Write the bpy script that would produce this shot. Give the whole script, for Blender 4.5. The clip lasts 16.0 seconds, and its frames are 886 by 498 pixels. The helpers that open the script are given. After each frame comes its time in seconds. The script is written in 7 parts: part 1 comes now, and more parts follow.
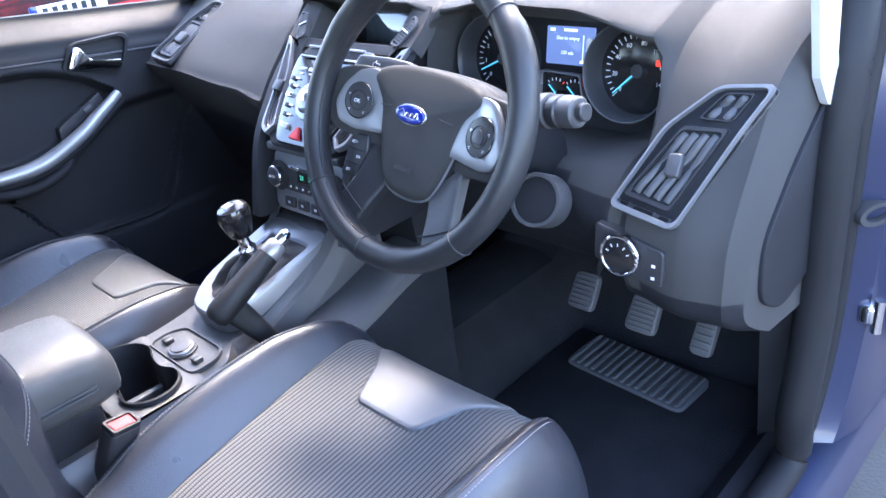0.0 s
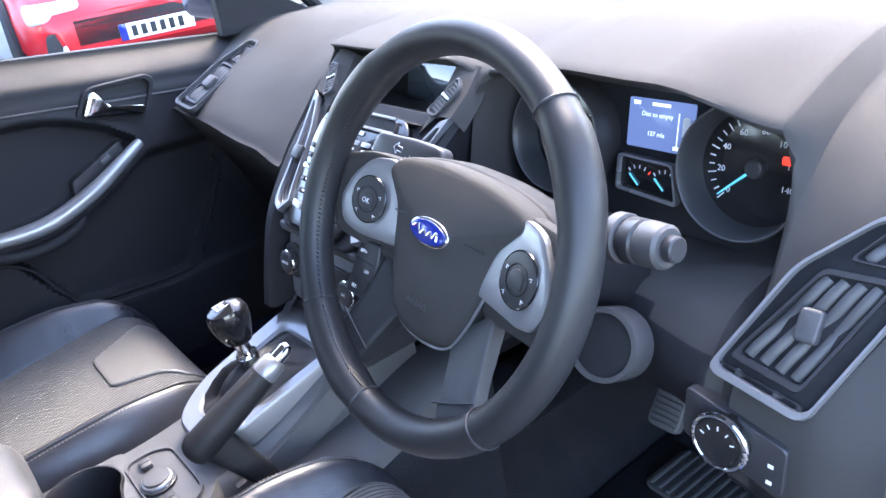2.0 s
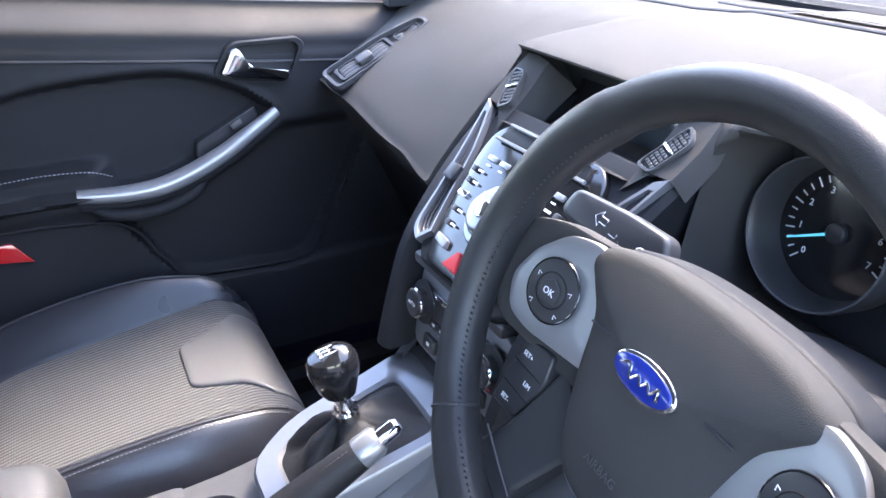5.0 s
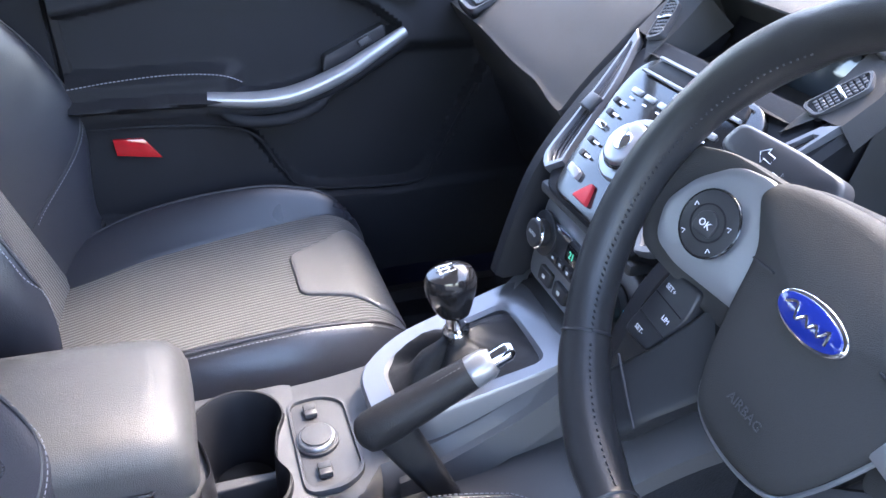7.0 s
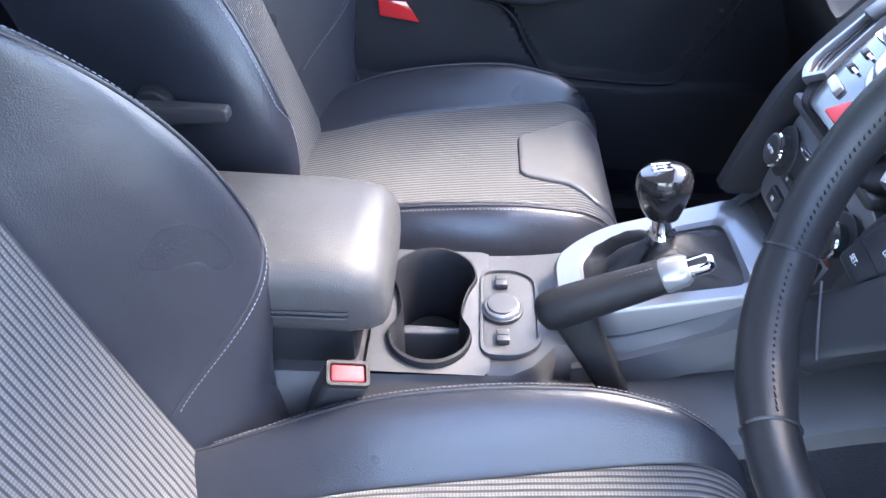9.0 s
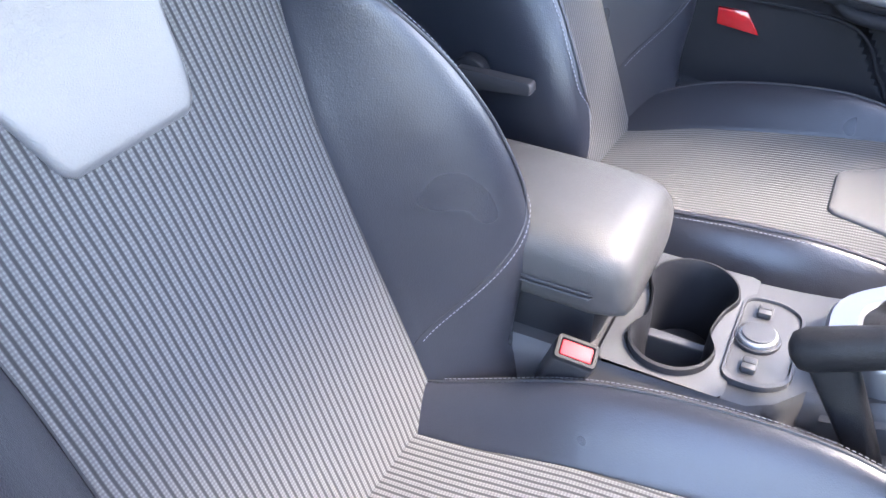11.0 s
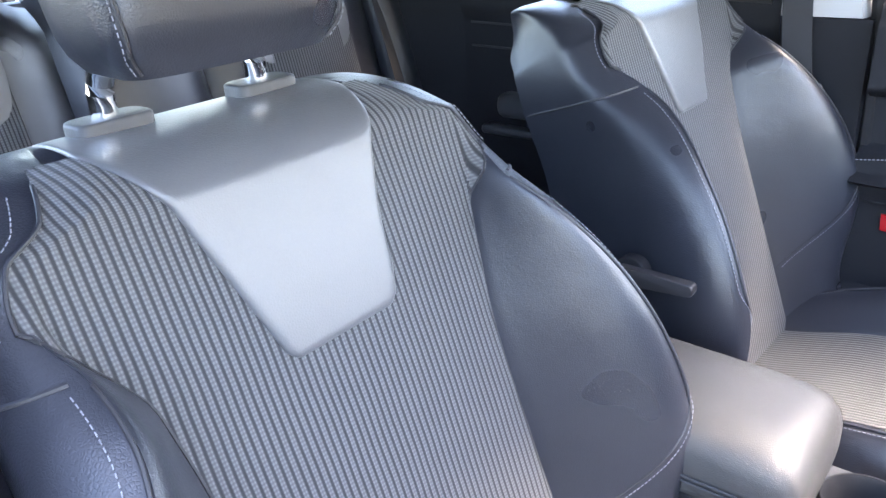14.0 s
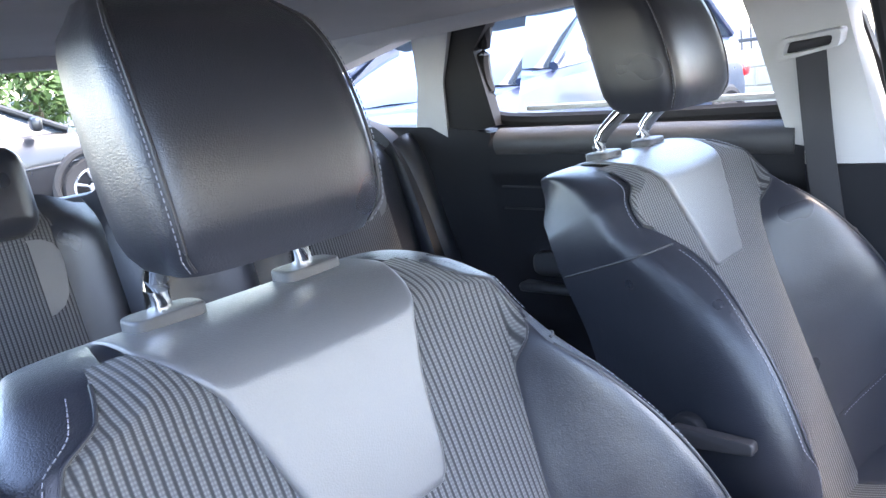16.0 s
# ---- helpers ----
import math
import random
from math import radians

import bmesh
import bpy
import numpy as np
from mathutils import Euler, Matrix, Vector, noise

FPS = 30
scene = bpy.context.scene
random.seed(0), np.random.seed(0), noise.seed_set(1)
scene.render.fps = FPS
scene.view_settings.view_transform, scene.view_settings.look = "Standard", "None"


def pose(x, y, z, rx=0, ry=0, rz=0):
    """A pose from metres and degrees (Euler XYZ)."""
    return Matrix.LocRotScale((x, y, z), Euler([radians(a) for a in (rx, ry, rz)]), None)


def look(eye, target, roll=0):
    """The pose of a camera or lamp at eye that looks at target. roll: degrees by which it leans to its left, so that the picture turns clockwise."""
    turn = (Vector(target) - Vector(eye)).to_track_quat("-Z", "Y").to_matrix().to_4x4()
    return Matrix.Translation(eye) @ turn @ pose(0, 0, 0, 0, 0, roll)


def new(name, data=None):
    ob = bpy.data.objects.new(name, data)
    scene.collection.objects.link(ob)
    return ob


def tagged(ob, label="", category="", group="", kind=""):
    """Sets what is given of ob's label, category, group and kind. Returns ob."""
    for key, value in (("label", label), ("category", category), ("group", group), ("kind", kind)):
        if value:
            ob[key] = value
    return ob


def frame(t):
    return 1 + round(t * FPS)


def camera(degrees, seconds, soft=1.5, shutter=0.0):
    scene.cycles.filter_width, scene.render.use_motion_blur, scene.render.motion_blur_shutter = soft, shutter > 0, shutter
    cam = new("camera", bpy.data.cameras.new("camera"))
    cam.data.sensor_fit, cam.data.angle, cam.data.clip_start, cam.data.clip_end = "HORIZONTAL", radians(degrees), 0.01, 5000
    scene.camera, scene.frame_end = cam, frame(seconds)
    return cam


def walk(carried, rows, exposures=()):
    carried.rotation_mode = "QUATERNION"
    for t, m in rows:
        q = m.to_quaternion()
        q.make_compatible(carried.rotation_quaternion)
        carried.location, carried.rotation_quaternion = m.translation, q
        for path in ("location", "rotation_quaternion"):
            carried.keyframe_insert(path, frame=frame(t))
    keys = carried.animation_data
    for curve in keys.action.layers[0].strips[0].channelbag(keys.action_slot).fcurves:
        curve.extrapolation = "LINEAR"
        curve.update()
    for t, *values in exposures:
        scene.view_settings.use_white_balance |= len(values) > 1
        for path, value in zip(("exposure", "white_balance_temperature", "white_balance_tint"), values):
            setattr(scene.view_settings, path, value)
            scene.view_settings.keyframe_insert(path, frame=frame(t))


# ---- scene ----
cam = camera(60.8, 16.0)
PATH = [
    (0, (1.015, -0.586, 1.24), (-0.282, 0.63, 0.325), -7.7),
    (0.5, (0.997, -0.56, 1.238), (-0.343, 0.638, 0.361), -7.7),
    (1, (0.958, -0.502, 1.237), (-0.434, 0.653, 0.383), -7.9),
    (1.5, (0.903, -0.417, 1.244), (-0.532, 0.685, 0.392), -8.3),
    (2, (0.851, -0.341, 1.241), (-0.606, 0.72, 0.375), -8.6),
    (2.5, (0.782, -0.297, 1.238), (-0.692, 0.726, 0.353), -8.5),
    (3, (0.702, -0.262, 1.244), (-0.789, 0.728, 0.353), -7.5),
    (3.5, (0.667, -0.247, 1.242), (-0.857, 0.695, 0.355), -6.2),
    (4, (0.65, -0.247, 1.239), (-0.902, 0.654, 0.356), -4.1),
    (6.5, (0.612, -0.29, 1.218), (-1.014, 0.36, 0.251), 1.4),
    (7, (0.611, -0.297, 1.207), (-1.013, 0.28, 0.192), 1.8),
    (7.5, (0.614, -0.308, 1.196), (-1.006, 0.167, 0.124), 2.0),
    (8, (0.62, -0.311, 1.187), (-0.99, 0.023, 0.05), 2.1),
    (8.5, (0.628, -0.29, 1.185), (-0.969, -0.136, -0.009), 1.9),
    (9, (0.633, -0.269, 1.189), (-0.937, -0.316, -0.048), 1.2),
    (9.5, (0.639, -0.251, 1.184), (-0.897, -0.494, -0.074), 0.6),
    (10, (0.642, -0.228, 1.179), (-0.84, -0.692, -0.081), -0.6),
    (12.3, (0.692, -0.219, 1.201), (-0.624, -1.245, 0.099), -2.6),
    (12.5, (0.696, -0.221, 1.206), (-0.622, -1.27, 0.127), -2.7),
    (13, (0.704, -0.226, 1.217), (-0.632, -1.324, 0.212), -2.7),
    (13.5, (0.707, -0.227, 1.222), (-0.651, -1.373, 0.305), -3.1),
    (14, (0.711, -0.228, 1.23), (-0.67, -1.421, 0.412), -3.8),
    (14.5, (0.715, -0.228, 1.236), (-0.69, -1.461, 0.524), -4.7),
    (15, (0.717, -0.226, 1.24), (-0.702, -1.496, 0.628), -5.8),
    (15.5, (0.715, -0.228, 1.246), (-0.715, -1.528, 0.732), -6.7),
    (16, (0.713, -0.229, 1.248), (-0.723, -1.554, 0.823), -7.5),
]
EXPOSURES = [(0.0, 4.1, 6400, 17), (2.0, 3.95, 6750, 17), (6.4, 3.95, 6900, 17), (7.5, 4.15, 6550, 17), (10.0, 4.25, 6500, 17), (12.5, 4.35, 7100, 17), (16.0, 4.15, 6850, 17)]
walk(cam, [(t, look(eye, target, roll)) for t, eye, target, roll in PATH], EXPOSURES)

# ---- world, sun ----
SUN_EL, SUN_AZ = 54.0, -24.0
world = bpy.data.worlds.new("sky")
scene.world = world
world.use_nodes = True
_nt = world.node_tree
_sky = _nt.nodes.new("ShaderNodeTexSky")
_sky.sky_type, _sky.sun_disc = "NISHITA", False
_sky.sun_elevation, _sky.sun_rotation = radians(SUN_EL), radians(SUN_AZ)
_sky.dust_density, _sky.air_density, _sky.ozone_density = 1.2, 1.0, 1.5
_bg = _nt.nodes["Background"]
_bg.inputs["Strength"].default_value = 0.15
_nt.links.new(_sky.outputs[0], _bg.inputs["Color"])
_sun = bpy.data.lights.new("sun", "SUN")
_sun.energy, _sun.angle, _sun.color = 0.55, radians(12), (1.0, 0.90, 0.76)
sun = new("sun", _sun)
_d = Vector((math.sin(radians(SUN_AZ)) * math.cos(radians(SUN_EL)), math.cos(radians(SUN_AZ)) * math.cos(radians(SUN_EL)), math.sin(radians(SUN_EL))))
sun.matrix_world = look(_d * 20, (0, 0, 0))


# ---- materials ----
def nodes_of(name):
    m = bpy.data.materials.new(name)
    m.use_nodes = True
    nt = m.node_tree
    return m, nt, nt.nodes["Principled BSDF"]


def lk(nt, a, b):
    nt.links.new(a, b)


def noise_tex(nt, vec, scale, detail=3.0):
    n = nt.nodes.new("ShaderNodeTexNoise")
    n.inputs["Scale"].default_value, n.inputs["Detail"].default_value = scale, detail
    lk(nt, vec, n.inputs["Vector"])
    return n.outputs["Fac"]


def ramp(nt, fac, lo, hi, a=0.3, b=0.7):
    r = nt.nodes.new("ShaderNodeMapRange")
    r.inputs["From Min"].default_value, r.inputs["From Max"].default_value = a, b
    r.inputs["To Min"].default_value, r.inputs["To Max"].default_value = lo, hi
    lk(nt, fac, r.inputs["Value"])
    return r.outputs["Result"]


def mixc(nt, fac, c1, c2):
    m = nt.nodes.new("ShaderNodeMix")
    m.data_type = "RGBA"
    for sock, c in ((m.inputs[6], c1), (m.inputs[7], c2)):
        if isinstance(c, tuple):
            sock.default_value = (*c, 1)
        else:
            lk(nt, c, sock)
    lk(nt, fac, m.inputs[0])
    return m.outputs[2]


def surface(name, c1, c2, rough=0.5, metal=0.0, grain=300.0, bump=0.15, dist=0.0006, blotch=9.0, cells=False, coat=0.0, spread=0.1, spec=0.5, crease=0.0):
    """Two colours mixed by large and fine noise, with a fine relief."""
    m, nt, b = nodes_of(name)
    co = nt.nodes.new("ShaderNodeTexCoord").outputs["Object"]
    big = noise_tex(nt, co, blotch, 2)
    fine = noise_tex(nt, co, grain, 2)
    add = nt.nodes.new("ShaderNodeMath")
    add.operation = "MULTIPLY_ADD"
    add.inputs[1].default_value = 0.35
    lk(nt, fine, add.inputs[0])
    lk(nt, ramp(nt, big, 0.0, 0.75, 0.15, 0.85), add.inputs[2])
    lk(nt, mixc(nt, add.outputs[0], c1, c2), b.inputs["Base Color"])
    lk(nt, ramp(nt, big, max(rough - spread, 0.02), min(rough + spread, 1), 0.15, 0.85), b.inputs["Roughness"])
    b.inputs["Metallic"].default_value = metal
    b.inputs["Coat Weight"].default_value = coat
    b.inputs["Coat Roughness"].default_value = 0.05
    b.inputs["Specular IOR Level"].default_value = spec
    if bump:
        bn = nt.nodes.new("ShaderNodeBump")
        bn.inputs["Strength"].default_value, bn.inputs["Distance"].default_value = bump, dist
        if cells:
            v = nt.nodes.new("ShaderNodeTexVoronoi")
            v.feature = "DISTANCE_TO_EDGE"
            v.inputs["Scale"].default_value = grain
            lk(nt, co, v.inputs["Vector"])
            lk(nt, ramp(nt, v.outputs["Distance"], 0, 1, 0.0, 0.25), bn.inputs["Height"])
        else:
            lk(nt, fine, bn.inputs["Height"])
        if crease:
            big_bump = nt.nodes.new("ShaderNodeBump")
            big_bump.inputs["Strength"].default_value, big_bump.inputs["Distance"].default_value = 0.6, crease
            lk(nt, noise_tex(nt, co, 26, 3), big_bump.inputs["Height"])
            lk(nt, big_bump.outputs[0], bn.inputs["Normal"])
        lk(nt, bn.outputs[0], b.inputs["Normal"])
    return m


def plain(name, c, rough=0.4, metal=0.0, emit=None, glow=0.0, coat=0.0):
    m, nt, b = nodes_of(name)
    b.inputs["Base Color"].default_value = (*c, 1)
    b.inputs["Roughness"].default_value, b.inputs["Metallic"].default_value = rough, metal
    b.inputs["Coat Weight"].default_value = coat
    if emit:
        b.inputs["Emission Color"].default_value = (*emit, 1)
        b.inputs["Emission Strength"].default_value = glow
    return m


def ribbed(name, pitch=0.0068):
    """Corded seat cloth: dark grooves, pale twin-stitched cords, running along the second uv axis; uv in metres."""
    m, nt, b = nodes_of(name)
    uv = nt.nodes.new("ShaderNodeUVMap").outputs["UV"]
    sep = nt.nodes.new("ShaderNodeSeparateXYZ")
    lk(nt, uv, sep.inputs[0])

    def math_node(op, a, bb=None, cc=None):
        n = nt.nodes.new("ShaderNodeMath")
        n.operation = op
        for k, v in enumerate((a, bb, cc)):
            if v is None:
                continue
            if isinstance(v, (int, float)):
                n.inputs[k].default_value = v
            else:
                lk(nt, v, n.inputs[k])
        return n.outputs[0]

    co = nt.nodes.new("ShaderNodeTexCoord").outputs["Object"]
    wob = math_node("MULTIPLY", math_node("SUBTRACT", noise_tex(nt, co, 14, 2), 0.5), 0.0022)
    x = math_node("ADD", sep.outputs[0], wob)
    wave = math_node("SINE", math_node("MULTIPLY", x, 2 * math.pi / pitch))
    cord = ramp(nt, wave, 0, 1, -0.80, 0.05)
    knit = math_node("SINE", math_node("MULTIPLY", sep.outputs[1], 2 * math.pi / 0.0032))
    cross = math_node("SINE", math_node("MULTIPLY", x, 2 * math.pi / pitch * 3))
    dots = math_node("MULTIPLY", ramp(nt, knit, 0.45, 1, -0.6, 0.6), ramp(nt, cross, 0.55, 1, -0.8, 0.8))
    light = mixc(nt, dots, (0.052, 0.0525, 0.054), (0.135, 0.135, 0.137))
    lk(nt, mixc(nt, cord, (0.020, 0.0205, 0.023), light), b.inputs["Base Color"])
    b.inputs["Roughness"].default_value = 0.85
    b.inputs["Sheen Weight"].default_value = 0.08
    h = math_node("ADD", wave, math_node("MULTIPLY", dots, 0.5))
    bn = nt.nodes.new("ShaderNodeBump")
    bn.inputs["Strength"].default_value, bn.inputs["Distance"].default_value = 0.55, 0.0009
    lk(nt, h, bn.inputs["Height"])
    lk(nt, bn.outputs[0], b.inputs["Normal"])
    return m


def glass(name, tint=(0.95, 0.98, 0.97)):
    m, nt, b = nodes_of(name)
    b.inputs["Base Color"].default_value = (*tint, 1)
    b.inputs["Transmission Weight"].default_value = 1.0
    b.inputs["Roughness"].default_value = 0.0
    b.inputs["IOR"].default_value = 1.1
    return m


M_LEATHER = surface("black_leather", (0.015, 0.0165, 0.022), (0.023, 0.025, 0.033), 0.31, grain=430, bump=0.22, dist=0.0005, cells=True, spread=0.07, spec=0.66, crease=0.0014)
M_LEATHER2 = surface("grey_leather", (0.095, 0.095, 0.097), (0.125, 0.125, 0.127), 0.34, grain=430, bump=0.22, dist=0.0005, cells=True, spread=0.06, spec=0.7)
M_CLOTH = ribbed("corded_cloth")
M_STITCH = surface("pale_thread", (0.17, 0.175, 0.20), (0.25, 0.26, 0.29), 0.7, grain=900, bump=0.2)
M_PIPING = surface("dark_piping", (0.02, 0.02, 0.024), (0.035, 0.035, 0.04), 0.5, grain=500)
M_DASH = surface("soft_dash", (0.040, 0.039, 0.039), (0.056, 0.054, 0.053), 0.66, grain=900, bump=0.3, dist=0.0005, cells=True, spread=0.05, spec=0.12)
M_PLASTIC = surface("dark_plastic", (0.012, 0.0125, 0.015), (0.018, 0.0185, 0.022), 0.58, grain=800, bump=0.25, dist=0.0004, cells=True, spec=0.2)
M_PLASTIC2 = surface("grey_plastic", (0.045, 0.045, 0.048), (0.065, 0.065, 0.069), 0.42, grain=800, bump=0.25, dist=0.0004, cells=True)
M_SILVER = surface("silver_paint", (0.27, 0.275, 0.29), (0.33, 0.335, 0.35), 0.30, metal=0.6, grain=1500, bump=0.03, spread=0.05)
M_SATIN = surface("satin_silver_plastic", (0.15, 0.155, 0.17), (0.20, 0.205, 0.22), 0.30, metal=0.5, grain=1500, bump=0.03, spread=0.05)
M_CHROME = surface("chrome", (0.75, 0.76, 0.78), (0.85, 0.85, 0.86), 0.10, metal=1.0, grain=400, bump=0.01, spread=0.04)
M_GLOSS = surface("gloss_black", (0.008, 0.008, 0.009), (0.014, 0.014, 0.015), 0.14, grain=300, bump=0.0, coat=0.0, spread=0.04, spec=0.75)
M_BUTTON = surface("button_plastic", (0.022, 0.022, 0.025), (0.034, 0.034, 0.037), 0.38, grain=900, bump=0.1)
M_CARPET = surface("carpet", (0.010, 0.0105, 0.013), (0.026, 0.027, 0.032), 0.95, grain=420, bump=1.0, dist=0.003, blotch=14, spread=0.03, spec=0.2)
M_ARM = surface("armrest_leather", (0.046, 0.045, 0.045), (0.063, 0.062, 0.062), 0.40, grain=650, bump=0.35, dist=0.0005, cells=True, spread=0.05)
M_GAITER = surface("gaiter_leather", (0.008, 0.008, 0.009), (0.014, 0.014, 0.016), 0.5, grain=500, bump=0.3, dist=0.0005, cells=True, spec=0.35, crease=0.004)
M_RUBBER = surface("rubber", (0.018, 0.018, 0.02), (0.03, 0.03, 0.033), 0.7, grain=500, bump=0.2)
M_MATPAD = surface("heel_pad_rubber", (0.07, 0.07, 0.075), (0.10, 0.10, 0.105), 0.55, grain=400, bump=0.2)
M_PAINT = surface("dark_blue_paint", (0.016, 0.022, 0.055), (0.020, 0.028, 0.066), 0.32, metal=0.25, grain=2500, bump=0.0, coat=0.35, spread=0.04)
M_HEADLINER = surface("headliner_cloth", (0.36, 0.355, 0.35), (0.43, 0.425, 0.42), 0.95, grain=700, bump=0.3, dist=0.0006)
M_TRIMPALE = surface("pale_pillar_trim", (0.42, 0.42, 0.42), (0.50, 0.50, 0.50), 0.6, grain=700, bump=0.2, dist=0.0005)
M_WEBBING = surface("belt_webbing", (0.02, 0.02, 0.022), (0.04, 0.04, 0.044), 0.8, grain=900, bump=0.4)
M_RED = plain("red_plastic", (0.45, 0.020, 0.028), 0.6)
M_REDLENS = plain("red_reflector", (0.45, 0.01, 0.015), 0.12, coat=1.0)
M_BLUE = plain("badge_blue", (0.01, 0.025, 0.22), 0.15, coat=1.0)
M_WHITE = plain("white_print", (0.75, 0.76, 0.78), 0.5)
M_CYAN = plain("needle_blue", (0.1, 0.55, 0.8), 0.4, emit=(0.1, 0.6, 0.9), glow=0.06)
M_LCD = plain("lcd_blue", (0.05, 0.09, 0.2), 0.15, emit=(0.10, 0.16, 0.36), glow=0.10)
M_LCDTEXT = plain("lcd_text", (0.6, 0.75, 0.9), 0.3, emit=(0.6, 0.8, 1.0), glow=0.09)
M_LCDGREEN = plain("lcd_green", (0.05, 0.4, 0.3), 0.3, emit=(0.1, 0.9, 0.6), glow=0.06)
M_SCREEN = plain("display_glass", (0.04, 0.05, 0.06), 0.08, coat=1.0)
M_WARN = plain("warning_lamp", (0.8, 0.03, 0.02), 0.3, emit=(1.0, 0.05, 0.03), glow=0.12)
M_GLASS = glass("window_glass")
M_SEAL = surface("door_seal", (0.010, 0.010, 0.012), (0.016, 0.016, 0.018), 0.6, grain=300, bump=0.1, spec=0.25)
M_WHEELRIM = surface("wheel_leather", (0.014, 0.0145, 0.016), (0.028, 0.0285, 0.031), 0.36, grain=900, bump=0.18, dist=0.0004, cells=True, spread=0.09, spec=0.42)
M_ASPHALT = surface("asphalt", (0.05, 0.05, 0.052), (0.10, 0.098, 0.095), 0.9, grain=120, bump=0.6, dist=0.004, blotch=1.2)


# ---- helpers of shape ----
def part(name, bm, material, parent=None, label="", smooth=True):
    me = bpy.data.meshes.new(name)
    bmesh.ops.recalc_face_normals(bm, faces=bm.faces[:])
    bm.to_mesh(me)
    bm.free()
    for m in material if isinstance(material, (list, tuple)) else (material,):
        me.materials.append(m)
    if smooth:
        me.shade_smooth()
        me.set_sharp_from_angle(angle=radians(38))
    ob = new(name, me)
    if parent:
        ob.parent = parent
        ob.matrix_parent_inverse = parent.matrix_world.inverted()
    if label:
        ob["label"] = label
    return ob


def thing(name, label, category, at=None, group="", kind=""):
    ob = new(name)
    ob.empty_display_size = 0.05
    if at is not None:
        ob.matrix_world = at if isinstance(at, Matrix) else Matrix.Translation(at)
    bpy.context.view_layer.update()
    return tagged(ob, label, category, group, kind)


def sheet(fn, us, vs, uvfn=None, close_u=False):
    """A grid of faces over fn(u, v)."""
    bm = bmesh.new()
    uvl = bm.loops.layers.uv.new("uv") if uvfn else None
    g = [[bm.verts.new(fn(u, v)) for u in us] for v in vs]
    nu = len(us)
    for j in range(len(vs) - 1):
        for i in range(nu if close_u else nu - 1):
            k = (i + 1) % nu
            f = bm.faces.new((g[j][i], g[j][k], g[j + 1][k], g[j + 1][i]))
            if uvfn:
                for lp, (a, b) in zip(f.loops, ((i, j), (k, j), (k, j + 1), (i, j + 1))):
                    lp[uvl].uv = uvfn(us[a], vs[b])
    return bm


def loft(rings, closed=True, caps=True, into=None):
    bm = into or bmesh.new()
    g = [[bm.verts.new(p) for p in r] for r in rings]
    n = len(g[0])
    for a, b in zip(g, g[1:]):
        for i in range(n if closed else n - 1):
            k = (i + 1) % n
            bm.faces.new((a[i], a[k], b[k], b[i]))
    if caps and closed:
        bm.faces.new(g[0][::-1])
        bm.faces.new(g[-1])
    return bm


def catmull(pts, n=8, closed=False):
    pts = [Vector(p) for p in pts]
    out = []
    m = len(pts)
    for i in range(m if closed else m - 1):
        p0 = pts[(i - 1) % m] if closed or i > 0 else pts[0]
        p1, p2 = pts[i], pts[(i + 1) % m]
        p3 = pts[(i + 2) % m] if closed or i + 2 < m else pts[-1]
        for k in range(n):
            t = k / n
            out.append(0.5 * ((2 * p1) + (p2 - p0) * t + (2 * p0 - 5 * p1 + 4 * p2 - p3) * t * t + (3 * p1 - p0 - 3 * p2 + p3) * t ** 3))
    if not closed:
        out.append(pts[-1])
    return out


def tube(path, r, n=10, flat=1.0, closed=False, caps=True, into=None, up=None):
    """A tube along path; r is a number or a function of 0..1; flat squeezes the section across its second axis."""
    path = [Vector(p) for p in path]
    m = len(path)
    rings = []
    ref = Vector(up) if up else Vector((0.12, 0.31, 0.94))
    for i, p in enumerate(path):
        a = path[(i - 1) % m] if closed or i else path[0]
        b = path[(i + 1) % m] if closed or i < m - 1 else path[-1]
        d = (b - a).normalized()
        s = d.cross(ref).normalized()
        q = s.cross(d).normalized()
        rr = r(i / max(m - 1, 1)) if callable(r) else r
        rings.append([p + s * (math.cos(2 * math.pi * k / n) * rr) + q * (math.sin(2 * math.pi * k / n) * rr * flat) for k in range(n)])
    if closed:
        rings.append(rings[0])
        bm = into or bmesh.new()
        g = [[bm.verts.new(p) for p in rg] for rg in rings[:-1]]
        for j in range(m):
            for i in range(n):
                k = (i + 1) % n
                bm.faces.new((g[j][i], g[j][k], g[(j + 1) % m][k], g[(j + 1) % m][i]))
        return bm
    return loft(rings, caps=caps, into=into)


def box(cx, cy, cz, sx, sy, sz, bevel=0.004, seg=2, m=None):
    bm = bmesh.new()
    bmesh.ops.create_cube(bm, size=1)
    for v in bm.verts:
        v.co = Vector((v.co.x * sx, v.co.y * sy, v.co.z * sz))
    if bevel:
        bmesh.ops.bevel(bm, geom=bm.edges[:], offset=min(bevel, 0.45 * min(sx, sy, sz)), segments=seg, affect="EDGES", profile=0.5)
    mm = Matrix.Translation((cx, cy, cz))
    bm.transform(m @ mm if m is not None else mm)
    return bm


def rounded(pts, r, n=4):
    """A closed outline (2D) with its corners rounded."""
    out = []
    m = len(pts)
    for i in range(m):
        p0, p1, p2 = Vector(pts[i - 1]), Vector(pts[i]), Vector(pts[(i + 1) % m])
        rr = min(r, (p0 - p1).length * 0.45, (p2 - p1).length * 0.45)
        a, b = p1 + (p0 - p1).normalized() * rr, p1 + (p2 - p1).normalized() * rr
        for k in range(n + 1):
            t = k / n
            out.append((1 - t) ** 2 * a + 2 * t * (1 - t) * p1 + t * t * b)
    return out


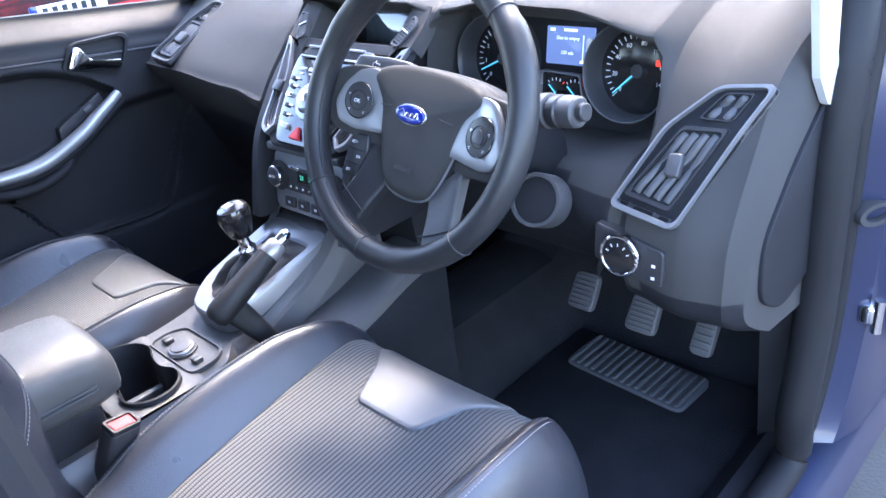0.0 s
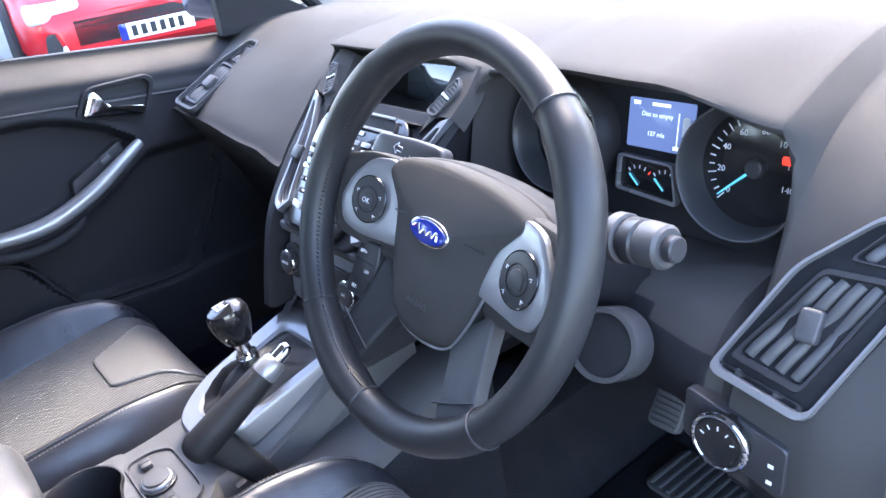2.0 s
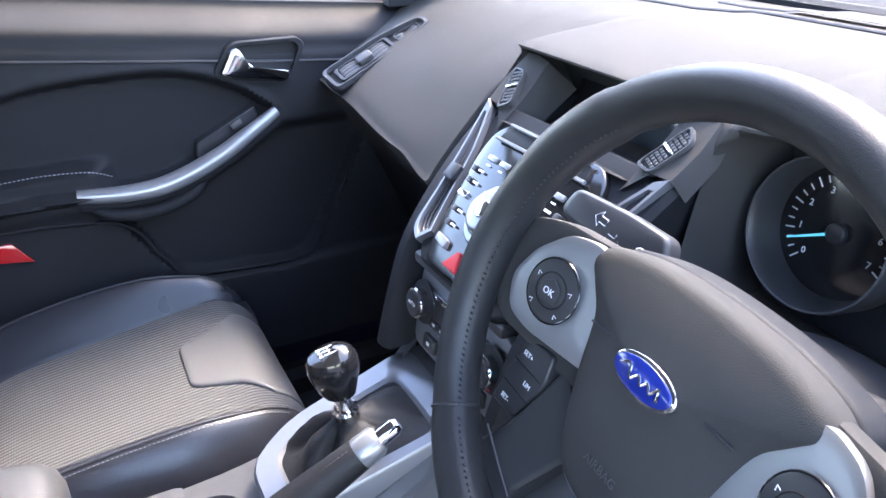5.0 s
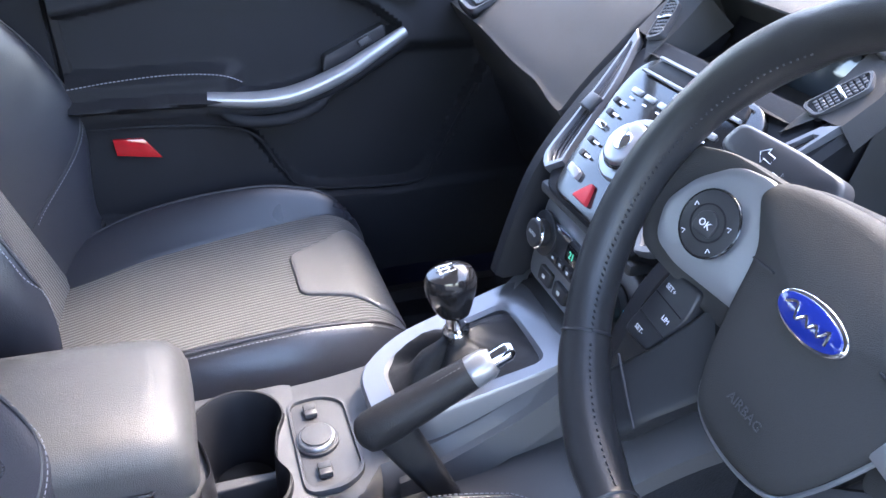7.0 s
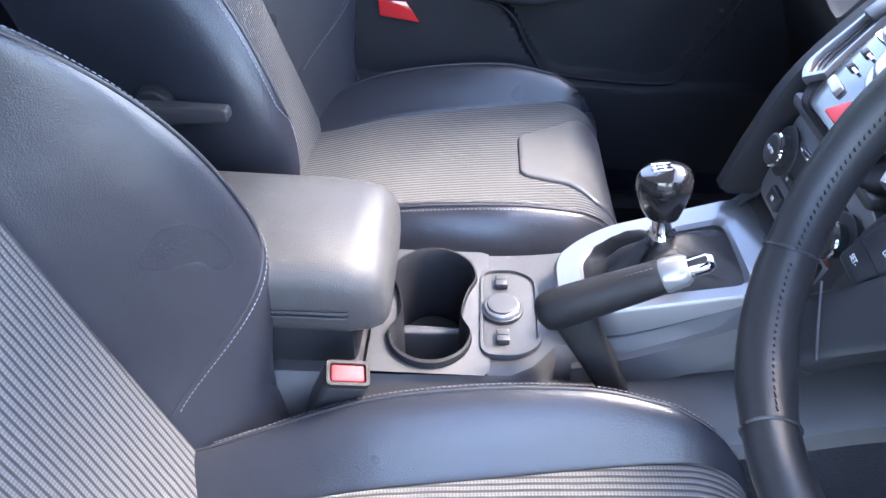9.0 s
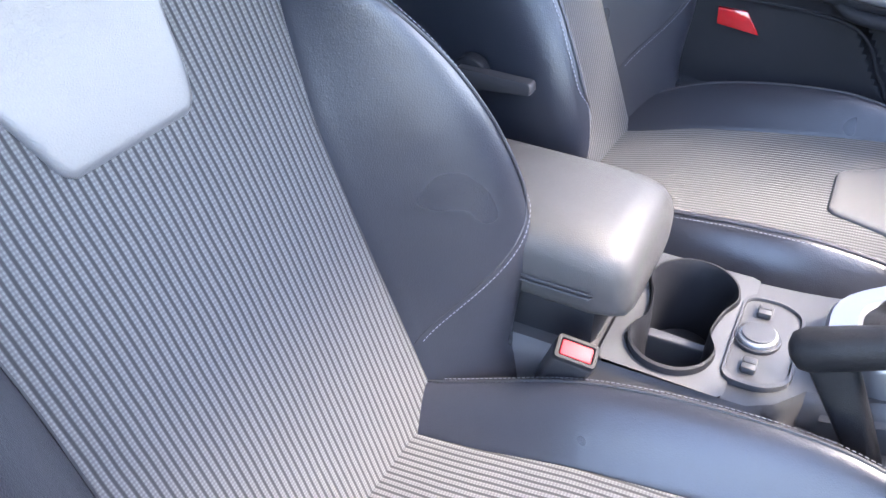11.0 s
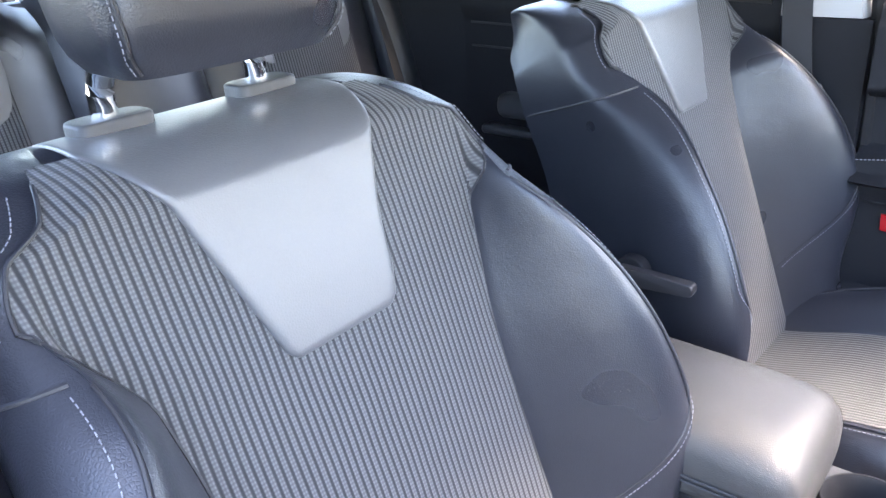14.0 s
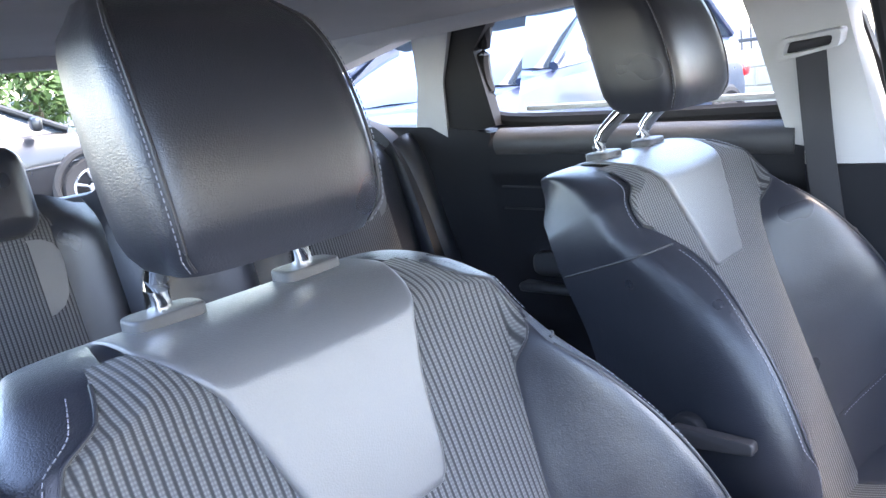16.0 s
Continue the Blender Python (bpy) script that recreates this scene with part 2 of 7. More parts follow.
def disc(cx, cy, rx, ry=None, n=28, turn=0.0):
    ry = ry or rx
    return [Vector((cx + rx * math.cos(turn + 2 * math.pi * k / n), cy + ry * math.sin(turn + 2 * math.pi * k / n))) for k in range(n)]


def plate(pts, m, h=0.004, edge=0.0015, dome=0.0, base=0.0, rings=4):
    """A slab over a 2D outline in the frame m, with a rounded edge and a domed top."""
    c = sum((Vector(p) for p in pts), Vector((0, 0))) / len(pts)
    size = max((Vector(p) - c).length for p in pts)
    rows = [[m @ Vector((p[0], p[1], base)) for p in pts], [m @ Vector((p[0], p[1], h - edge)) for p in pts]]
    for k in range(1, 4):
        a = k / 3 * math.pi / 2
        s = 1 - edge * (1 - math.cos(a)) / size * 1.2
        rows.append([m @ Vector((*(c + (Vector(p) - c) * s), h - edge + edge * math.sin(a))) for p in pts])
    s0 = 1 - edge / size * 1.2
    for k in range(1, rings if dome else 1):
        s = s0 * (1 - k / rings)
        rows.append([m @ Vector((*(c + (Vector(p) - c) * s), h + dome * (1 - (1 - k / rings) ** 2))) for p in pts])
    return loft(rows)


def ring_plate(outer, inner, m, h=0.006, round_=0.002, depth=0.0):
    """A frame between two outlines with the same number of points."""
    rows = []
    for s, z in ((0.0, -depth), (0.0, h - round_), (0.12, h), (0.88, h), (1.0, h - round_), (1.0, -depth)):
        rows.append([m @ Vector((*(Vector(a).lerp(Vector(b), s)), z)) for a, b in zip(outer, inner)])
    return loft(rows, caps=False)


def stitches(path, gap=0.0052, r=0.0005, lift=0.0, into=None):
    """Short thread dashes along a path."""
    bm = into or bmesh.new()
    path = [Vector(p) for p in path]
    acc, last = 0.0, path[0]
    dash = [path[0]]
    on = True
    for p in path[1:]:
        seg = (p - last).length
        while acc + seg >= gap * (0.62 if on else 0.38):
            t = (gap * (0.62 if on else 0.38) - acc) / max(seg, 1e-9)
            q = last.lerp(p, t)
            if on and (q - dash[0]).length > 1e-5:
                tube([dash[0], dash[0].lerp(q, 0.5), q], r, n=5, into=bm)
            dash, on, last, acc = [q], not on, q, 0.0
            seg = (p - last).length
        acc += seg
        last = p
    return bm


def smooth01(a, b, x):
    t = min(1.0, max(0.0, (x - a) / (b - a)))
    return t * t * (3 - 2 * t)


def interp(x, keys):
    """Smooth values between (x, value) keys."""
    if x <= keys[0][0]:
        return keys[0][1]
    for i in range(len(keys) - 1):
        (a, va), (b, vb) = keys[i], keys[i + 1]
        if x <= b:
            t = (x - a) / (b - a)
            vp = keys[i - 1] if i else (2 * a - b, va)
            vn = keys[i + 2] if i + 2 < len(keys) else (2 * b - a, vb)
            m0 = (vb - vp[1]) / (b - vp[0]) * (b - a)
            m1 = (vn[1] - va) / (vn[0] - a) * (b - a)
            return (2 * t ** 3 - 3 * t * t + 1) * va + (t ** 3 - 2 * t * t + t) * m0 + (-2 * t ** 3 + 3 * t * t) * vb + (t ** 3 - t * t) * m1
    return keys[-1][1]


def lin(a, b, n):
    return [a + (b - a) * i / (n - 1) for i in range(n)]


def basis(o, x, y):
    """A frame at o with the given x axis; y is made square to it."""
    x = Vector(x).normalized()
    z = x.cross(Vector(y)).normalized()
    y = z.cross(x)
    return Matrix(((x.x, y.x, z.x, o[0]), (x.y, y.y, z.y, o[1]), (x.z, y.z, z.z, o[2]), (0, 0, 0, 1)))


def text_part(body, size, m, material, parent, name="lettering", label="", extrude=0.0002):
    cu = bpy.data.curves.new(name, "FONT")
    cu.body, cu.size, cu.extrude = body, size, extrude
    cu.align_x, cu.align_y = "CENTER", "CENTER"
    cu.resolution_u = 2
    tmp = bpy.data.objects.new("tmp_text", cu)
    me = bpy.data.meshes.new_from_object(tmp)
    bpy.data.objects.remove(tmp)
    me.name = name
    me.transform(m)
    me.materials.clear()
    me.materials.append(material)
    ob = new(name, me)
    ob.parent = parent
    ob.matrix_parent_inverse = parent.matrix_world.inverted()
    if label:
        ob["label"] = label
    return ob

# ---- ground ----
def build_ground():
    bm = sheet(lambda u, v: Vector((u, v, 0)), [-400, -40, -12, -6, -3, 0, 3, 6, 12, 40, 400], [-400, -40, -12, -6, -3, 0, 3, 6, 12, 40, 400])
    tagged(part("ground", bm, M_ASPHALT), "grey asphalt of the car park", "ground", kind="structure")


build_ground()


# ---- front seats ----
def seat(cx, cush_y, back_y, back_z, label, outer, low=0.0):
    """A front seat; outer is +1 when its door is on the right. Its local x runs to the right, y ahead."""
    s = thing("front_seat", label, "car seat", (cx, cush_y, 0), group="front seats")
    bx, by = cx, cush_y

    # cushion: v from 0 (rear) to 1 (front lip) to 1.3 (down the front)
    L = 0.575

    def cushion(a, v, lift=0.0):
        aa = abs(a)
        vv = min(v, 1.0)
        over = max(0.0, v - 0.86) / 0.44
        ang = min(over, 1.0) * math.pi * 0.5
        yy = -L + L * min(v, 0.86) + 0.085 * math.sin(ang)
        drop = 0.10 * (1 - math.cos(ang))
        w = interp(v, [(0, 0.205), (0.3, 0.232), (0.7, 0.240), (0.95, 0.225), (1.3, 0.205)])
        xf = interp(v, [(0, 0.135), (0.5, 0.148), (0.85, 0.165), (1.3, 0.172)])
        bol = interp(v, [(0, 0.035), (0.35, 0.056), (0.70, 0.054), (0.92, 0.028), (1.3, 0.006)])
        z0 = interp(v, [(0, 0.515), (0.18, 0.532), (0.40, 0.562), (0.8, 0.587), (1.0, 0.59), (1.3, 0.59)])
        if aa <= 0.55:
            t = aa / 0.55
            x, z, o = xf * t, 0.006 * t * t, 0.0
        elif aa <= 0.8:
            t = (aa - 0.55) / 0.25
            x = xf + (w - 0.03 - xf) * t
            z = 0.006 + bol * math.sin(t * math.pi / 2) ** 1.2
        else:
            t = (aa - 0.8) / 0.2
            ph = t * math.pi / 2
            x = w - 0.03 + 0.04 * math.sin(min(ph * 1.5, math.pi / 2))
            z = 0.006 + bol - 0.19 * (1 - math.cos(ph)) ** 0.8 * (1 if t > 0 else 0)
        return Vector((bx + math.copysign(x, a), by + yy + 0.0, z0 + z - drop + lift - low))

    # backrest: q from 0 (base) to 1 (top edge), to 1.25 (rolled back)
    H = 0.515

    def back(a, q, lift=0.0):
        aa = abs(a)
        over = max(0.0, q - 0.93) / 0.22
        ang = min(over, 1.35) * math.pi * 0.5
        zz = 0.575 + H * min(q, 0.93) + 0.036 * math.sin(ang)
        yy = back_y - (zz - 0.937) * 0.336 - 0.085 * (1 - math.cos(ang))
        xf = interp(q, [(0, 0.178), (0.3, 0.174), (0.55, 0.173), (0.70, 0.184), (0.78, 0.192), (0.86, 0.198), (0.93, 0.186), (0.99, 0.142), (1.25, 0.115)])
        xc = interp(q, [(0, 0.245), (0.3, 0.268), (0.55, 0.250), (0.73, 0.216), (0.80, 0.206), (0.86, 0.212), (0.93, 0.198), (0.99, 0.164), (1.25, 0.125)])
        dep = interp(q, [(0, 0.085), (0.25, 0.136), (0.45, 0.136), (0.62, 0.112), (0.73, 0.082), (0.81, 0.044), (0.87, 0.018), (0.95, 0.008), (1.25, 0.0)])
        xs = interp(q, [(0, 0.262), (0.3, 0.294), (0.55, 0.278), (0.74, 0.258), (0.86, 0.250), (0.95, 0.240), (1.05, 0.222), (1.25, 0.185)])
        if a * outer > 0:
            k = 1 - smooth01(0.70, 0.84, q)
            xf, xc = xf - 0.026 * k, xc - 0.012 * k
        if aa <= 0.55:
            t = aa / 0.55
            x, f = xf * t, 0.010 * t * t + 0.010 * math.sin(math.pi * min(q, 1.0)) * (1 - t * t)
        elif aa <= 0.8:
            t = (aa - 0.55) / 0.25
            x, f = xf + (xc - xf) * t, 0.010 + (dep - 0.010) * math.sin(t * math.pi / 2) ** 1.15
        else:
            t = (aa - 0.8) / 0.2
            x = xc + (xs - xc) * math.sin(min(1.0, t * 2.2) * math.pi / 2)
            f = dep - (dep + interp(q, [(0, 0.115), (0.93, 0.115), (1.04, 0.098), (1.15, 0.042), (1.25, 0.0)])) * t ** 1.5
            x -= interp(q, [(0, 0.05), (0.6, 0.05), (0.82, 0.022), (1.25, 0.018)]) * t * t
            zz -= 0.034 * t * t * smooth01(0.80, 1.10, q)
        n = Vector((0, 0.948, 0.318))
        p = Vector((bx + math.copysign(x, a), yy, zz + back_z))
        return p + n * (f * (1 if q < 1.0 or f < 0 else max(0.0, 1 - (q - 1) * 3)) + lift)

    def edge_dip(t, w=0.06):
        e = min(t, 1 - t) / w
        return -0.0045 * (1 - min(1, e)) ** 2

    def panel(fn, a0, a1, v0, v1, na, nv, mat_, name, uvx=1.0, length=0.55, label_=""):
        us, vs = lin(0, 1, na), lin(0, 1, nv)

        def f(u, v):
            vv = v0 + (v1 - v0) * v
            lo = a0(vv) if callable(a0) else a0
            hi = a1(vv) if callable(a1) else a1
            return fn(lo + (hi - lo) * u, vv, edge_dip(u, 0.07) * (0.4 if mat_ is M_CLOTH else 1) + (0.0035 if mat_ is M_CLOTH else 0.0015))

        def uv(u, v):
            vv = v0 + (v1 - v0) * v
            lo = a0(vv) if callable(a0) else a0
            hi = a1(vv) if callable(a1) else a1
            a = lo + (hi - lo) * u
            return (fn(a, vv).x - bx, vv * length)

        return part(name, sheet(f, us, vs, uv), mat_, pad, label_)

    pad = part("cushion", sheet(lambda a, v: cushion(a, v, -0.018 * (1 - smooth01(0.74, 0.80, abs(a)))), lin(-1, 1, 161), lin(0.0, 1.32, 60)), M_LEATHER, s, "black leather seat cushion with raised bolsters")
    panel(cushion, -0.55, 0.55, 0.0, 1.3, 41, 70, M_CLOTH, "cushion_insert", 1.0, L, "grey corded cloth cushion centre")
    panel(cushion, 0.55, 0.80, 0.0, 1.3, 21, 60, M_LEATHER, "bolster")
    panel(cushion, -0.80, -0.55, 0.0, 1.3, 21, 60, M_LEATHER, "bolster")

    def lap(u, v):
        vv = 0.745 + 0.42 * v ** 1.25
        d = (vv - 0.745) * L
        half = 0.056 + 0.062 * min(1.0, (vv - 0.745) / 0.24)
        if d < 0.014:
            half -= 0.014 - math.sqrt(max(0.0, 0.014 ** 2 - (0.014 - d) ** 2))
        xf = (cushion(0.55, vv).x - bx) / 0.55
        x = (2 * u - 1) * half
        e = min(1.0, min((half - abs(x)) / 0.007, d / 0.007))
        return cushion(x / xf, vv, 0.0035 + 0.0055 * math.sqrt(max(0.0, 1 - (1 - e) ** 2)) - 0.003 * (e < 0.02))
    part("cushion_patch", sheet(lap, [0.5 - 0.5 * math.cos(math.pi * k / 32) for k in range(33)], lin(0, 1, 50)), M_LEATHER2, pad, "smooth grey leather inset")

    def seam(fn, a, v0, v1, lift, n=60, st=True, mat_=None, name="seam"):
        pts = [fn(a(v) if callable(a) else a, v, lift) for v in lin(v0, v1, n)]
        part(name, tube(pts, 0.0016, n=6), M_PIPING, pad)
        if st:
            for off in (0.012,):
                q = [fn((a(v) if callable(a) else a) + off * (1 if (a(v) if callable(a) else a) > 0 else -1) * 1.2, v, lift + 0.0012) for v in lin(v0, v1, n * 3)]
                part("stitching", stitches(q), M_STITCH, pad)

    for sg in (1, -1):
        seam(cushion, 0.55 * sg, 0.02, 1.25, -0.001, st=False)
        seam(cushion, 0.80 * sg, 0.02, 0.98, 0.001)
    part("seat_base", box(bx, by - L / 2 - 0.01, 0.435, 0.43, L - 0.06, 0.13, 0.03, 3), M_PLASTIC, s, "dark plastic seat base")
    for sg in (1, -1):
        part("seat_rail", box(bx + sg * 0.19, by - L / 2, 0.335, 0.04, L - 0.02, 0.07, 0.006), M_PLASTIC, s)

    pad = part("backrest", sheet(lambda a, q: back(a, q, -0.016 * (1 - smooth01(0.74, 0.80, abs(a))) * (1 - smooth01(1.1, 1.2, q))), lin(-1, 1, 161), lin(-0.14, 1.24, 84)), M_LEATHER, s, "black leather backrest with side bolsters")
    af = lambda q: 0.55 + 0.26 * smooth01(0.765, 0.865, q)
    panel(back, lambda q: -af(q), af, -0.14, 1.1, 105, 118, M_CLOTH, "backrest_insert", 1.0, H, "grey corded cloth backrest centre")
    for sg in (1, -1):
        inner_edge = lambda q, sg=sg: sg * min(af(q), 0.795)
        panel(back, inner_edge if sg > 0 else -0.80, 0.80 if sg > 0 else inner_edge, -0.14, 0.862, 21, 66, M_LEATHER, "bolster")
        seam(back, lambda q, sg=sg: sg * af(q), -0.13, 0.862, 0.0005, st=False)
        seam(back, lambda q, sg=sg: sg * (0.55 + 0.25 * smooth01(0.08, 0.34, q) ** 0.6), 0.09, 0.79, 0.001)
        part("seam", tube([back(sg * af(q), q, 0.003) for q in lin(0.845, 0.88, 30)], 0.0014, n=6), M_PIPING, pad)
        seam(back, 0.81 * sg, 0.86, 1.06, 0.003, 40)
    for sg in (1, -1):
        part("side_seam", tube([back(sg * a, 0.80, 0.001) for a in lin(0.81, 0.995, 24)], 0.0018, n=6), M_PIPING, pad)
    # tapering inset from the top edge: straight sides, small rounded lower corners
    def inset(u, v):
        q = 0.674 + 0.526 * v ** 1.25
        d = (q - 0.674) * H
        half = 0.0525 + (q - 0.674) * 0.175
        if d < 0.012:
            half -= 0.012 - math.sqrt(max(0.0, 0.012 ** 2 - (0.012 - d) ** 2))
        xf = (back(0.55, q).x - bx) / 0.55
        x = (2 * u - 1) * half
        e = min(1.0, min((half - abs(x)) / 0.007, d / 0.007))
        return back(x / xf, q, 0.0035 + 0.0055 * math.sqrt(max(0.0, 1 - (1 - e) ** 2)) - 0.003 * (e < 0.02))
    us_ = [0.5 - 0.5 * math.cos(math.pi * k / 32) for k in range(33)]
    part("backrest_patch", sheet(inset, us_, lin(0, 1, 70)), M_LEATHER2, pad, "smooth grey leather inset")
    # rear shell
    def shell(u, v):
        p, r = back(-1, v * 1.2), back(1, v * 1.2)
        bulge = -0.02 * math.sin(math.pi * min(1, max(0, u)))
        return p.lerp(r, u) + Vector((0, bulge, 0))
    part("back_shell", sheet(shell, lin(0, 1, 13), lin(0, 1, 16)), M_PLASTIC, s, "dark cloth seat back")

    # head restraint on two posts
    top = back(0, 1.14)
    hy, hz = back_y - (0.108 if outer > 0 else 0.072), top.z + (0.048 if outer > 0 else 0.066)
    head = bmesh.new()
    rows = []
    for v in lin(0, 1, 17):
        z = hz + 0.205 * v
        w = interp(v, [(0, 0.098), (0.09, 0.111), (0.5, 0.115), (0.85, 0.106), (1, 0.084)])
        d = interp(v, [(0, 0.046), (0.12, 0.060), (0.5, 0.064), (0.85, 0.056), (1, 0.028)])
        cyy = hy - 0.30 * (z - hz) + 0.012 * math.sin(v * math.pi)
        ring = []
        for k in range(36):
            t = 2 * math.pi * k / 36
            c, sn = math.cos(t), math.sin(t)
            e = 0.36
            ring.append((bx + w * (0.87 + 0.13 * sn) * math.copysign(abs(c) ** e, c), cyy + d * math.copysign(abs(sn) ** e, sn) + 0.012 * (1 - (c * c)) * (1 if sn > 0 else 0), z))
        rows.append(ring)
    loft(rows, into=head)
    hd = part("head_restraint", head, M_LEATHER, s, "black leather head restraint with pale stitching")
    for sg in (1, -1):
        pts = []
        for v in lin(0.02, 0.98, 60):
            z = hz + 0.205 * v
            w = interp(v, [(0, 0.098), (0.09, 0.111), (0.5, 0.115), (0.85, 0.106), (1, 0.084)]) * 0.83
            d = interp(v, [(0, 0.046), (0.12, 0.060), (0.5, 0.064), (0.85, 0.056), (1, 0.028)])
            c = 0.83 ** (1 / 0.36)
            cyy = hy - 0.30 * (z - hz) + 0.012 * math.sin(v * math.pi) + d * (1 - c * c) ** 0.18 + 0.012 * (1 - c * c)
            pts.append(Vector((bx + sg * w, cyy + 0.001, z)))
        part("seam", tube(pts, 0.0016, n=6), M_PIPING, hd)
        part("stitching", stitches([p + Vector((sg * 0.004, 0.0, 0)) for p in pts]), M_STITCH, hd)
        px = bx + sg * 0.072
        cy0 = back(0, 1.15).y - 0.002
        part("post", tube(catmull([(px, cy0, top.z - 0.03), (px, cy0 - 0.004, top.z + 0.03), (px * 0.97 + bx * 0.03, hy - 0.006, hz + 0.03), (px * 0.97 + bx * 0.03, hy - 0.02, hz + 0.08)], 6), 0.0105, n=16), M_CHROME, s, "polished steel head restraint post")
        mm = Matrix.Translation((px, cy0, top.z - 0.003))
        part("post_collar", plate(rounded([(-0.032, -0.017), (0.032, -0.017), (0.032, 0.017), (-0.032, 0.017)], 0.012), mm, 0.016, 0.003, base=-0.02), M_PLASTIC2, s)
    # lever on the flank beside the tunnel
    lx = bx - outer * 0.276
    mm = basis((lx, back_y + 0.066, 0.788 + back_z), (0, 1, 0.02), (0, 0, 1)) if outer < 0 else basis((lx, back_y - 0.005, 0.775 + back_z), (0, -1, 0), (0, 0, 1))
    if outer > 0:
        return s
    part("lever_boss", plate(disc(0, 0, 0.022), mm, 0.016, 0.003), M_PLASTIC, s)
    part("recline_lever", plate(rounded([(-0.012, -0.012), (0.085, -0.007), (0.085, 0.008), (-0.012, 0.013)], 0.006), mm, 0.028, 0.003, base=0.014), M_BUTTON, s)
    return s


driver_seat = seat(0.367, 0.020, -0.652, 0.0, "black leather and corded cloth driver's seat, creased bolsters", 1, -0.012)
passenger_seat = seat(-0.365, -0.040, -0.668, 0.016, "black leather and corded cloth passenger seat beside the tunnel", -1)


# ---- dashboard ----
DASH = [
    (-0.715, [(0.95, 1.02), (0.60, 1.035), (0.42, 1.035), (0.36, 1.025), (0.31, 1.00), (0.22, 0.96), (0.16, 0.925), (0.15, 0.91), (0.22, 0.80), (0.30, 0.62)]),
    (-0.52, [(0.97, 1.02), (0.62, 1.04), (0.42, 1.05), (0.33, 1.035), (0.26, 1.005), (0.19, 0.965), (0.14, 0.925), (0.145, 0.905), (0.22, 0.80), (0.30, 0.62)]),
    (-0.25, [(0.98, 1.02), (0.62, 1.045), (0.42, 1.06), (0.32, 1.047), (0.23, 1.01), (0.165, 0.955), (0.125, 0.915), (0.13, 0.895), (0.22, 0.78), (0.30, 0.62)]),
    (-0.150, [(0.98, 1.02), (0.62, 1.05), (0.42, 1.065), (0.32, 1.052), (0.236, 1.022), (0.172, 0.965), (0.12, 0.905), (0.12, 0.885), (0.20, 0.76), (0.28, 0.62)]),
    (-0.128, [(0.98, 1.025), (0.62, 1.055), (0.40, 1.068), (0.245, 1.058), (0.234, 1.048), (0.28, 1.036), (0.31, 0.98), (0.24, 0.95), (0.17, 0.84), (0.18, 0.62)]),
    (0.14, [(0.98, 1.025), (0.62, 1.055), (0.40, 1.068), (0.245, 1.056), (0.234, 1.046), (0.28, 1.036), (0.31, 0.98), (0.24, 0.95), (0.17, 0.84), (0.18, 0.62)]),
    (0.190, [(0.98, 1.025), (0.62, 1.055), (0.40, 1.066), (0.26, 1.046), (0.228, 1.028), (0.215, 1.00), (0.20, 0.94), (0.19, 0.88), (0.18, 0.80), (0.26, 0.68)]),
    (0.205, [(0.98, 1.025), (0.62, 1.055), (0.40, 1.068), (0.25, 1.050), (0.240, 1.034), (0.30, 1.02), (0.30, 0.88), (0.21, 0.872), (0.18, 0.80), (0.26, 0.68)]),
    (0.30, [(0.98, 1.025), (0.62, 1.06), (0.40, 1.080), (0.24, 1.062), (0.236, 1.050), (0.30, 1.04), (0.305, 0.88), (0.20, 0.868), (0.17, 0.79), (0.26, 0.68)]),
    (0.43, [(0.97, 1.025), (0.62, 1.06), (0.40, 1.080), (0.24, 1.058), (0.236, 1.046), (0.30, 1.035), (0.305, 0.87), (0.20, 0.860), (0.17, 0.79), (0.26, 0.68)]),
    (0.545, [(0.96, 1.025), (0.62, 1.055), (0.42, 1.066), (0.27, 1.030), (0.250, 1.012), (0.29, 1.00), (0.30, 0.90), (0.18, 0.868), (0.14, 0.79), (0.25, 0.68)]),
    (0.572, [(0.95, 1.02), (0.62, 1.05), (0.44, 1.052), (0.31, 1.022), (0.245, 0.975), (0.195, 0.905), (0.150, 0.845), (0.133, 0.80), (0.145, 0.72), (0.25, 0.67)]),
    (0.64, [(0.93, 1.02), (0.62, 1.04), (0.44, 1.040), (0.31, 1.014), (0.232, 0.97), (0.184, 0.90), (0.146, 0.84), (0.130, 0.79), (0.14, 0.71), (0.24, 0.66)]),
    (0.695, [(0.92, 1.01), (0.62, 1.03), (0.46, 1.028), (0.33, 1.008), (0.250, 0.965), (0.200, 0.90), (0.160, 0.835), (0.145, 0.785), (0.15, 0.71), (0.24, 0.65)]),
    (0.712, [(0.92, 1.00), (0.62, 1.02), (0.47, 1.018), (0.355, 0.998), (0.280, 0.955), (0.230, 0.89), (0.190, 0.83), (0.170, 0.78), (0.17, 0.71), (0.25, 0.65)]),
]


def dash_profile(x):
    for (a, pa), (b, pb) in zip(DASH, DASH[1:]):
        if x <= b:
            t = smooth01(a, b, x) if b - a > 0.05 else (x - a) / (b - a)
            return [(p[0] + (q[0] - p[0]) * t, p[1] + (q[1] - p[1]) * t) for p, q in zip(pa, pb)]
    return DASH[-1][1]


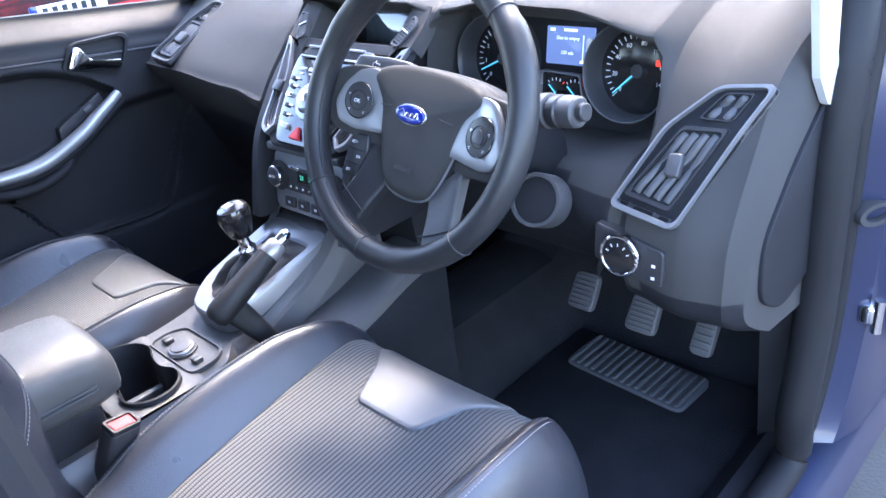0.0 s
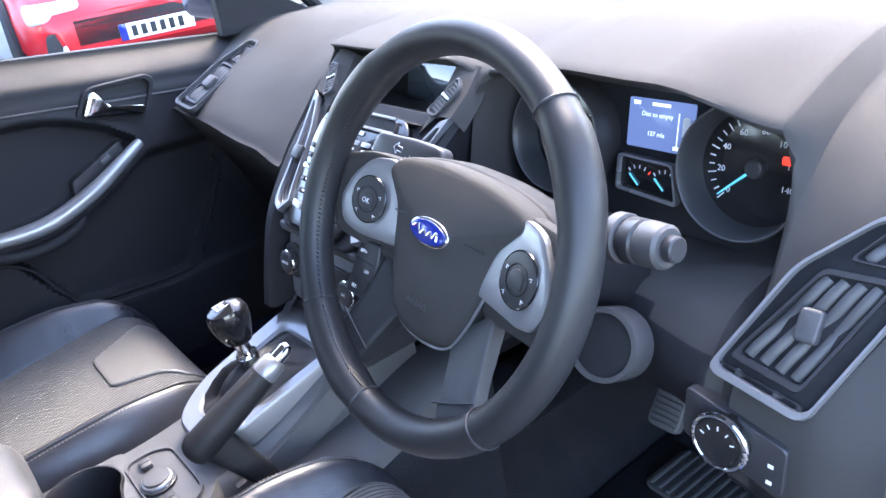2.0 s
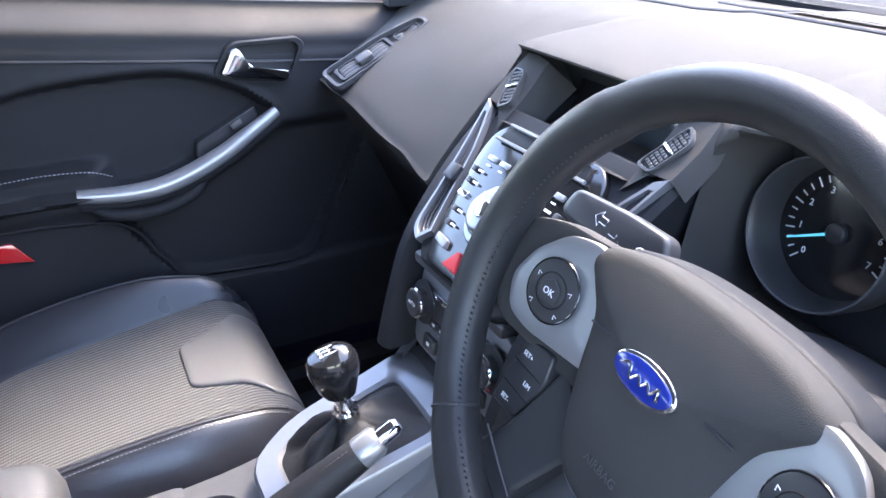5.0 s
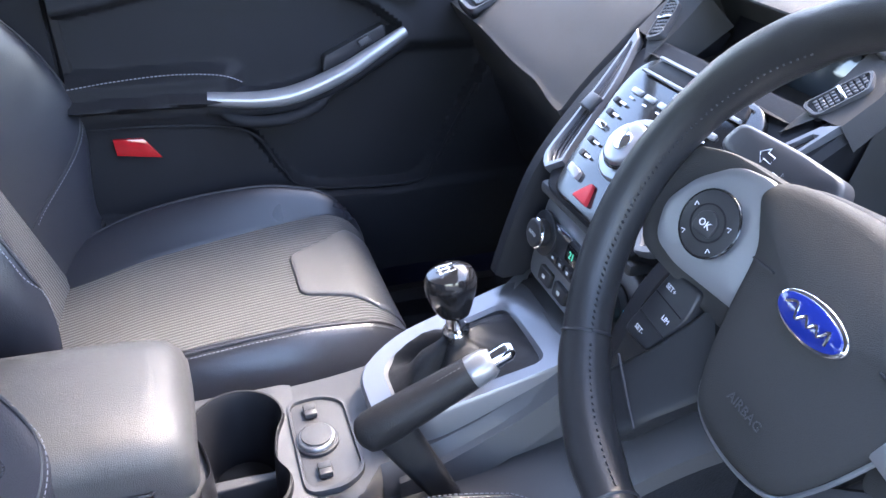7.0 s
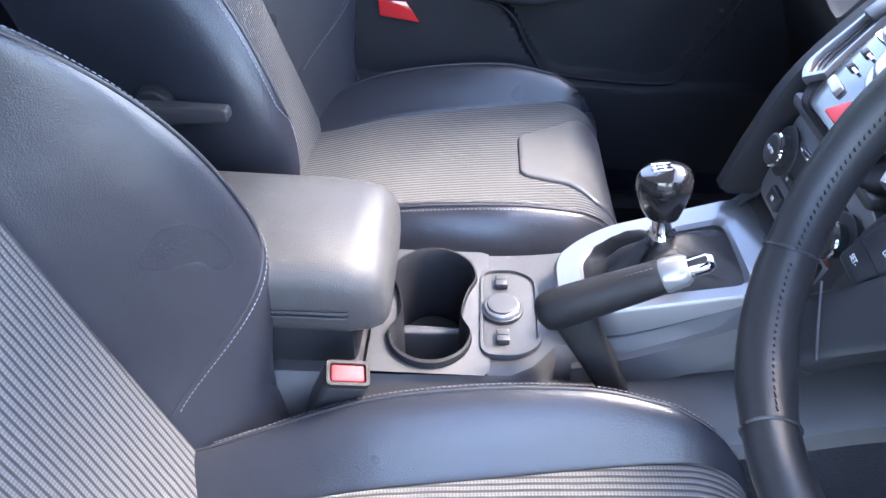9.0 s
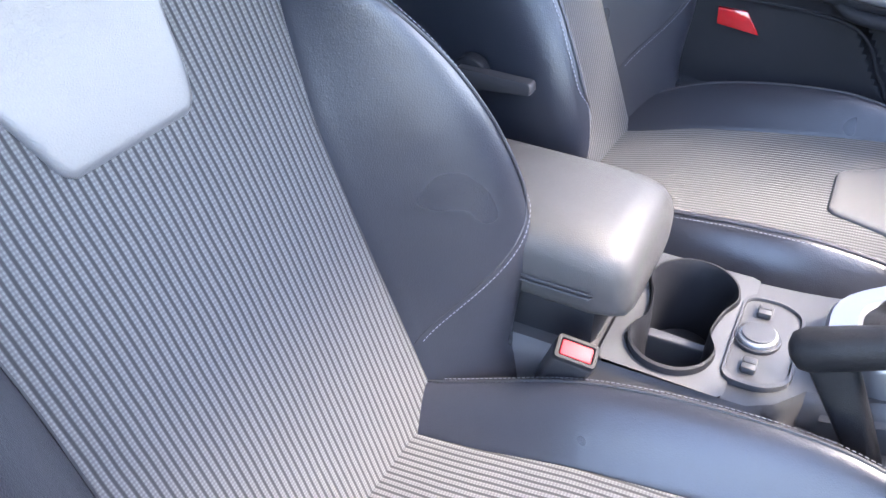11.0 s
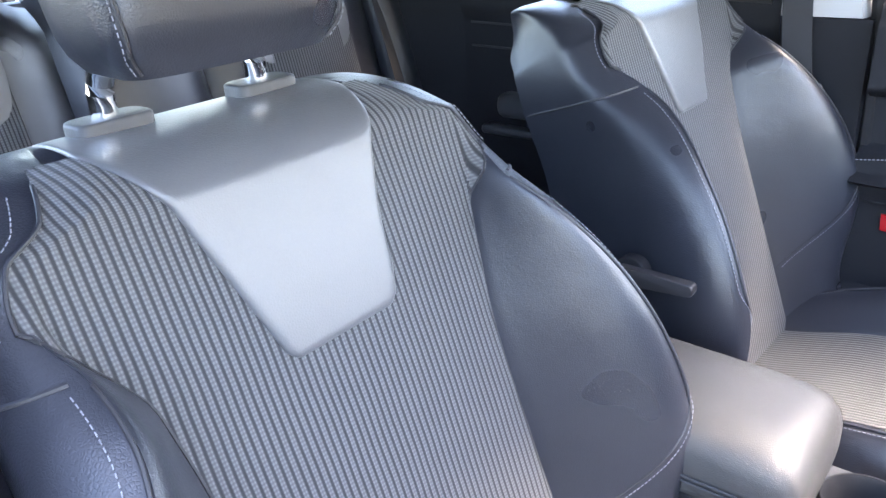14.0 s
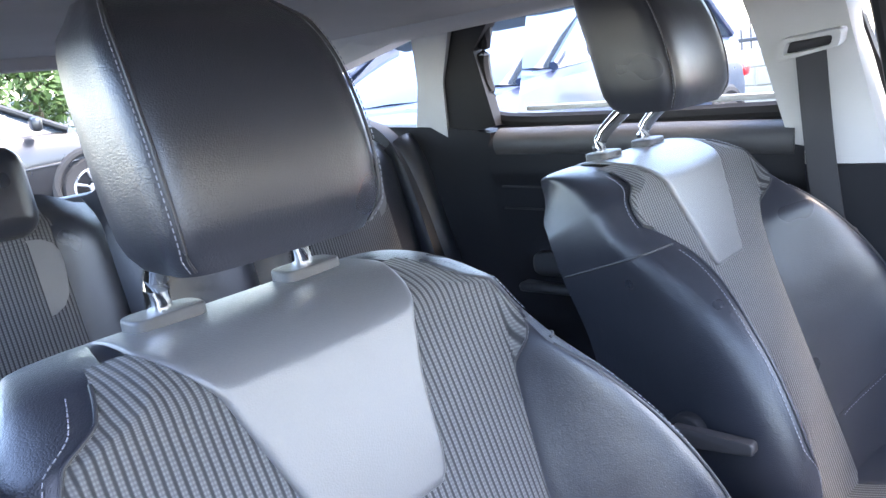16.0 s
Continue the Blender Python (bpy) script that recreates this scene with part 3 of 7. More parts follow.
def build_dash():
    d = thing("dashboard", "dark grey soft-touch dashboard with moulded cluster hood", "dashboard", (0, 0.5, 0.62))
    xs = sorted(set([k[0] for k in DASH] + [round(-0.715 + 0.0119 * i, 4) for i in range(120)]))
    rows = []
    for x in xs:
        pr = dash_profile(min(x, 0.712))
        ctrl = [Vector((0, y, z)) for y, z in pr]
        pts = []
        for p in catmull(ctrl, 5):
            pts.append((x, p.y, p.z))
        pts += [(x, 0.60, 0.60), (x, 0.97, 0.70)]
        rows.append(pts)
    bm = loft(rows)
    for f in bm.faces:
        c = f.calc_center_median()
        if c.z < (0.845 if 0.13 < c.x < 0.54 else 0.74 if c.x >= 0.54 else 0.80):
            f.material_index = 1
    part("moulding", bm, (M_DASH, M_PLASTIC), d)
    # demister panel and creases on the top
    def top_z(x, y):
        pr = dash_profile(max(-0.7, min(x, 0.7)))
        return interp(-y, [(-pr[0][0], pr[0][1]), (-pr[1][0], pr[1][1]), (-pr[2][0], pr[2][1])])
    for x0, x1, y0, y1 in ((-0.50, 0.50, 0.60, 0.62), (-0.30, 0.56, 0.72, 0.69)):
        part("crease", tube([(x, y0 + (y1 - y0) * k / 30, top_z(x, y0 + (y1 - y0) * k / 30) + 0.001) for k, x in enumerate(lin(x0, x1, 31))], 0.0028, n=6), M_PIPING, d)
    part("demister_grille", sheet(lambda x, v: Vector((x, 0.66 + 0.035 * v, top_z(x, 0.66 + 0.035 * v) + 0.006)), lin(-0.12, 0.44, 20), lin(0, 1, 3)), M_PLASTIC, d, "dark slotted demister outlet")
    # side cover facing the door
    yz = [(0.20, 0.80), (0.27, 0.87), (0.36, 0.935), (0.44, 0.965), (0.47, 0.93), (0.40, 0.70), (0.27, 0.675), (0.20, 0.72)]
    mm = basis((0.712, 0, 0), (0, 1, 0), (0, 0, 1))
    part("side_cover", plate(rounded(yz, 0.03), mm, 0.006, 0.003), M_PLASTIC, d, "dark plastic side cover")
    return d


dash = build_dash()


# ---- steering wheel ----
def build_wheel():
    tilt = radians(25)
    W = basis((0.365, 0.016, 0.962), (1, 0, 0), (0, math.sin(tilt), math.cos(tilt))) @ pose(0, 0, 0, 0, 0, -5)
    w = thing("steering_wheel", "black leather steering wheel with brushed silver spokes, slightly worn", "steering wheel", W)
    R = 0.1700
    RZ = 0.024
    pts = [W @ Vector((R * math.cos(t), R * math.sin(t), RZ)) for t in lin(0, 2 * math.pi, 121)[:-1]]
    axis = (W.to_3x3() @ Vector((0, 0, 1)))

    def grip(t):
        a = (t * 360) % 360
        th = max(smooth01(18, 30, a) * (1 - smooth01(46, 49, a)), smooth01(131, 134, a) * (1 - smooth01(150, 162, a)), smooth01(222, 230, a) * (1 - smooth01(256, 262, a)))
        return 0.0162 + 0.0016 * th

    rim = part("rim", tube(pts, grip, n=22, flat=1.12, closed=True, up=axis), M_WHEELRIM, w, "grained black leather rim with worn patches")
    for a in (52, 133, 222, 264, 318):
        t = radians(a)
        c = W @ Vector((R * math.cos(t), R * math.sin(t), RZ))
        rad = W.to_3x3() @ Vector((math.cos(t), math.sin(t), 0))
        ring = [c + rad * (math.cos(k * math.pi / 12) * 0.0166) + axis * (math.sin(k * math.pi / 12) * 0.0184) for k in range(24)]
        part("rim_seam", tube(ring, 0.0012, n=5, closed=True), M_PIPING, rim)
    # inner seam with puckered lacing
    for a0, a1 in ((130, 222), (226, 262)):
        bm = bmesh.new()
        for a in lin(a0, a1, int((a1 - a0) * 0.62)):
            t = radians(a)
            c = W @ Vector(((R - 0.0150) * math.cos(t), (R - 0.0150) * math.sin(t), RZ + 0.0075))
            tg = W.to_3x3() @ Vector((-math.sin(t), math.cos(t), 0))
            out = W.to_3x3() @ Vector((-math.cos(t) * 0.5, -math.sin(t) * 0.5, 0.85))
            tube([c - out * 0.0035 + tg * 0.0012, c + out * 0.0008, c + out * 0.0035 - tg * 0.0012], 0.00065, n=5, into=bm)
        part("lacing", bm, M_PIPING, rim)

    def rising(x, y):
        """Height of the spokes: low at the hub, meeting the rim."""
        return -0.004 + (RZ - 0.006) * smooth01(0.085, 0.165, math.hypot(x, y))

    def shaped(outline, z0, h, edge=0.004, dome=0.002):
        """A slab whose faces follow the rise of the spokes."""
        c = sum((Vector(p) for p in outline), Vector((0, 0))) / len(outline)
        size = max((Vector(p) - c).length for p in outline)
        rows = []
        for k, z in ((1.0, -h), (1.0, -edge), (1 - 0.3 * edge / size, -0.3 * edge), (1 - 1.2 * edge / size, 0.0), (0.8, dome * 0.4), (0.55, dome * 0.8), (0.25, dome), (0.05, dome)):
            rows.append([W @ Vector((*(c + (Vector(p) - c) * k), rising(*(c + (Vector(p) - c) * k)) + z0 + z)) for p in outline])
        return loft(rows)

    # spokes: dark arms with silver fronts, and two lower leather-clad arms
    for sg in (-1, 1):
        arm = rounded([(sg * 0.060, 0.050), (sg * 0.130, 0.046), (sg * 0.162, 0.034), (sg * 0.166, -0.020), (sg * 0.150, -0.042), (sg * 0.112, -0.046), (sg * 0.060, -0.050)][:: sg], 0.012, 6)
        part("spoke", shaped(arm, -0.002, 0.016, 0.005, 0.001), M_DASH, w)
        face = rounded([(sg * 0.060, 0.036), (sg * 0.092, 0.047), (sg * 0.116, 0.042), (sg * 0.136, 0.020), (sg * 0.146, -0.006), (sg * 0.136, -0.030), (sg * 0.112, -0.036), (sg * 0.052, -0.030)][:: sg], 0.009, 6)
        fc = part("spoke_face", shaped(face, 0.006, 0.008, 0.003, 0.003), M_SILVER, w, "brushed silver spoke face")
        bx_ = 0.106
        B = W @ Matrix.Translation((sg * bx_, 0.002, 0.0095)) @ pose(0, 0, 0, 0, -sg * 9, 0)
        dial = part("button_dial", plate(disc(0, 0, 0.0225, n=36), B, 0.0026, 0.001, dome=0.0012), M_BUTTON, fc, "black rocker dial with white marks")
        part("button_centre", plate(rounded([(-0.0085, -0.008), (0.0085, -0.008), (0.0085, 0.004), (0, 0.0095), (-0.0085, 0.004)], 0.003), B @ Matrix.Translation((0, 0, 0.0030)), 0.0026, 0.0008), M_BUTTON, dial)
        part("button_groove", tube([B @ Vector((0.0135 * math.cos(t), 0.0125 * math.sin(t), 0.0036)) for t in lin(0, 2 * math.pi, 33)[:-1]], 0.0006, n=5, closed=True), M_SEAL, dial)
        part("button_rim", tube([B @ Vector((0.0228 * math.cos(t), 0.0228 * math.sin(t), 0.0018)) for t in lin(0, 2 * math.pi, 33)[:-1]], 0.0009, n=5, closed=True), M_GLOSS, dial)
        if sg < 0:
            text_part("OK", 0.0070, B @ Matrix.Translation((0, -0.001, 0.0058)), M_WHITE, dial)
        for mx, my, rot in ((-0.016, 0.006, 40), (0.016, 0.006, -40), (-0.012, -0.0135, -40), (0.012, -0.0135, 40)):
            part("mark", tube([B @ Matrix.Translation((mx, my, 0.0034)) @ pose(0, 0, 0, 0, 0, rot) @ Vector(p) for p in ((-0.0016, -0.0016, 0), (0, 0.001, 0), (0.0016, -0.0016, 0))], 0.0004, n=4), M_WHITE, dial)
        # cruise buttons on the lower edge of the left spoke
        if sg < 0:
            cr = part("cruise_panel", plate(rounded([(-0.118, -0.040), (-0.086, -0.038), (-0.082, -0.060), (-0.094, -0.098), (-0.124, -0.100)], 0.005), W @ Matrix.Translation((0, 0, -0.016)), 0.016, 0.003), M_BUTTON, w, "black cruise control buttons")
            for tx, cx_, cy_ in (("SET+", -0.108, -0.052), ("LIM", -0.096, -0.070), ("SET-", -0.110, -0.090)):
                text_part(tx, 0.0052, W @ Matrix.Translation((cx_, cy_, 0.0004)), M_WHITE, cr)
            for cy_ in (-0.061, -0.080):
                part("key_gap", tube([W @ Vector((-0.120, cy_, 0.0)), W @ Vector((-0.086, cy_, 0.0))], 0.0006, n=4), M_SEAL, cr)
        low = rounded([(sg * 0.078, -0.036), (sg * 0.034, -0.078), (sg * 0.050, -0.118), (sg * 0.062, -0.158), (sg * 0.108, -0.136), (sg * 0.090, -0.095)][::-sg], 0.012, 5)
        part("lower_spoke", shaped(low, -0.001, 0.016, 0.006, 0.002), M_WHEELRIM if sg < 0 else M_PLASTIC2, w, "leather-clad lower spoke" if sg < 0 else "satin grey lower spoke")
        part("spoke_joint", tube([W @ Vector((sg * x, y, rising(x, y) + 0.0015)) for x, y in ((0.052, -0.132), (0.074, -0.122), (0.100, -0.108))], 0.0012, n=5), M_PIPING, w)
    # airbag cover
    half = [(0.0, 0.062), (0.045, 0.060), (0.082, 0.052), (0.096, 0.040), (0.086, 0.026), (0.072, 0.008), (0.062, -0.030), (0.050, -0.066), (0.034, -0.090), (0.0, -0.097)]
    hub = catmull([(x, y, 0) for x, y in half] + [(-x, y, 0) for x, y in half[-2:0:-1]], 5, True)
    hub = [p.to_2d() for p in hub]
    hubob = part("airbag_cover", plate(hub, W @ Matrix.Translation((0, 0, -0.022)), 0.029, 0.012, dome=0.010, rings=8), M_DASH, w, "grained grey airbag cover")
    part("hub_back", plate([p * 1.03 for p in hub], W @ Matrix.Translation((0, 0, -0.05)), 0.03, 0.006), M_PLASTIC, w)
    part("cover_edge", tube([W @ Vector((p.x * 1.015, p.y * 1.015, -0.004)) for p in hub if p.y < 0.01], 0.0016, n=6), M_SILVER, hubob)
    Bg = W @ Matrix.Translation((0, 0.004, 0.0160))
    badge = part("badge", plate(disc(0, 0, 0.0265, 0.0125, 40), Bg, 0.004, 0.0015, dome=0.0025), M_CHROME, hubob, "oval blue badge with chrome rim")
    part("badge_field", plate(disc(0, 0, 0.0240, 0.0102, 40), Bg @ Matrix.Translation((0, 0, 0.0035)), 0.0025, 0.0008, dome=0.0012), M_BLUE, badge)
    sc = catmull([Bg @ Vector((x, y, 0.0079)) for x, y in ((-0.017, 0.001), (-0.010, 0.0045), (-0.006, -0.003), (-0.001, 0.002), (0.003, -0.002), (0.007, 0.002), (0.011, -0.002), (0.015, 0.004), (0.017, -0.003))], 6)
    part("badge_scroll", tube(sc, 0.0009, n=6), M_CHROME, badge)
    text_part("AIRBAG", 0.0085, W @ Matrix.Translation((0.0, -0.062, 0.0125)), M_PLASTIC2, hubob, label="embossed lettering")
    for sg in (-1, 1):
        part("horn_mark", tube([W @ Vector((sg * 0.042, 0.008, 0.0135)), W @ Vector((sg * 0.062, 0.006, 0.0110))], 0.0008, n=5), M_PIPING, hubob)
    # column shroud and ignition ring
    col = thing("steering_column", "grey plastic steering column shroud", "column", (0.365, 0.1, 0.93))
    rows = []
    for t in lin(0, 1, 7):
        c = W @ Vector((0, -0.012 * t, -0.05 - 0.17 * t))
        rx, rz = 0.062 + 0.012 * t, 0.050 + 0.012 * t
        rows.append([c + Vector((rx * math.copysign(abs(math.cos(a)) ** 0.7, math.cos(a)), 0, rz * math.copysign(abs(math.sin(a)) ** 0.7, math.sin(a)))) for a in lin(0, 2 * math.pi, 29)[:-1]])
    part("shroud", loft(rows), M_PLASTIC, col)
    part("shroud_lip", tube([p + Vector((0, -0.004, 0)) for p in rows[2]], 0.003, n=6, closed=True), M_PLASTIC2, col)
    k = basis((0.455, 0.115, 0.835), (1, 0.15, 0), (0, 0.45, 0.89))
    part("ignition_ring", ring_plate(disc(0, 0, 0.036), disc(0, 0, 0.030), k, 0.006, 0.003, 0.03), M_PLASTIC2, col, "grey ignition surround")
    part("ignition_face", plate(disc(0, 0, 0.0305), k, 0.003, 0.001, dome=0.001), M_PLASTIC, col)
    # stalks
    st = thing("indicator_stalk", "black indicator stalk with white arrow marks", "stalk", (0.30, 0.06, 0.99))
    S = basis((0.238, 0.086, 0.990), (0.985, 0.05, -0.17), (0.10, 0.50, 0.86))
    blade = rounded([(-0.060, -0.010), (0.010, -0.024), (0.042, -0.026), (0.052, -0.004), (0.040, 0.022), (0.0, 0.020), (-0.056, 0.012)], 0.008)
    bl = part("blade", plate(blade, S @ Matrix.Translation((0, 0, -0.009)), 0.018, 0.006, dome=0.002), M_BUTTON, st)
    for mx, rot in ((-0.016, 0), (0.002, 180)):
        ar = [(-0.007, 0), (-0.001, 0.006), (-0.001, 0.0025), (0.006, 0.0025), (0.006, -0.0025), (-0.001, -0.0025), (-0.001, -0.006)]
        A = S @ Matrix.Translation((mx, -0.004 * (1 if rot else -1), 0.0105)) @ pose(0, 0, 0, 0, 0, rot)
        part("arrow_mark", tube([A @ Vector((x, y, 0)) for x, y in ar], 0.0006, n=4, closed=True), M_WHITE, bl)
    part("lamp_mark", tube([S @ Vector((0.028 + 0.005 * math.cos(t), 0.005 * math.sin(t), 0.0108)) for t in lin(0, 2 * math.pi, 17)[:-1]], 0.0006, n=4, closed=True), M_WHITE, bl)
    part("stem", tube([S @ Vector((0.03, 0, 0)), S @ Vector((0.075, 0.0, -0.015)), (0.335, 0.115, 0.955)], 0.011, n=12), M_PLASTIC, st)
    st2 = thing("wiper_stalk", "grey wiper stalk with rotary end", "stalk", (0.5, 0.09, 0.97))
    a, b = Vector((0.42, 0.105, 0.955)), Vector((0.552, 0.092, 0.972))
    d = (b - a)
    for nm, t0, t1, r0, r1, mt in (("arm", 0, 0.52, 0.012, 0.015, M_PLASTIC), ("collar", 0.52, 0.62, 0.021, 0.021, M_PLASTIC2), ("twist_ring", 0.63, 0.75, 0.0195, 0.019, M_BUTTON), ("tip", 0.76, 0.93, 0.020, 0.017, M_PLASTIC2), ("end_button", 0.93, 1.0, 0.011, 0.010, M_BUTTON)):
        part(nm, tube([a + d * t0, a + d * (t0 + 0.15 * (t1 - t0)), a + d * (t1 - 0.12 * (t1 - t0)), a + d * t1], lambda t, r0=r0, r1=r1: (r0 + (r1 - r0) * t) * (0.9 if t in (0, 1) else 1), n=20), mt, st2)
    return w


wheel = build_wheel()


# ---- instrument cluster ----
def build_cluster():
    c = thing("instrument_cluster", "instrument cluster with two round dials and a blue trip display", "instrument cluster", (0.365, 0.31, 0.94))
    F = basis((0.386, 0.292, 0.960), (1, 0, 0), (0, 0.18, 0.98))
    part("face", plate(rounded([(-0.175, -0.085), (0.175, -0.085), (0.180, 0.04), (0.10, 0.065), (-0.10, 0.065), (-0.180, 0.04)], 0.03), F @ Matrix.Translation((0, 0, -0.012)), 0.010, 0.003), M_PLASTIC, c)
    for sg in (-1, 1):
        D = F @ Matrix.Translation((sg * 0.114, 0.0, 0.0))
        hood = part("dial_hood", loft([[D @ Vector((r * math.cos(t), r * math.sin(t), z)) for t in lin(0, 2 * math.pi, 49)[:-1]] for r, z in ((0.056, -0.002), (0.060, 0.030), (0.064, 0.036), (0.066, 0.030), (0.066, -0.002))], caps=False), M_BUTTON, c, "black dial hood with chrome edge")
        part("chrome_edge", tube([D @ Vector((0.0635 * math.cos(t), 0.0635 * math.sin(t), 0.037)) for t in lin(0, 2 * math.pi, 65)[:-1]], 0.0011, n=6, closed=True), M_PLASTIC2, hood)
        face = part("dial_face", plate(disc(0, 0, 0.057, n=48), D, 0.002, 0.0005), M_GLOSS, c)
        n = 25
        for i in range(n):
            t = radians(225 - 270 * i / (n - 1) * (0.93))
            L = 0.009 if i % 3 == 0 else 0.006
            part("tick", box(0, 0, 0, L, 0.0012, 0.0004, 0, m=D @ Matrix.Translation((0.046 * math.cos(t), 0.046 * math.sin(t), 0.0025)) @ pose(0, 0, 0, 0, 0, math.degrees(t))), M_WHITE, face)
        labels = (("0", "20", "40", "60", "80", "100", "120", "140") if sg > 0 else ("0", "1", "2", "3", "4", "5", "6", "7"))
        for i, tx in enumerate(labels):
            t = radians(225 - 250 * i / 7)
            text_part(tx, 0.0085, D @ Matrix.Translation((0.036 * math.cos(t), 0.036 * math.sin(t), 0.0025)), M_WHITE, face, "numeral")
        t = radians(222 if sg > 0 else 205)
        part("needle", tube([D @ Vector((-0.006 * math.cos(t), -0.006 * math.sin(t), 0.006)), D @ Vector((0.020 * math.cos(t), 0.020 * math.sin(t), 0.006)), D @ Vector((0.047 * math.cos(t), 0.047 * math.sin(t), 0.005))], lambda u: 0.0016 - 0.0008 * u, n=6), M_CYAN, face, "pale blue needle")
        part("needle_cap", plate(disc(0, 0, 0.009), D @ Matrix.Translation((0, 0, 0.003)), 0.006, 0.002), M_BUTTON, face)
        if sg > 0:
            part("warning_lamp", plate(rounded([(-0.006, -0.004), (0.006, -0.004), (0.006, 0.004), (-0.006, 0.004)], 0.002), D @ Matrix.Translation((0.030, 0.012, 0.002)), 0.001, 0.0003), M_WARN, face)
    S = F @ Matrix.Translation((0.006, 0.026, 0.004))
    scr = part("trip_display", plate(rounded([(-0.040, -0.026), (0.040, -0.026), (0.040, 0.026), (-0.040, 0.026)], 0.003), S, 0.002, 0.0005), M_LCD, c, "lit blue trip computer display")
    T = S @ Matrix.Translation((0, 0, 0.0022))
    text_part("Dist to empty", 0.0068, T @ Matrix.Translation((-0.004, 0.010, 0)), M_LCDTEXT, scr)
    text_part("137 mls", 0.0068, T @ Matrix.Translation((-0.004, -0.010, 0)), M_LCDTEXT, scr)
    for px, py, sx, sy in ((0.0, 0.021, 0.022, 0.0035), (0.022, -0.002, 0.0012, 0.034), (-0.030, 0.021, 0.008, 0.004), (0.026, -0.021, 0.016, 0.004)):
        part("display_bar", box(px, py, 0, sx, sy, 0.0005, 0, m=T), M_LCDTEXT, scr)
    part("car_mark", plate(rounded([(0.027, -0.010), (0.036, -0.010), (0.036, 0.012), (0.027, 0.012)], 0.004), T, 0.0005, 0.0002), M_WHITE, scr)
    G = F @ Matrix.Translation((-0.002, -0.029, 0.004))
    gp = part("gauge_panel", ring_plate(rounded([(-0.040, -0.020), (0.040, -0.026), (0.030, 0.018), (-0.040, 0.020)], 0.006), rounded([(-0.036, -0.017), (0.036, -0.022), (0.028, 0.015), (-0.036, 0.017)], 0.005), G, 0.006, 0.001, 0.004), M_SILVER, c)
    part("gauge_back", plate(rounded([(-0.036, -0.017), (0.036, -0.022), (0.028, 0.015), (-0.036, 0.017)], 0.005), G, 0.0015, 0.0003), M_GLOSS, c)
    for gx in (-0.012, 0.020):
        for i in range(5):
            t = radians(130 - 80 * i / 4)
            part("tick", box(0, 0, 0, 0.004, 0.001, 0.0004, 0, m=G @ Matrix.Translation((gx + 0.020 * math.cos(t), -0.012 + 0.020 * math.sin(t), 0.002)) @ pose(0, 0, 0, 0, 0, math.degrees(t))), M_WHITE if i < 4 else M_WARN, gp)
        part("needle", tube([G @ Vector((gx, -0.012, 0.003)), G @ Vector((gx - 0.012, -0.001, 0.003))], 0.001, n=5), M_CYAN, gp)
    return c


build_cluster()


# ---- vents ----
def vent(name, outline, inner_cells, M, label, handle=None, slats=4, mat_=None):
    """A vent: frame outline (2D in M), rectangular-ish cells with slats."""
    v = thing(name, label, "air vent", M)
    out = rounded(outline, 0.012)
    part("backing", plate(out, M @ Matrix.Translation((0, 0, -0.012)), 0.0105, 0.001), M_PLASTIC, v)
    c = sum(out, Vector((0, 0))) / len(out)
    part("bright_edge", ring_plate(out, [c + (p - c) * 0.925 for p in out], M, 0.007, 0.003, 0.014), mat_ or M_SILVER, v, "satin silver surround")
    for cell in inner_cells:
        cc = rounded(cell, 0.006)
        k = sum(cc, Vector((0, 0))) / len(cc)
        part("cell_frame", ring_plate([k + (p - k) * 1.14 for p in cc], cc, M, 0.004, 0.0015, 0.012), M_BUTTON, v)
        n = slats if len(inner_cells) == 1 or cell is inner_cells[0] else max(2, slats - 2)
        a0, a1, b0, b1 = (Vector(p) for p in (cell[0], cell[1], cell[3], cell[2]))
        for i in range(n):
            t = (i + 0.5) / n
            p, q = a0.lerp(a1, t), b0.lerp(b1, t)
            pth = [M @ Vector((*(p.lerp(q, s)), -0.001 + 0.002 * math.sin(s * math.pi * 3))) for s in lin(0.03, 0.97, 9)]
            part("slat", tube(pth, 0.0045, n=8, flat=0.35, up=M.to_3x3() @ Vector((0.3, 0, 1))), M_PLASTIC2, v)
    if handle:
        hx, hy = handle
        part("slider", plate(rounded([(-0.009, -0.014), (0.009, -0.014), (0.009, 0.014), (-0.009, 0.014)], 0.004), M @ Matrix.Translation((hx, hy, 0.0)), 0.009, 0.003), M_PLASTIC2, v)
    return v


# driver's outer vent: runs up and away along the dash face
DV = basis((0.592, 0.138, 0.840), (0.99, 0.06, 0.0), (0.0, 0.53, 0.85))
vent("air_vent", [(-0.042, 0.000), (0.044, -0.016), (0.094, 0.108), (0.120, 0.164), (0.058, 0.158), (0.004, 0.104)],
     [[(-0.020, 0.022), (0.034, 0.012), (0.074, 0.104), (0.026, 0.102)], [(0.044, 0.119), (0.080, 0.119), (0.096, 0.150), (0.066, 0.148)], [(-0.034, 0.002), (0.036, -0.011), (0.037, -0.002), (-0.030, 0.010)]],
     DV, "tall silver-edged air vent with dark wavy slats at the dash end", (0.028, 0.060), 4)
PV = basis((-0.517, 0.142, 0.945), (0.95, 0.10, -0.24), (-0.09, 0.87, 0.48))
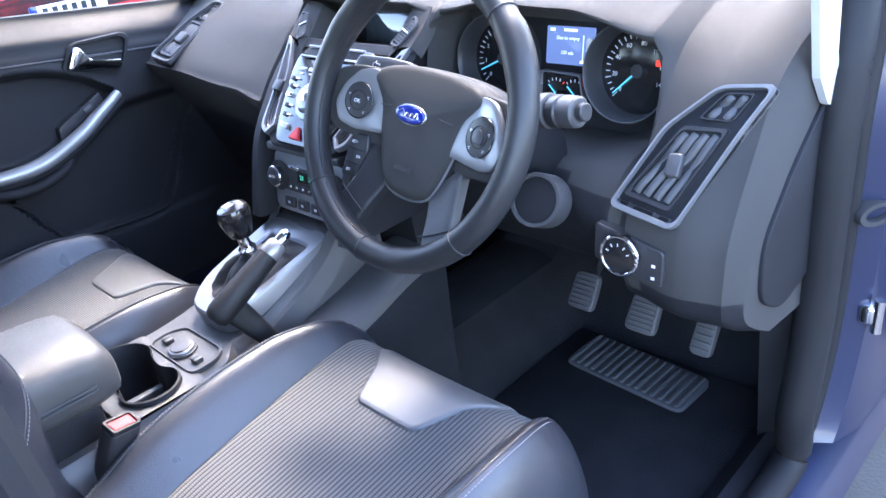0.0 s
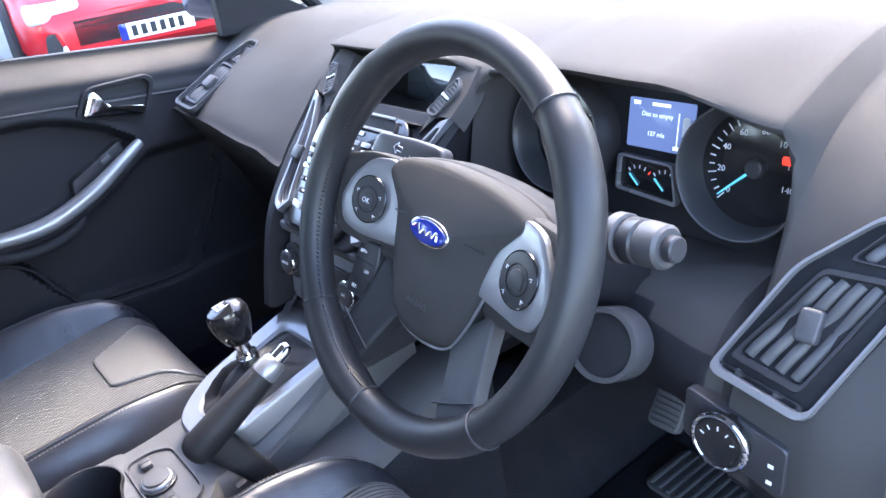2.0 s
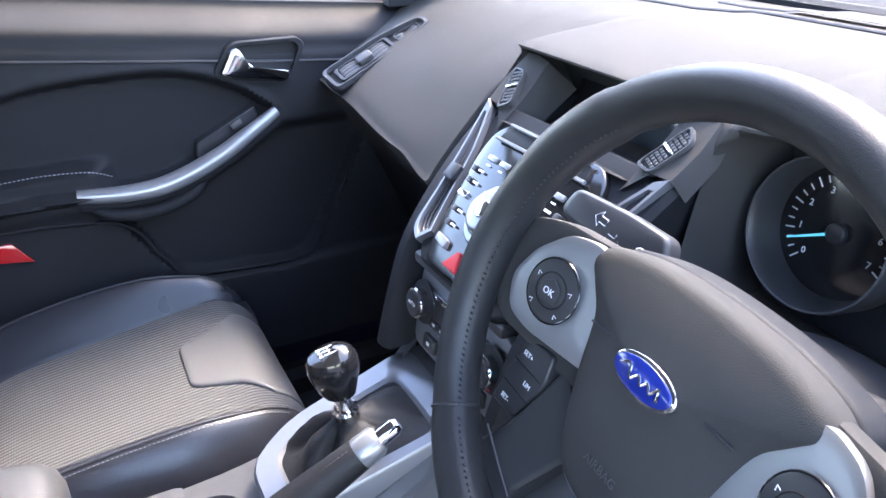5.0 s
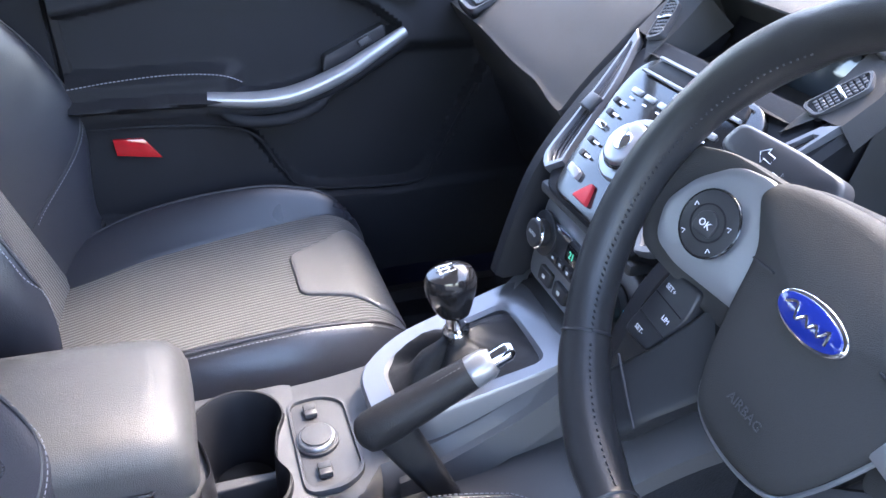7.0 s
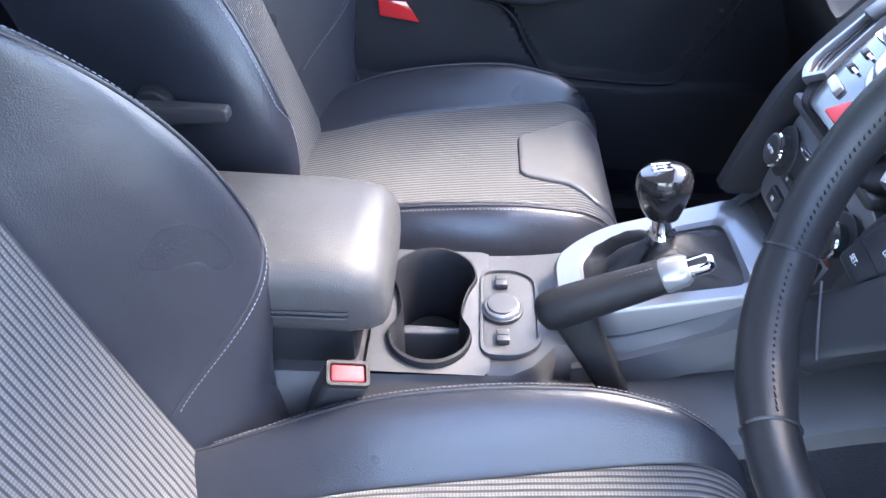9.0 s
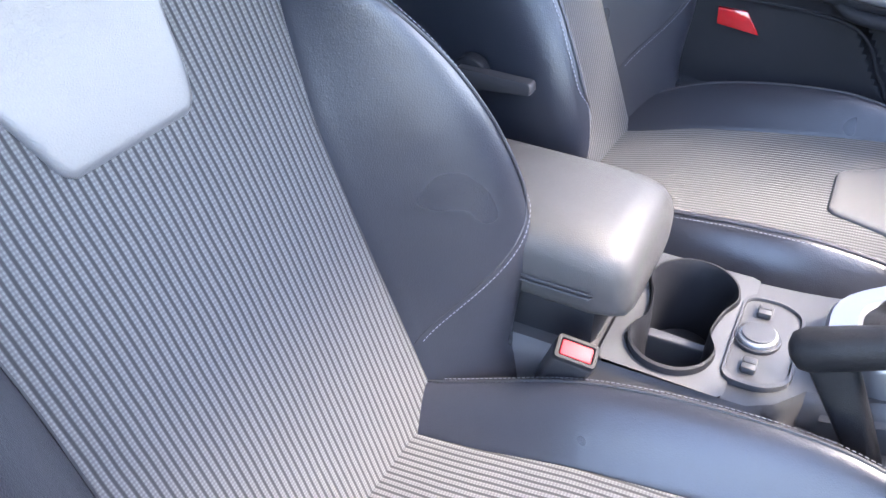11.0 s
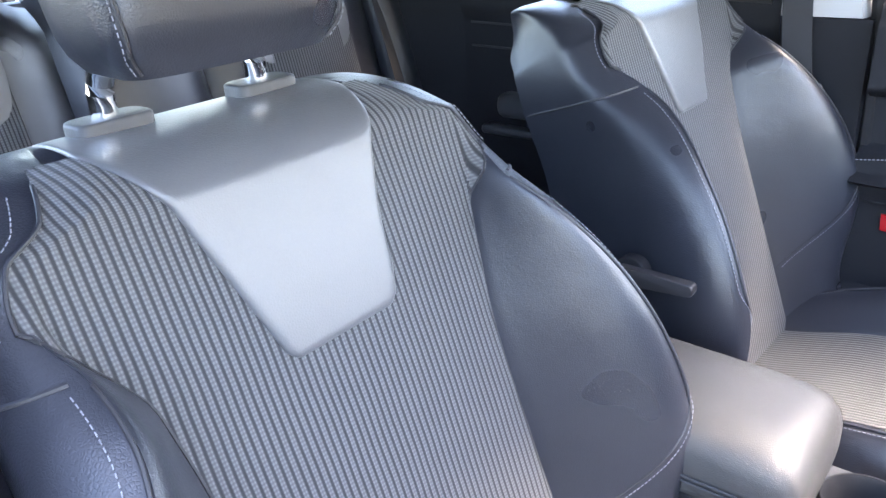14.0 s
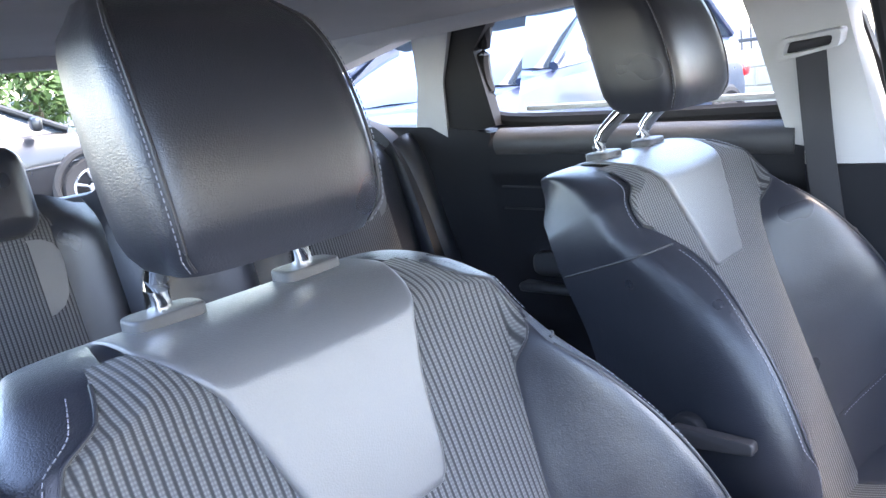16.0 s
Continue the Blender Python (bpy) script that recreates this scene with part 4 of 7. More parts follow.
vent("air_vent", [(-0.030, -0.020), (0.028, -0.018), (0.030, 0.09), (0.020, 0.170), (-0.006, 0.168), (-0.026, 0.09)],
     [[(-0.016, 0.004), (0.016, 0.004), (0.018, 0.095), (-0.014, 0.095)], [(-0.006, 0.112), (0.016, 0.112), (0.012, 0.152), (0.000, 0.152)]],
     PV, "tall silver-edged air vent beside the passenger door", (0.0, 0.05), 4, M_PLASTIC2)

# light switch below the driver's vent
def build_light_switch():
    M = basis((0.584, 0.128, 0.786), (0.99, -0.02, 0), (0.0, 0.10, 0.99))
    s = thing("light_switch", "black light switch panel with chrome rotary knob", "switch", M)
    part("panel", plate(rounded([(-0.050, -0.016), (0.046, -0.032), (0.046, 0.014), (-0.050, 0.032)], 0.006), M @ Matrix.Translation((0, 0, -0.012)), 0.016, 0.002), M_BUTTON, s)
    k = part("knob", plate(disc(-0.008, 0, 0.024, 0.024, 36), M, 0.016, 0.003, dome=0.001), M_GLOSS, s)
    part("knob_ring", tube([M @ Vector((-0.008 + 0.0245 * math.cos(t), 0.0245 * math.sin(t), 0.013)) for t in lin(0, 2 * math.pi, 49)[:-1]], 0.0028, n=8, closed=True), M_CHROME, k)
    for i in range(5):
        t = radians(160 - 35 * i)
        part("mark", box(0, 0, 0, 0.004, 0.0012, 0.0005, 0, m=M @ Matrix.Translation((-0.008 + 0.015 * math.cos(t), 0.015 * math.sin(t), 0.0175)) @ pose(0, 0, 0, 0, 0, math.degrees(t))), M_WHITE, k)
    for y in (-0.016, 0.0):
        part("mark", box(0.034, y - 0.006, 0.0045, 0.005, 0.0035, 0.0006, 0, m=M), M_WHITE, s)


build_light_switch()


# ---- centre stack ----
def build_stack():
    s = thing("centre_stack", "centre stack with gloss black radio panel and silver surround", "radio console", (0.03, 0.1, 0.74))
    M = basis((0.030, 0.066, 0.880), (1, 0, 0), (0, 0.71, 0.70))
    outl = rounded([(-0.078, -0.028), (0.078, -0.028), (0.104, 0.0), (0.136, 0.150), (0.120, 0.172), (-0.120, 0.172), (-0.136, 0.150), (-0.104, 0.0)], 0.012)
    part("stack_body", plate(outl, M @ Matrix.Translation((0, 0, -0.075)), 0.068, 0.006), M_PLASTIC, s, "dark plastic stack body")
    pan = part("radio_panel", plate(rounded([(-0.056, -0.024), (0.056, -0.024), (0.074, 0.015), (0.098, 0.105), (0.098, 0.134), (0.080, 0.152), (-0.080, 0.152), (-0.098, 0.134), (-0.098, 0.105), (-0.074, 0.015)], 0.014), M @ Matrix.Translation((0, 0, -0.012)), 0.014, 0.003, dome=0.006, rings=6), M_GLOSS, s, "gloss black radio panel with pale buttons")
    K = M @ Matrix.Translation((0.002, 0.054, 0.006))
    part("volume_ring", plate(disc(0, 0, 0.036, n=40), K, 0.006, 0.002), M_SILVER, pan)
    kn = part("volume_knob", plate(disc(0, 0, 0.024, n=40), K, 0.018, 0.003, dome=0.001), M_SILVER, pan, "brushed metal volume knob")
    part("knob_grip", tube([K @ Vector((0.0243 * math.cos(t), 0.0243 * math.sin(t), 0.010)) for t in lin(0, 2 * math.pi, 41)[:-1]], 0.0024, n=6, closed=True), M_GLOSS, kn)
    part("knob_centre", plate(disc(0, 0, 0.010), K @ Matrix.Translation((0, 0, 0.018)), 0.0025, 0.001, dome=0.001), M_CHROME, kn)
    # disc slot with bright edges, and the buttons
    sl = part("disc_slot", plate(rounded([(-0.078, -0.007), (0.078, -0.007), (0.070, 0.009), (-0.070, 0.009)], 0.006), M @ Matrix.Translation((0, 0.137, 0.002)), 0.005, 0.001), M_SEAL, pan, "dark disc slot")
    for y0, w0 in ((0.1285, 0.078), (0.1475, 0.070)):
        part("slot_edge", tube([M @ Vector((x, y0, 0.0085)) for x in lin(-w0, w0, 9)], 0.0022, n=6), M_SILVER, sl)
    part("maker_mark", box(0.004, 0.120, 0.0075, 0.032, 0.006, 0.001, 0.0003, m=M), M_WHITE, pan)
    for i in range(6):
        part("preset_button", box(-0.060 + 0.024 * i, 0.106, 0.0068, 0.018, 0.0065, 0.004, 0.0015, m=M), M_SILVER, pan)
        part("print_mark", box(-0.060 + 0.024 * i, 0.0975, 0.0072, 0.007, 0.0018, 0.0012, 0, m=M), M_WHITE, pan)
    for sg in (-1, 1):
        for i, (yy, w) in enumerate(((0.088, 0.008), (0.074, 0.008), (0.058, 0.017), (0.040, 0.008), (0.024, 0.008))):
            sb_ = part("side_button", plate(rounded([(-w / 2, -0.0035), (w / 2, -0.0035), (w / 2, 0.0035), (-w / 2, 0.0035)], 0.002), M @ Matrix.Translation((sg * (0.076 - 0.0055 * i), yy, 0.004)), 0.005, 0.001), M_CHROME if w > 0.01 else M_BUTTON, pan)
            if w < 0.01:
                part("print_mark", box(sg * (0.062 - 0.005 * i), yy, 0.0085, 0.010, 0.0026, 0.0008, 0, m=M), M_WHITE, sb_)
        part("lower_key", plate(rounded([(-0.013, -0.006), (0.010, -0.003), (0.012, 0.006), (-0.011, 0.004)] if sg > 0 else [(-0.010, -0.003), (0.013, -0.006), (0.011, 0.004), (-0.012, 0.006)], 0.003), M @ Matrix.Translation((sg * 0.042, 0.004, 0.004)), 0.006, 0.001), M_SILVER, pan)
    part("hazard_button", plate(rounded([(-0.013, -0.009), (0.013, -0.009), (0.002, 0.012), (-0.002, 0.012)], 0.003), M @ Matrix.Translation((-0.004, -0.006, 0.003)), 0.006, 0.0015), M_RED, pan, "red triangular hazard button")
    # tall pointed vents on both sides, in silver frames
    for sg in (-1, 1):
        lo = [(0.092, -0.014), (0.112, 0.000), (0.122, 0.050), (0.135, 0.105), (0.152, 0.168)]
        hi = [(0.077, 0.004), (0.087, 0.030), (0.099, 0.070), (0.113, 0.112), (0.138, 0.160)]
        out = [p.to_2d() for p in catmull([(sg * x, y, 0) for x, y in lo], 4)] + [p.to_2d() for p in catmull([(sg * x, y, 0) for x, y in hi[::-1]], 4)]
        lo2 = [(0.094, -0.006), (0.108, 0.006), (0.118, 0.052), (0.131, 0.105), (0.143, 0.150)]
        hi2 = [(0.082, 0.006), (0.090, 0.030), (0.102, 0.070), (0.116, 0.110), (0.138, 0.150)]
        inn = [p.to_2d() for p in catmull([(sg * x, y, 0) for x, y in lo2], 4)] + [p.to_2d() for p in catmull([(sg * x, y, 0) for x, y in hi2[::-1]], 4)]
        va = part("side_vent", plate(inn, M @ Matrix.Translation((0, 0, -0.016)), 0.006, 0.0005), M_SEAL, s, "dark slatted side vent in a silver frame")
        part("vent_edge", ring_plate(out, inn, M @ Matrix.Translation((0, 0, -0.004)), 0.005, 0.0015, 0.006), M_SATIN, va, "satin silver frame")
        for i in range(4):
            t = (i + 0.5) / 4
            pth = [Vector(a).lerp(Vector(b), t) for a, b in zip(lo2, hi2)]
            part("slat", tube([M @ Vector((sg * p.x, p.y, -0.005)) for p in catmull([(*p, 0) for p in pth], 4)], 0.0019, n=6), M_BUTTON, va)
        part("vent_slider", box(sg * 0.112, 0.072, 0.003, 0.022, 0.020, 0.008, 0.003, m=M), M_BUTTON, va)
        # grey flank between the vent and the hood, with a small grille
        fl = [[M @ Vector((sg * x, y, z)) for x, y, z in q] for q in (((0.100, 0.150, -0.040), (0.098, 0.196, -0.045), (0.096, 0.235, -0.050)), ((0.106, 0.140, -0.004), (0.108, 0.190, -0.008), (0.110, 0.235, -0.006)), ((0.128, 0.165, 0.0), (0.132, 0.195, -0.002), (0.130, 0.238, -0.002)), ((0.152, 0.166, 0.0), (0.156, 0.200, -0.002), (0.152, 0.238, -0.004)), ((0.162, 0.160, -0.02), (0.166, 0.200, -0.02), (0.158, 0.238, -0.02)))]
        part("flank", loft(fl, closed=False, caps=False), M_DASH, s, "grey flank panel beside the display")
        C = M @ Matrix.Translation((sg * 0.128, 0.190, -0.002)) @ pose(0, 0, 0, 0, 0, -sg * 24)
        go_ = rounded([(-0.009, -0.026), (0.009, -0.022), (0.010, 0.018), (-0.006, 0.026)], 0.006)
        tr = part("corner_grille", plate(go_, C, 0.003, 0.001), M_SEAL, s, "small dotted grille with a bright bar")
        part("grille_rim", ring_plate([p * 1.14 for p in go_], go_, C, 0.005, 0.001, 0.004), M_PLASTIC2, tr)
        part("grille_bar", box(0.0, 0.001, 0.004, 0.018, 0.003, 0.003, 0.001, m=C), M_CHROME, tr)
        for i in range(9):
            for j in range(4):
                if abs(i - 4) > 0:
                    part("grille_dot", box(-0.0055 + 0.0038 * j, -0.019 + 0.0048 * i, 0.0035, 0.0028, 0.0034, 0.0015, 0.0004, m=C), M_PLASTIC2, tr)
    # display set deep under the hood, on a sloping deck
    D = basis((0.026, 0.292, 0.992), (1, 0, 0), (0, 0.22, 0.97))
    part("display_surround", plate(rounded([(-0.130, -0.050), (0.130, -0.050), (0.126, 0.044), (-0.126, 0.044)], 0.012), D @ Matrix.Translation((0, 0, -0.02)), 0.016, 0.003), M_PLASTIC, s)
    part("display", plate([p.to_2d() for p in catmull([(x, y, 0) for x, y in ((-0.052, -0.036), (0.048, -0.036), (0.058, -0.010), (0.056, 0.026), (0.0, 0.034), (-0.056, 0.026), (-0.062, -0.010))], 5, True)], D, 0.004, 0.001), M_SCREEN, s, "pale grey glass display under the hood")
    deck = sheet(lambda u, v: Vector((0.030 + u * (0.106 + 0.010 * v), 0.172 + 0.116 * v, 0.985 - 0.036 * v + 0.010 * math.sin(v * math.pi) * (1 - u * u))), lin(-1, 1, 17), lin(0, 1, 9))
    part("deck", deck, M_PLASTIC, s)
    # heater panel
    Hm = basis((0.028, 0.058, 0.795), (1, 0, 0), (0, 0.16, 0.985))
    part("heater_surround", plate(rounded([(-0.098, 0.042), (-0.100, -0.060), (0.100, -0.060), (0.098, 0.042)][::-1], 0.016), Hm @ Matrix.Translation((0, 0, -0.06)), 0.056, 0.004), M_SILVER, s, "silver heater control surround")
    hp = part("heater_panel", plate(rounded([(-0.092, 0.022), (-0.080, -0.020), (0.080, -0.020), (0.092, 0.022)][::-1], 0.016), Hm @ Matrix.Translation((0, 0, -0.005)), 0.006, 0.002), M_BUTTON, s, "black heater controls with small green display")
    for sg in (-1, 1):
        kb = Hm @ Matrix.Translation((sg * 0.075, 0.002, 0.0))
        ho = part("heater_dial", plate(disc(0, 0, 0.026, n=32), kb, 0.003, 0.001), M_BUTTON, hp)
        kk = part("heater_knob", plate(disc(0, 0, 0.016, n=32), kb, 0.017, 0.002), M_BUTTON, hp)
        part("knob_band", tube([kb @ Vector((0.0165 * math.cos(t), 0.0165 * math.sin(t), 0.013)) for t in lin(0, 2 * math.pi, 33)[:-1]], 0.0018, n=6, closed=True), M_CHROME, kk)
        text_part("AUTO" if sg < 0 else "A/C", 0.006, kb @ Matrix.Translation((0, 0, 0.0175)), M_WHITE, kk)
        if sg > 0:
            part("hot_mark", box(0.002, -0.021, 0.0035, 0.010, 0.0025, 0.0008, 0.0003, m=kb), M_RED, ho)
            part("cold_mark", box(0.021, 0.004, 0.0035, 0.0025, 0.010, 0.0008, 0.0003, m=kb), M_CYAN, ho)
    ds = part("heater_display", box(0, 0.008, 0.002, 0.046, 0.018, 0.003, 0.001, m=Hm), M_GLOSS, hp)
    text_part("21", 0.011, Hm @ Matrix.Translation((-0.010, 0.008, 0.0037)), M_LCDGREEN, ds)
    text_part("21", 0.011, Hm @ Matrix.Translation((0.012, 0.008, 0.0037)), M_LCDGREEN, ds)
    for i in range(6):
        part("heater_button", box(-0.042 + 0.0168 * i, -0.011, 0.002, 0.014, 0.008, 0.004, 0.0012, m=Hm), M_BUTTON, hp)
        part("print_mark", box(-0.042 + 0.0168 * i, -0.011, 0.0043, 0.004, 0.003, 0.0006, 0, m=Hm), M_WHITE, hp)
    part("silver_bar", box(-0.034, 0.021, 0.002, 0.03, 0.005, 0.004, 0.0015, m=Hm), M_CHROME, hp)
    for i in range(4):
        part("toggle_button", plate(rounded([(-0.014, -0.009), (0.014, -0.009), (0.014, 0.009), (-0.014, 0.009)], 0.003), Hm @ Matrix.Translation((-0.054 + 0.036 * i, -0.042, -0.006)), 0.007, 0.002), M_BUTTON, s)
        part("print_mark", box(-0.054 + 0.036 * i, -0.042, 0.0015, 0.006, 0.004, 0.0006, 0, m=Hm), M_WHITE, s)
    # dark struts running from the stack to the tunnel
    for sg in (-1, 1):
        pts = [(0.028 + sg * 0.146, 0.200, 0.990), (0.028 + sg * 0.136, 0.130, 0.930), (0.028 + sg * 0.124, 0.070, 0.860), (0.028 + sg * 0.120, 0.042, 0.79), (0.028 + sg * 0.118, 0.024, 0.725)]
        rows = []
        for i, p in enumerate(catmull(pts, 6)):
            p = Vector(p)
            w, dd = 0.013, 0.05 + 0.003 * i
            rows.append([p + Vector(q) for q in ((-w, 0, 0), (-w * 0.6, -0.008, 0.003), (w * 0.6, -0.008, 0.003), (w, 0, 0), (w, dd + 0.05, 0), (-w, dd + 0.05, 0))])
        part("strut", loft(rows), M_PLASTIC, s, "dark plastic strut")
    # pull-through shelf between radio and heater
    part("mid_shelf", box(0.028, 0.080, 0.848, 0.19, 0.05, 0.014, 0.005), M_PLASTIC2, s)


build_stack()


# ---- tunnel console ----
def build_console():
    c = thing("centre_console", "grey tunnel console with twin cupholder and gear surround", "console", (0.02, -0.3, 0.3))
    CX = 0.018

    def topz(y):
        return interp(y, [(-0.75, 0.615), (-0.45, 0.617), (-0.20, 0.625), (-0.10, 0.645), (0.0, 0.690), (0.06, 0.722)])

    def zat(y):
        return topz(y)

    rows = []
    for y in lin(-0.78, 0.14, 40):
        z = topz(min(y, 0.06))
        w0, w1 = 0.115, 0.106
        k = smooth01(-0.205, -0.165, y)
        r1, r0 = w1 - 0.040 * k, w0 + 0.004 - 0.044 * k
        rows.append([(CX - 0.125, y, 0.30), (CX - w0 - 0.004, y, z - 0.07), (CX - w1, y, z - 0.012), (CX - w1 + 0.010, y, z - 0.002), (CX, y, z - 0.0), (CX + r1 - 0.010, y, z - 0.002), (CX + r1, y, z - 0.012), (CX + r0, y, z - 0.07), (CX + 0.125 - 0.04 * k, y, 0.30)])
    # leave the cup wells open
    bm = bmesh.new()
    g = [[bm.verts.new(p) for p in r] for r in rows]
    for a, b in zip(g, g[1:]):
        for i in range(8):
            ymid = (a[0].co.y + b[0].co.y) / 2
            if i in (3, 4) and -0.36 < ymid < -0.24:
                continue
            bm.faces.new((a[i], a[i + 1], b[i + 1], b[i]))
    part("tunnel_cover", bm, M_PLASTIC2, c)
    Mz = Matrix.Translation((CX, -0.298, 0.6265))
    fig8 = catmull([(-0.043 + 0.047 * math.cos(t), 0.047 * math.sin(t), 0) for t in lin(radians(52), radians(308), 8)] + [(0.048 + 0.042 * math.cos(t), 0.042 * math.sin(t), 0) for t in lin(radians(-130), radians(130), 8)], 4, True)
    fig8 = [p.to_2d() for p in fig8]
    # deck around the wells
    n = len(fig8)
    def ray_out(p):
        d = p.normalized()
        k = min(0.099 / max(abs(d.x), 1e-6), (0.063 if d.y < 0 else 0.063) / max(abs(d.y), 1e-6))
        return d * k
    part("cup_deck", loft([[Mz @ Vector((*ray_out(p), -0.003)) for p in fig8], [Mz @ Vector((p.x * 1.04, p.y * 1.04, -0.001)) for p in fig8]], caps=False), M_PLASTIC2, c)
    cup = part("cupholder", loft([[Mz @ Vector((p.x * k, p.y * k, z)) for p in fig8] for k, z in ((1.06, 0.0), (1.04, 0.006), (1.0, 0.007), (0.965, 0.002), (0.94, -0.02), (0.92, -0.05), (0.90, -0.095), (0.4, -0.097), (0.02, -0.097))], caps=False), M_PLASTIC, c, "dark twin cupholder with raised rim")
    part("cup_web", plate(rounded([(-0.007, -0.034), (0.007, -0.034), (0.005, 0.036), (-0.005, 0.036)], 0.003), Mz @ Matrix.Translation((0.006, 0, -0.095)), 0.062, 0.005), M_PLASTIC2, c, "pale divider between the cups")
    for sg in (-1, 1):
        part("cup_floor", plate(disc(sg * 0.046, 0, 0.034), Mz @ Matrix.Translation((0, 0, -0.0965)), 0.004, 0.001), M_RUBBER, c)
    # control plate with rotary dial
    P = basis((CX + 0.004, -0.215, topz(-0.215)), (1, 0, 0), (0, 1, 0.04))
    po = rounded([(-0.070, -0.030), (0.070, -0.030), (0.072, 0.010), (0.056, 0.034), (-0.056, 0.034), (-0.072, 0.010)], 0.016)
    part("dial_rim", ring_plate(po, [p * 0.90 for p in po], P, 0.005, 0.002, 0.004), M_PLASTIC2, c)
    dp = part("dial_plate", plate([p * 0.9 for p in po], P, 0.0015, 0.0005), M_PLASTIC2, c)
    dk = part("mirror_dial", plate(disc(0, -0.006, 0.020, n=32), P, 0.011, 0.003, dome=0.0015), M_SILVER, c, "silver rotary dial")
    part("dial_top", plate(disc(0, -0.006, 0.0165, n=32), P @ Matrix.Translation((0, 0, 0.0115)), 0.0016, 0.0006, dome=0.0006), M_PLASTIC2, dk)
    part("dial_collar", plate(disc(0, -0.006, 0.023, n=32), P, 0.006, 0.001), M_BUTTON, dk)
    for sg in (-1, 1):
        part("rocker_key", box(sg * 0.044, -0.006, 0.005, 0.018, 0.014, 0.008, 0.002, m=P), M_PLASTIC2, c)
        part("key_mark", box(sg * 0.044, -0.006, 0.0093, 0.003, 0.012, 0.0008, 0.0002, m=P), M_BUTTON, c)
    # silver gear surround: a horseshoe closing at the rear
    Gm = basis((CX - 0.008, -0.060, 0.678), (1, 0, 0), (0, 1, 0.26))
    go = rounded([(-0.046, -0.108), (0.040, -0.108), (0.060, -0.066), (0.066, 0.12), (-0.100, 0.12), (-0.084, -0.05)], 0.030)
    gi = rounded([(-0.032, -0.076), (0.028, -0.076), (0.040, -0.058), (0.048, 0.080), (-0.058, 0.080), (-0.052, -0.050)], 0.016)
    part("gear_surround", ring_plate(go, gi, Gm, 0.010, 0.004, 0.05), M_SATIN, c, "glossy silver gear surround")
    # pale flank rising to the dash on the passenger side
    for sg in (-1, 1):
        fl = [[(CX + (0.056 if sg > 0 else -0.084), y, z), (CX + (0.072 if sg > 0 else -0.112), y, z - 0.012), (CX + (0.080 if sg > 0 else -0.122), y, z - 0.05)] for y, z in [(y_, interp(y_, [(-0.15, 0.622), (-0.05, 0.660), (0.02, 0.700), (0.07, 0.745)])) for y_ in lin(-0.15, 0.07, 18)]]
        part("silver_flank", loft(fl, closed=False, caps=False), M_SATIN if sg < 0 else M_PLASTIC2, c)
    # gear gaiter: a creased leather skirt
    rows = []
    gx, gy = 0.004, -0.062
    for v in lin(0, 1, 15):
        ring = []
        for k in range(48):
            t = 2 * math.pi * k / 48
            c_, s_ = math.cos(t), math.sin(t)
            ox = 0.053 * math.copysign(abs(c_) ** 0.4, c_)
            oy = 0.082 * math.copysign(abs(s_) ** 0.4, s_)
            q = (1 - v) ** 1.25
            crease = 0.010 * math.sin(5 * t + 1.2 + 2.5 * v) * math.sin(math.pi * v)
            rx, ry = ox * q + (0.013 + crease) * c_ * (1 - q), oy * q + (0.013 + crease) * s_ * (1 - q)
            base_ = Gm @ Vector((ox - 0.003, oy + 0.002, 0.004 - 0.006 * math.sin(math.pi * min(1, v * 1.6)) * (0.6 + 0.4 * math.sin(3 * t))))
            tip = Vector((gx + 0.013 * c_, gy + 0.013 * s_ - 0.003, 0.716))
            ring.append(Vector((base_.x * q + tip.x * (1 - q) + crease * c_, base_.y * q + tip.y * (1 - q) + crease * s_, base_.z + (tip.z - base_.z) * v ** 0.85 + 0.006 * math.sin(math.pi * v) * math.sin(4 * t + 0.6))))
        rows.append(ring)
    part("gear_gaiter", loft(rows), M_GAITER, c, "creased black leather gear gaiter")
    # gear lever
    gl = thing("gear_lever", "gloss black gear knob on a chrome collar", "gear lever", (gx, gy - 0.008, 0.72))
    lev = lambda z: Vector((0.006 + (z - 0.747) * 0.09, -0.064 - (z - 0.747) * 0.20, z - 0.022))
    part("collar", tube([lev(0.736), lev(0.739), lev(0.750), lev(0.753), lev(0.757), lev(0.776)], lambda t: (0.0135, 0.0145, 0.0145, 0.0120, 0.0095, 0.0095)[round(t * 5)], n=24), M_CHROME, gl, "chrome collar")
    rows = []
    for v, rx, ry, dy in ((0, 0.012, 0.012, 0), (0.05, 0.0165, 0.0175, 0), (0.2, 0.0190, 0.0210, 0), (0.42, 0.0220, 0.0245, 0.001), (0.62, 0.0240, 0.0270, 0.002), (0.80, 0.0236, 0.0265, 0.003), (0.92, 0.0200, 0.0228, 0.003), (0.985, 0.0120, 0.0142, 0.003), (1.0, 0.003, 0.004, 0.003)):
        cc = lev(0.772 + 0.060 * v)
        rows.append([cc + Vector((rx * math.cos(t), ry * math.sin(t) + dy, 0.004 * math.sin(t) * v)) for t in lin(0, 2 * math.pi, 33)[:-1]])
    kb = part("knob", loft(rows), M_GLOSS, gl, "gloss black knob with white shift pattern")
    top = lev(0.8305) + Vector((0, 0.002, 0.0022))
    Km = basis(top, (1, 0, 0), (0, 0.98, 0.12))
    for x in (-0.006, 0, 0.006):
        part("pattern_bar", box(x, 0, 0, 0.0009, 0.012, 0.0012, 0, m=Km), M_WHITE, kb)
    part("pattern_bar", box(0, 0, 0, 0.013, 0.0009, 0.0012, 0, m=Km), M_WHITE, kb)
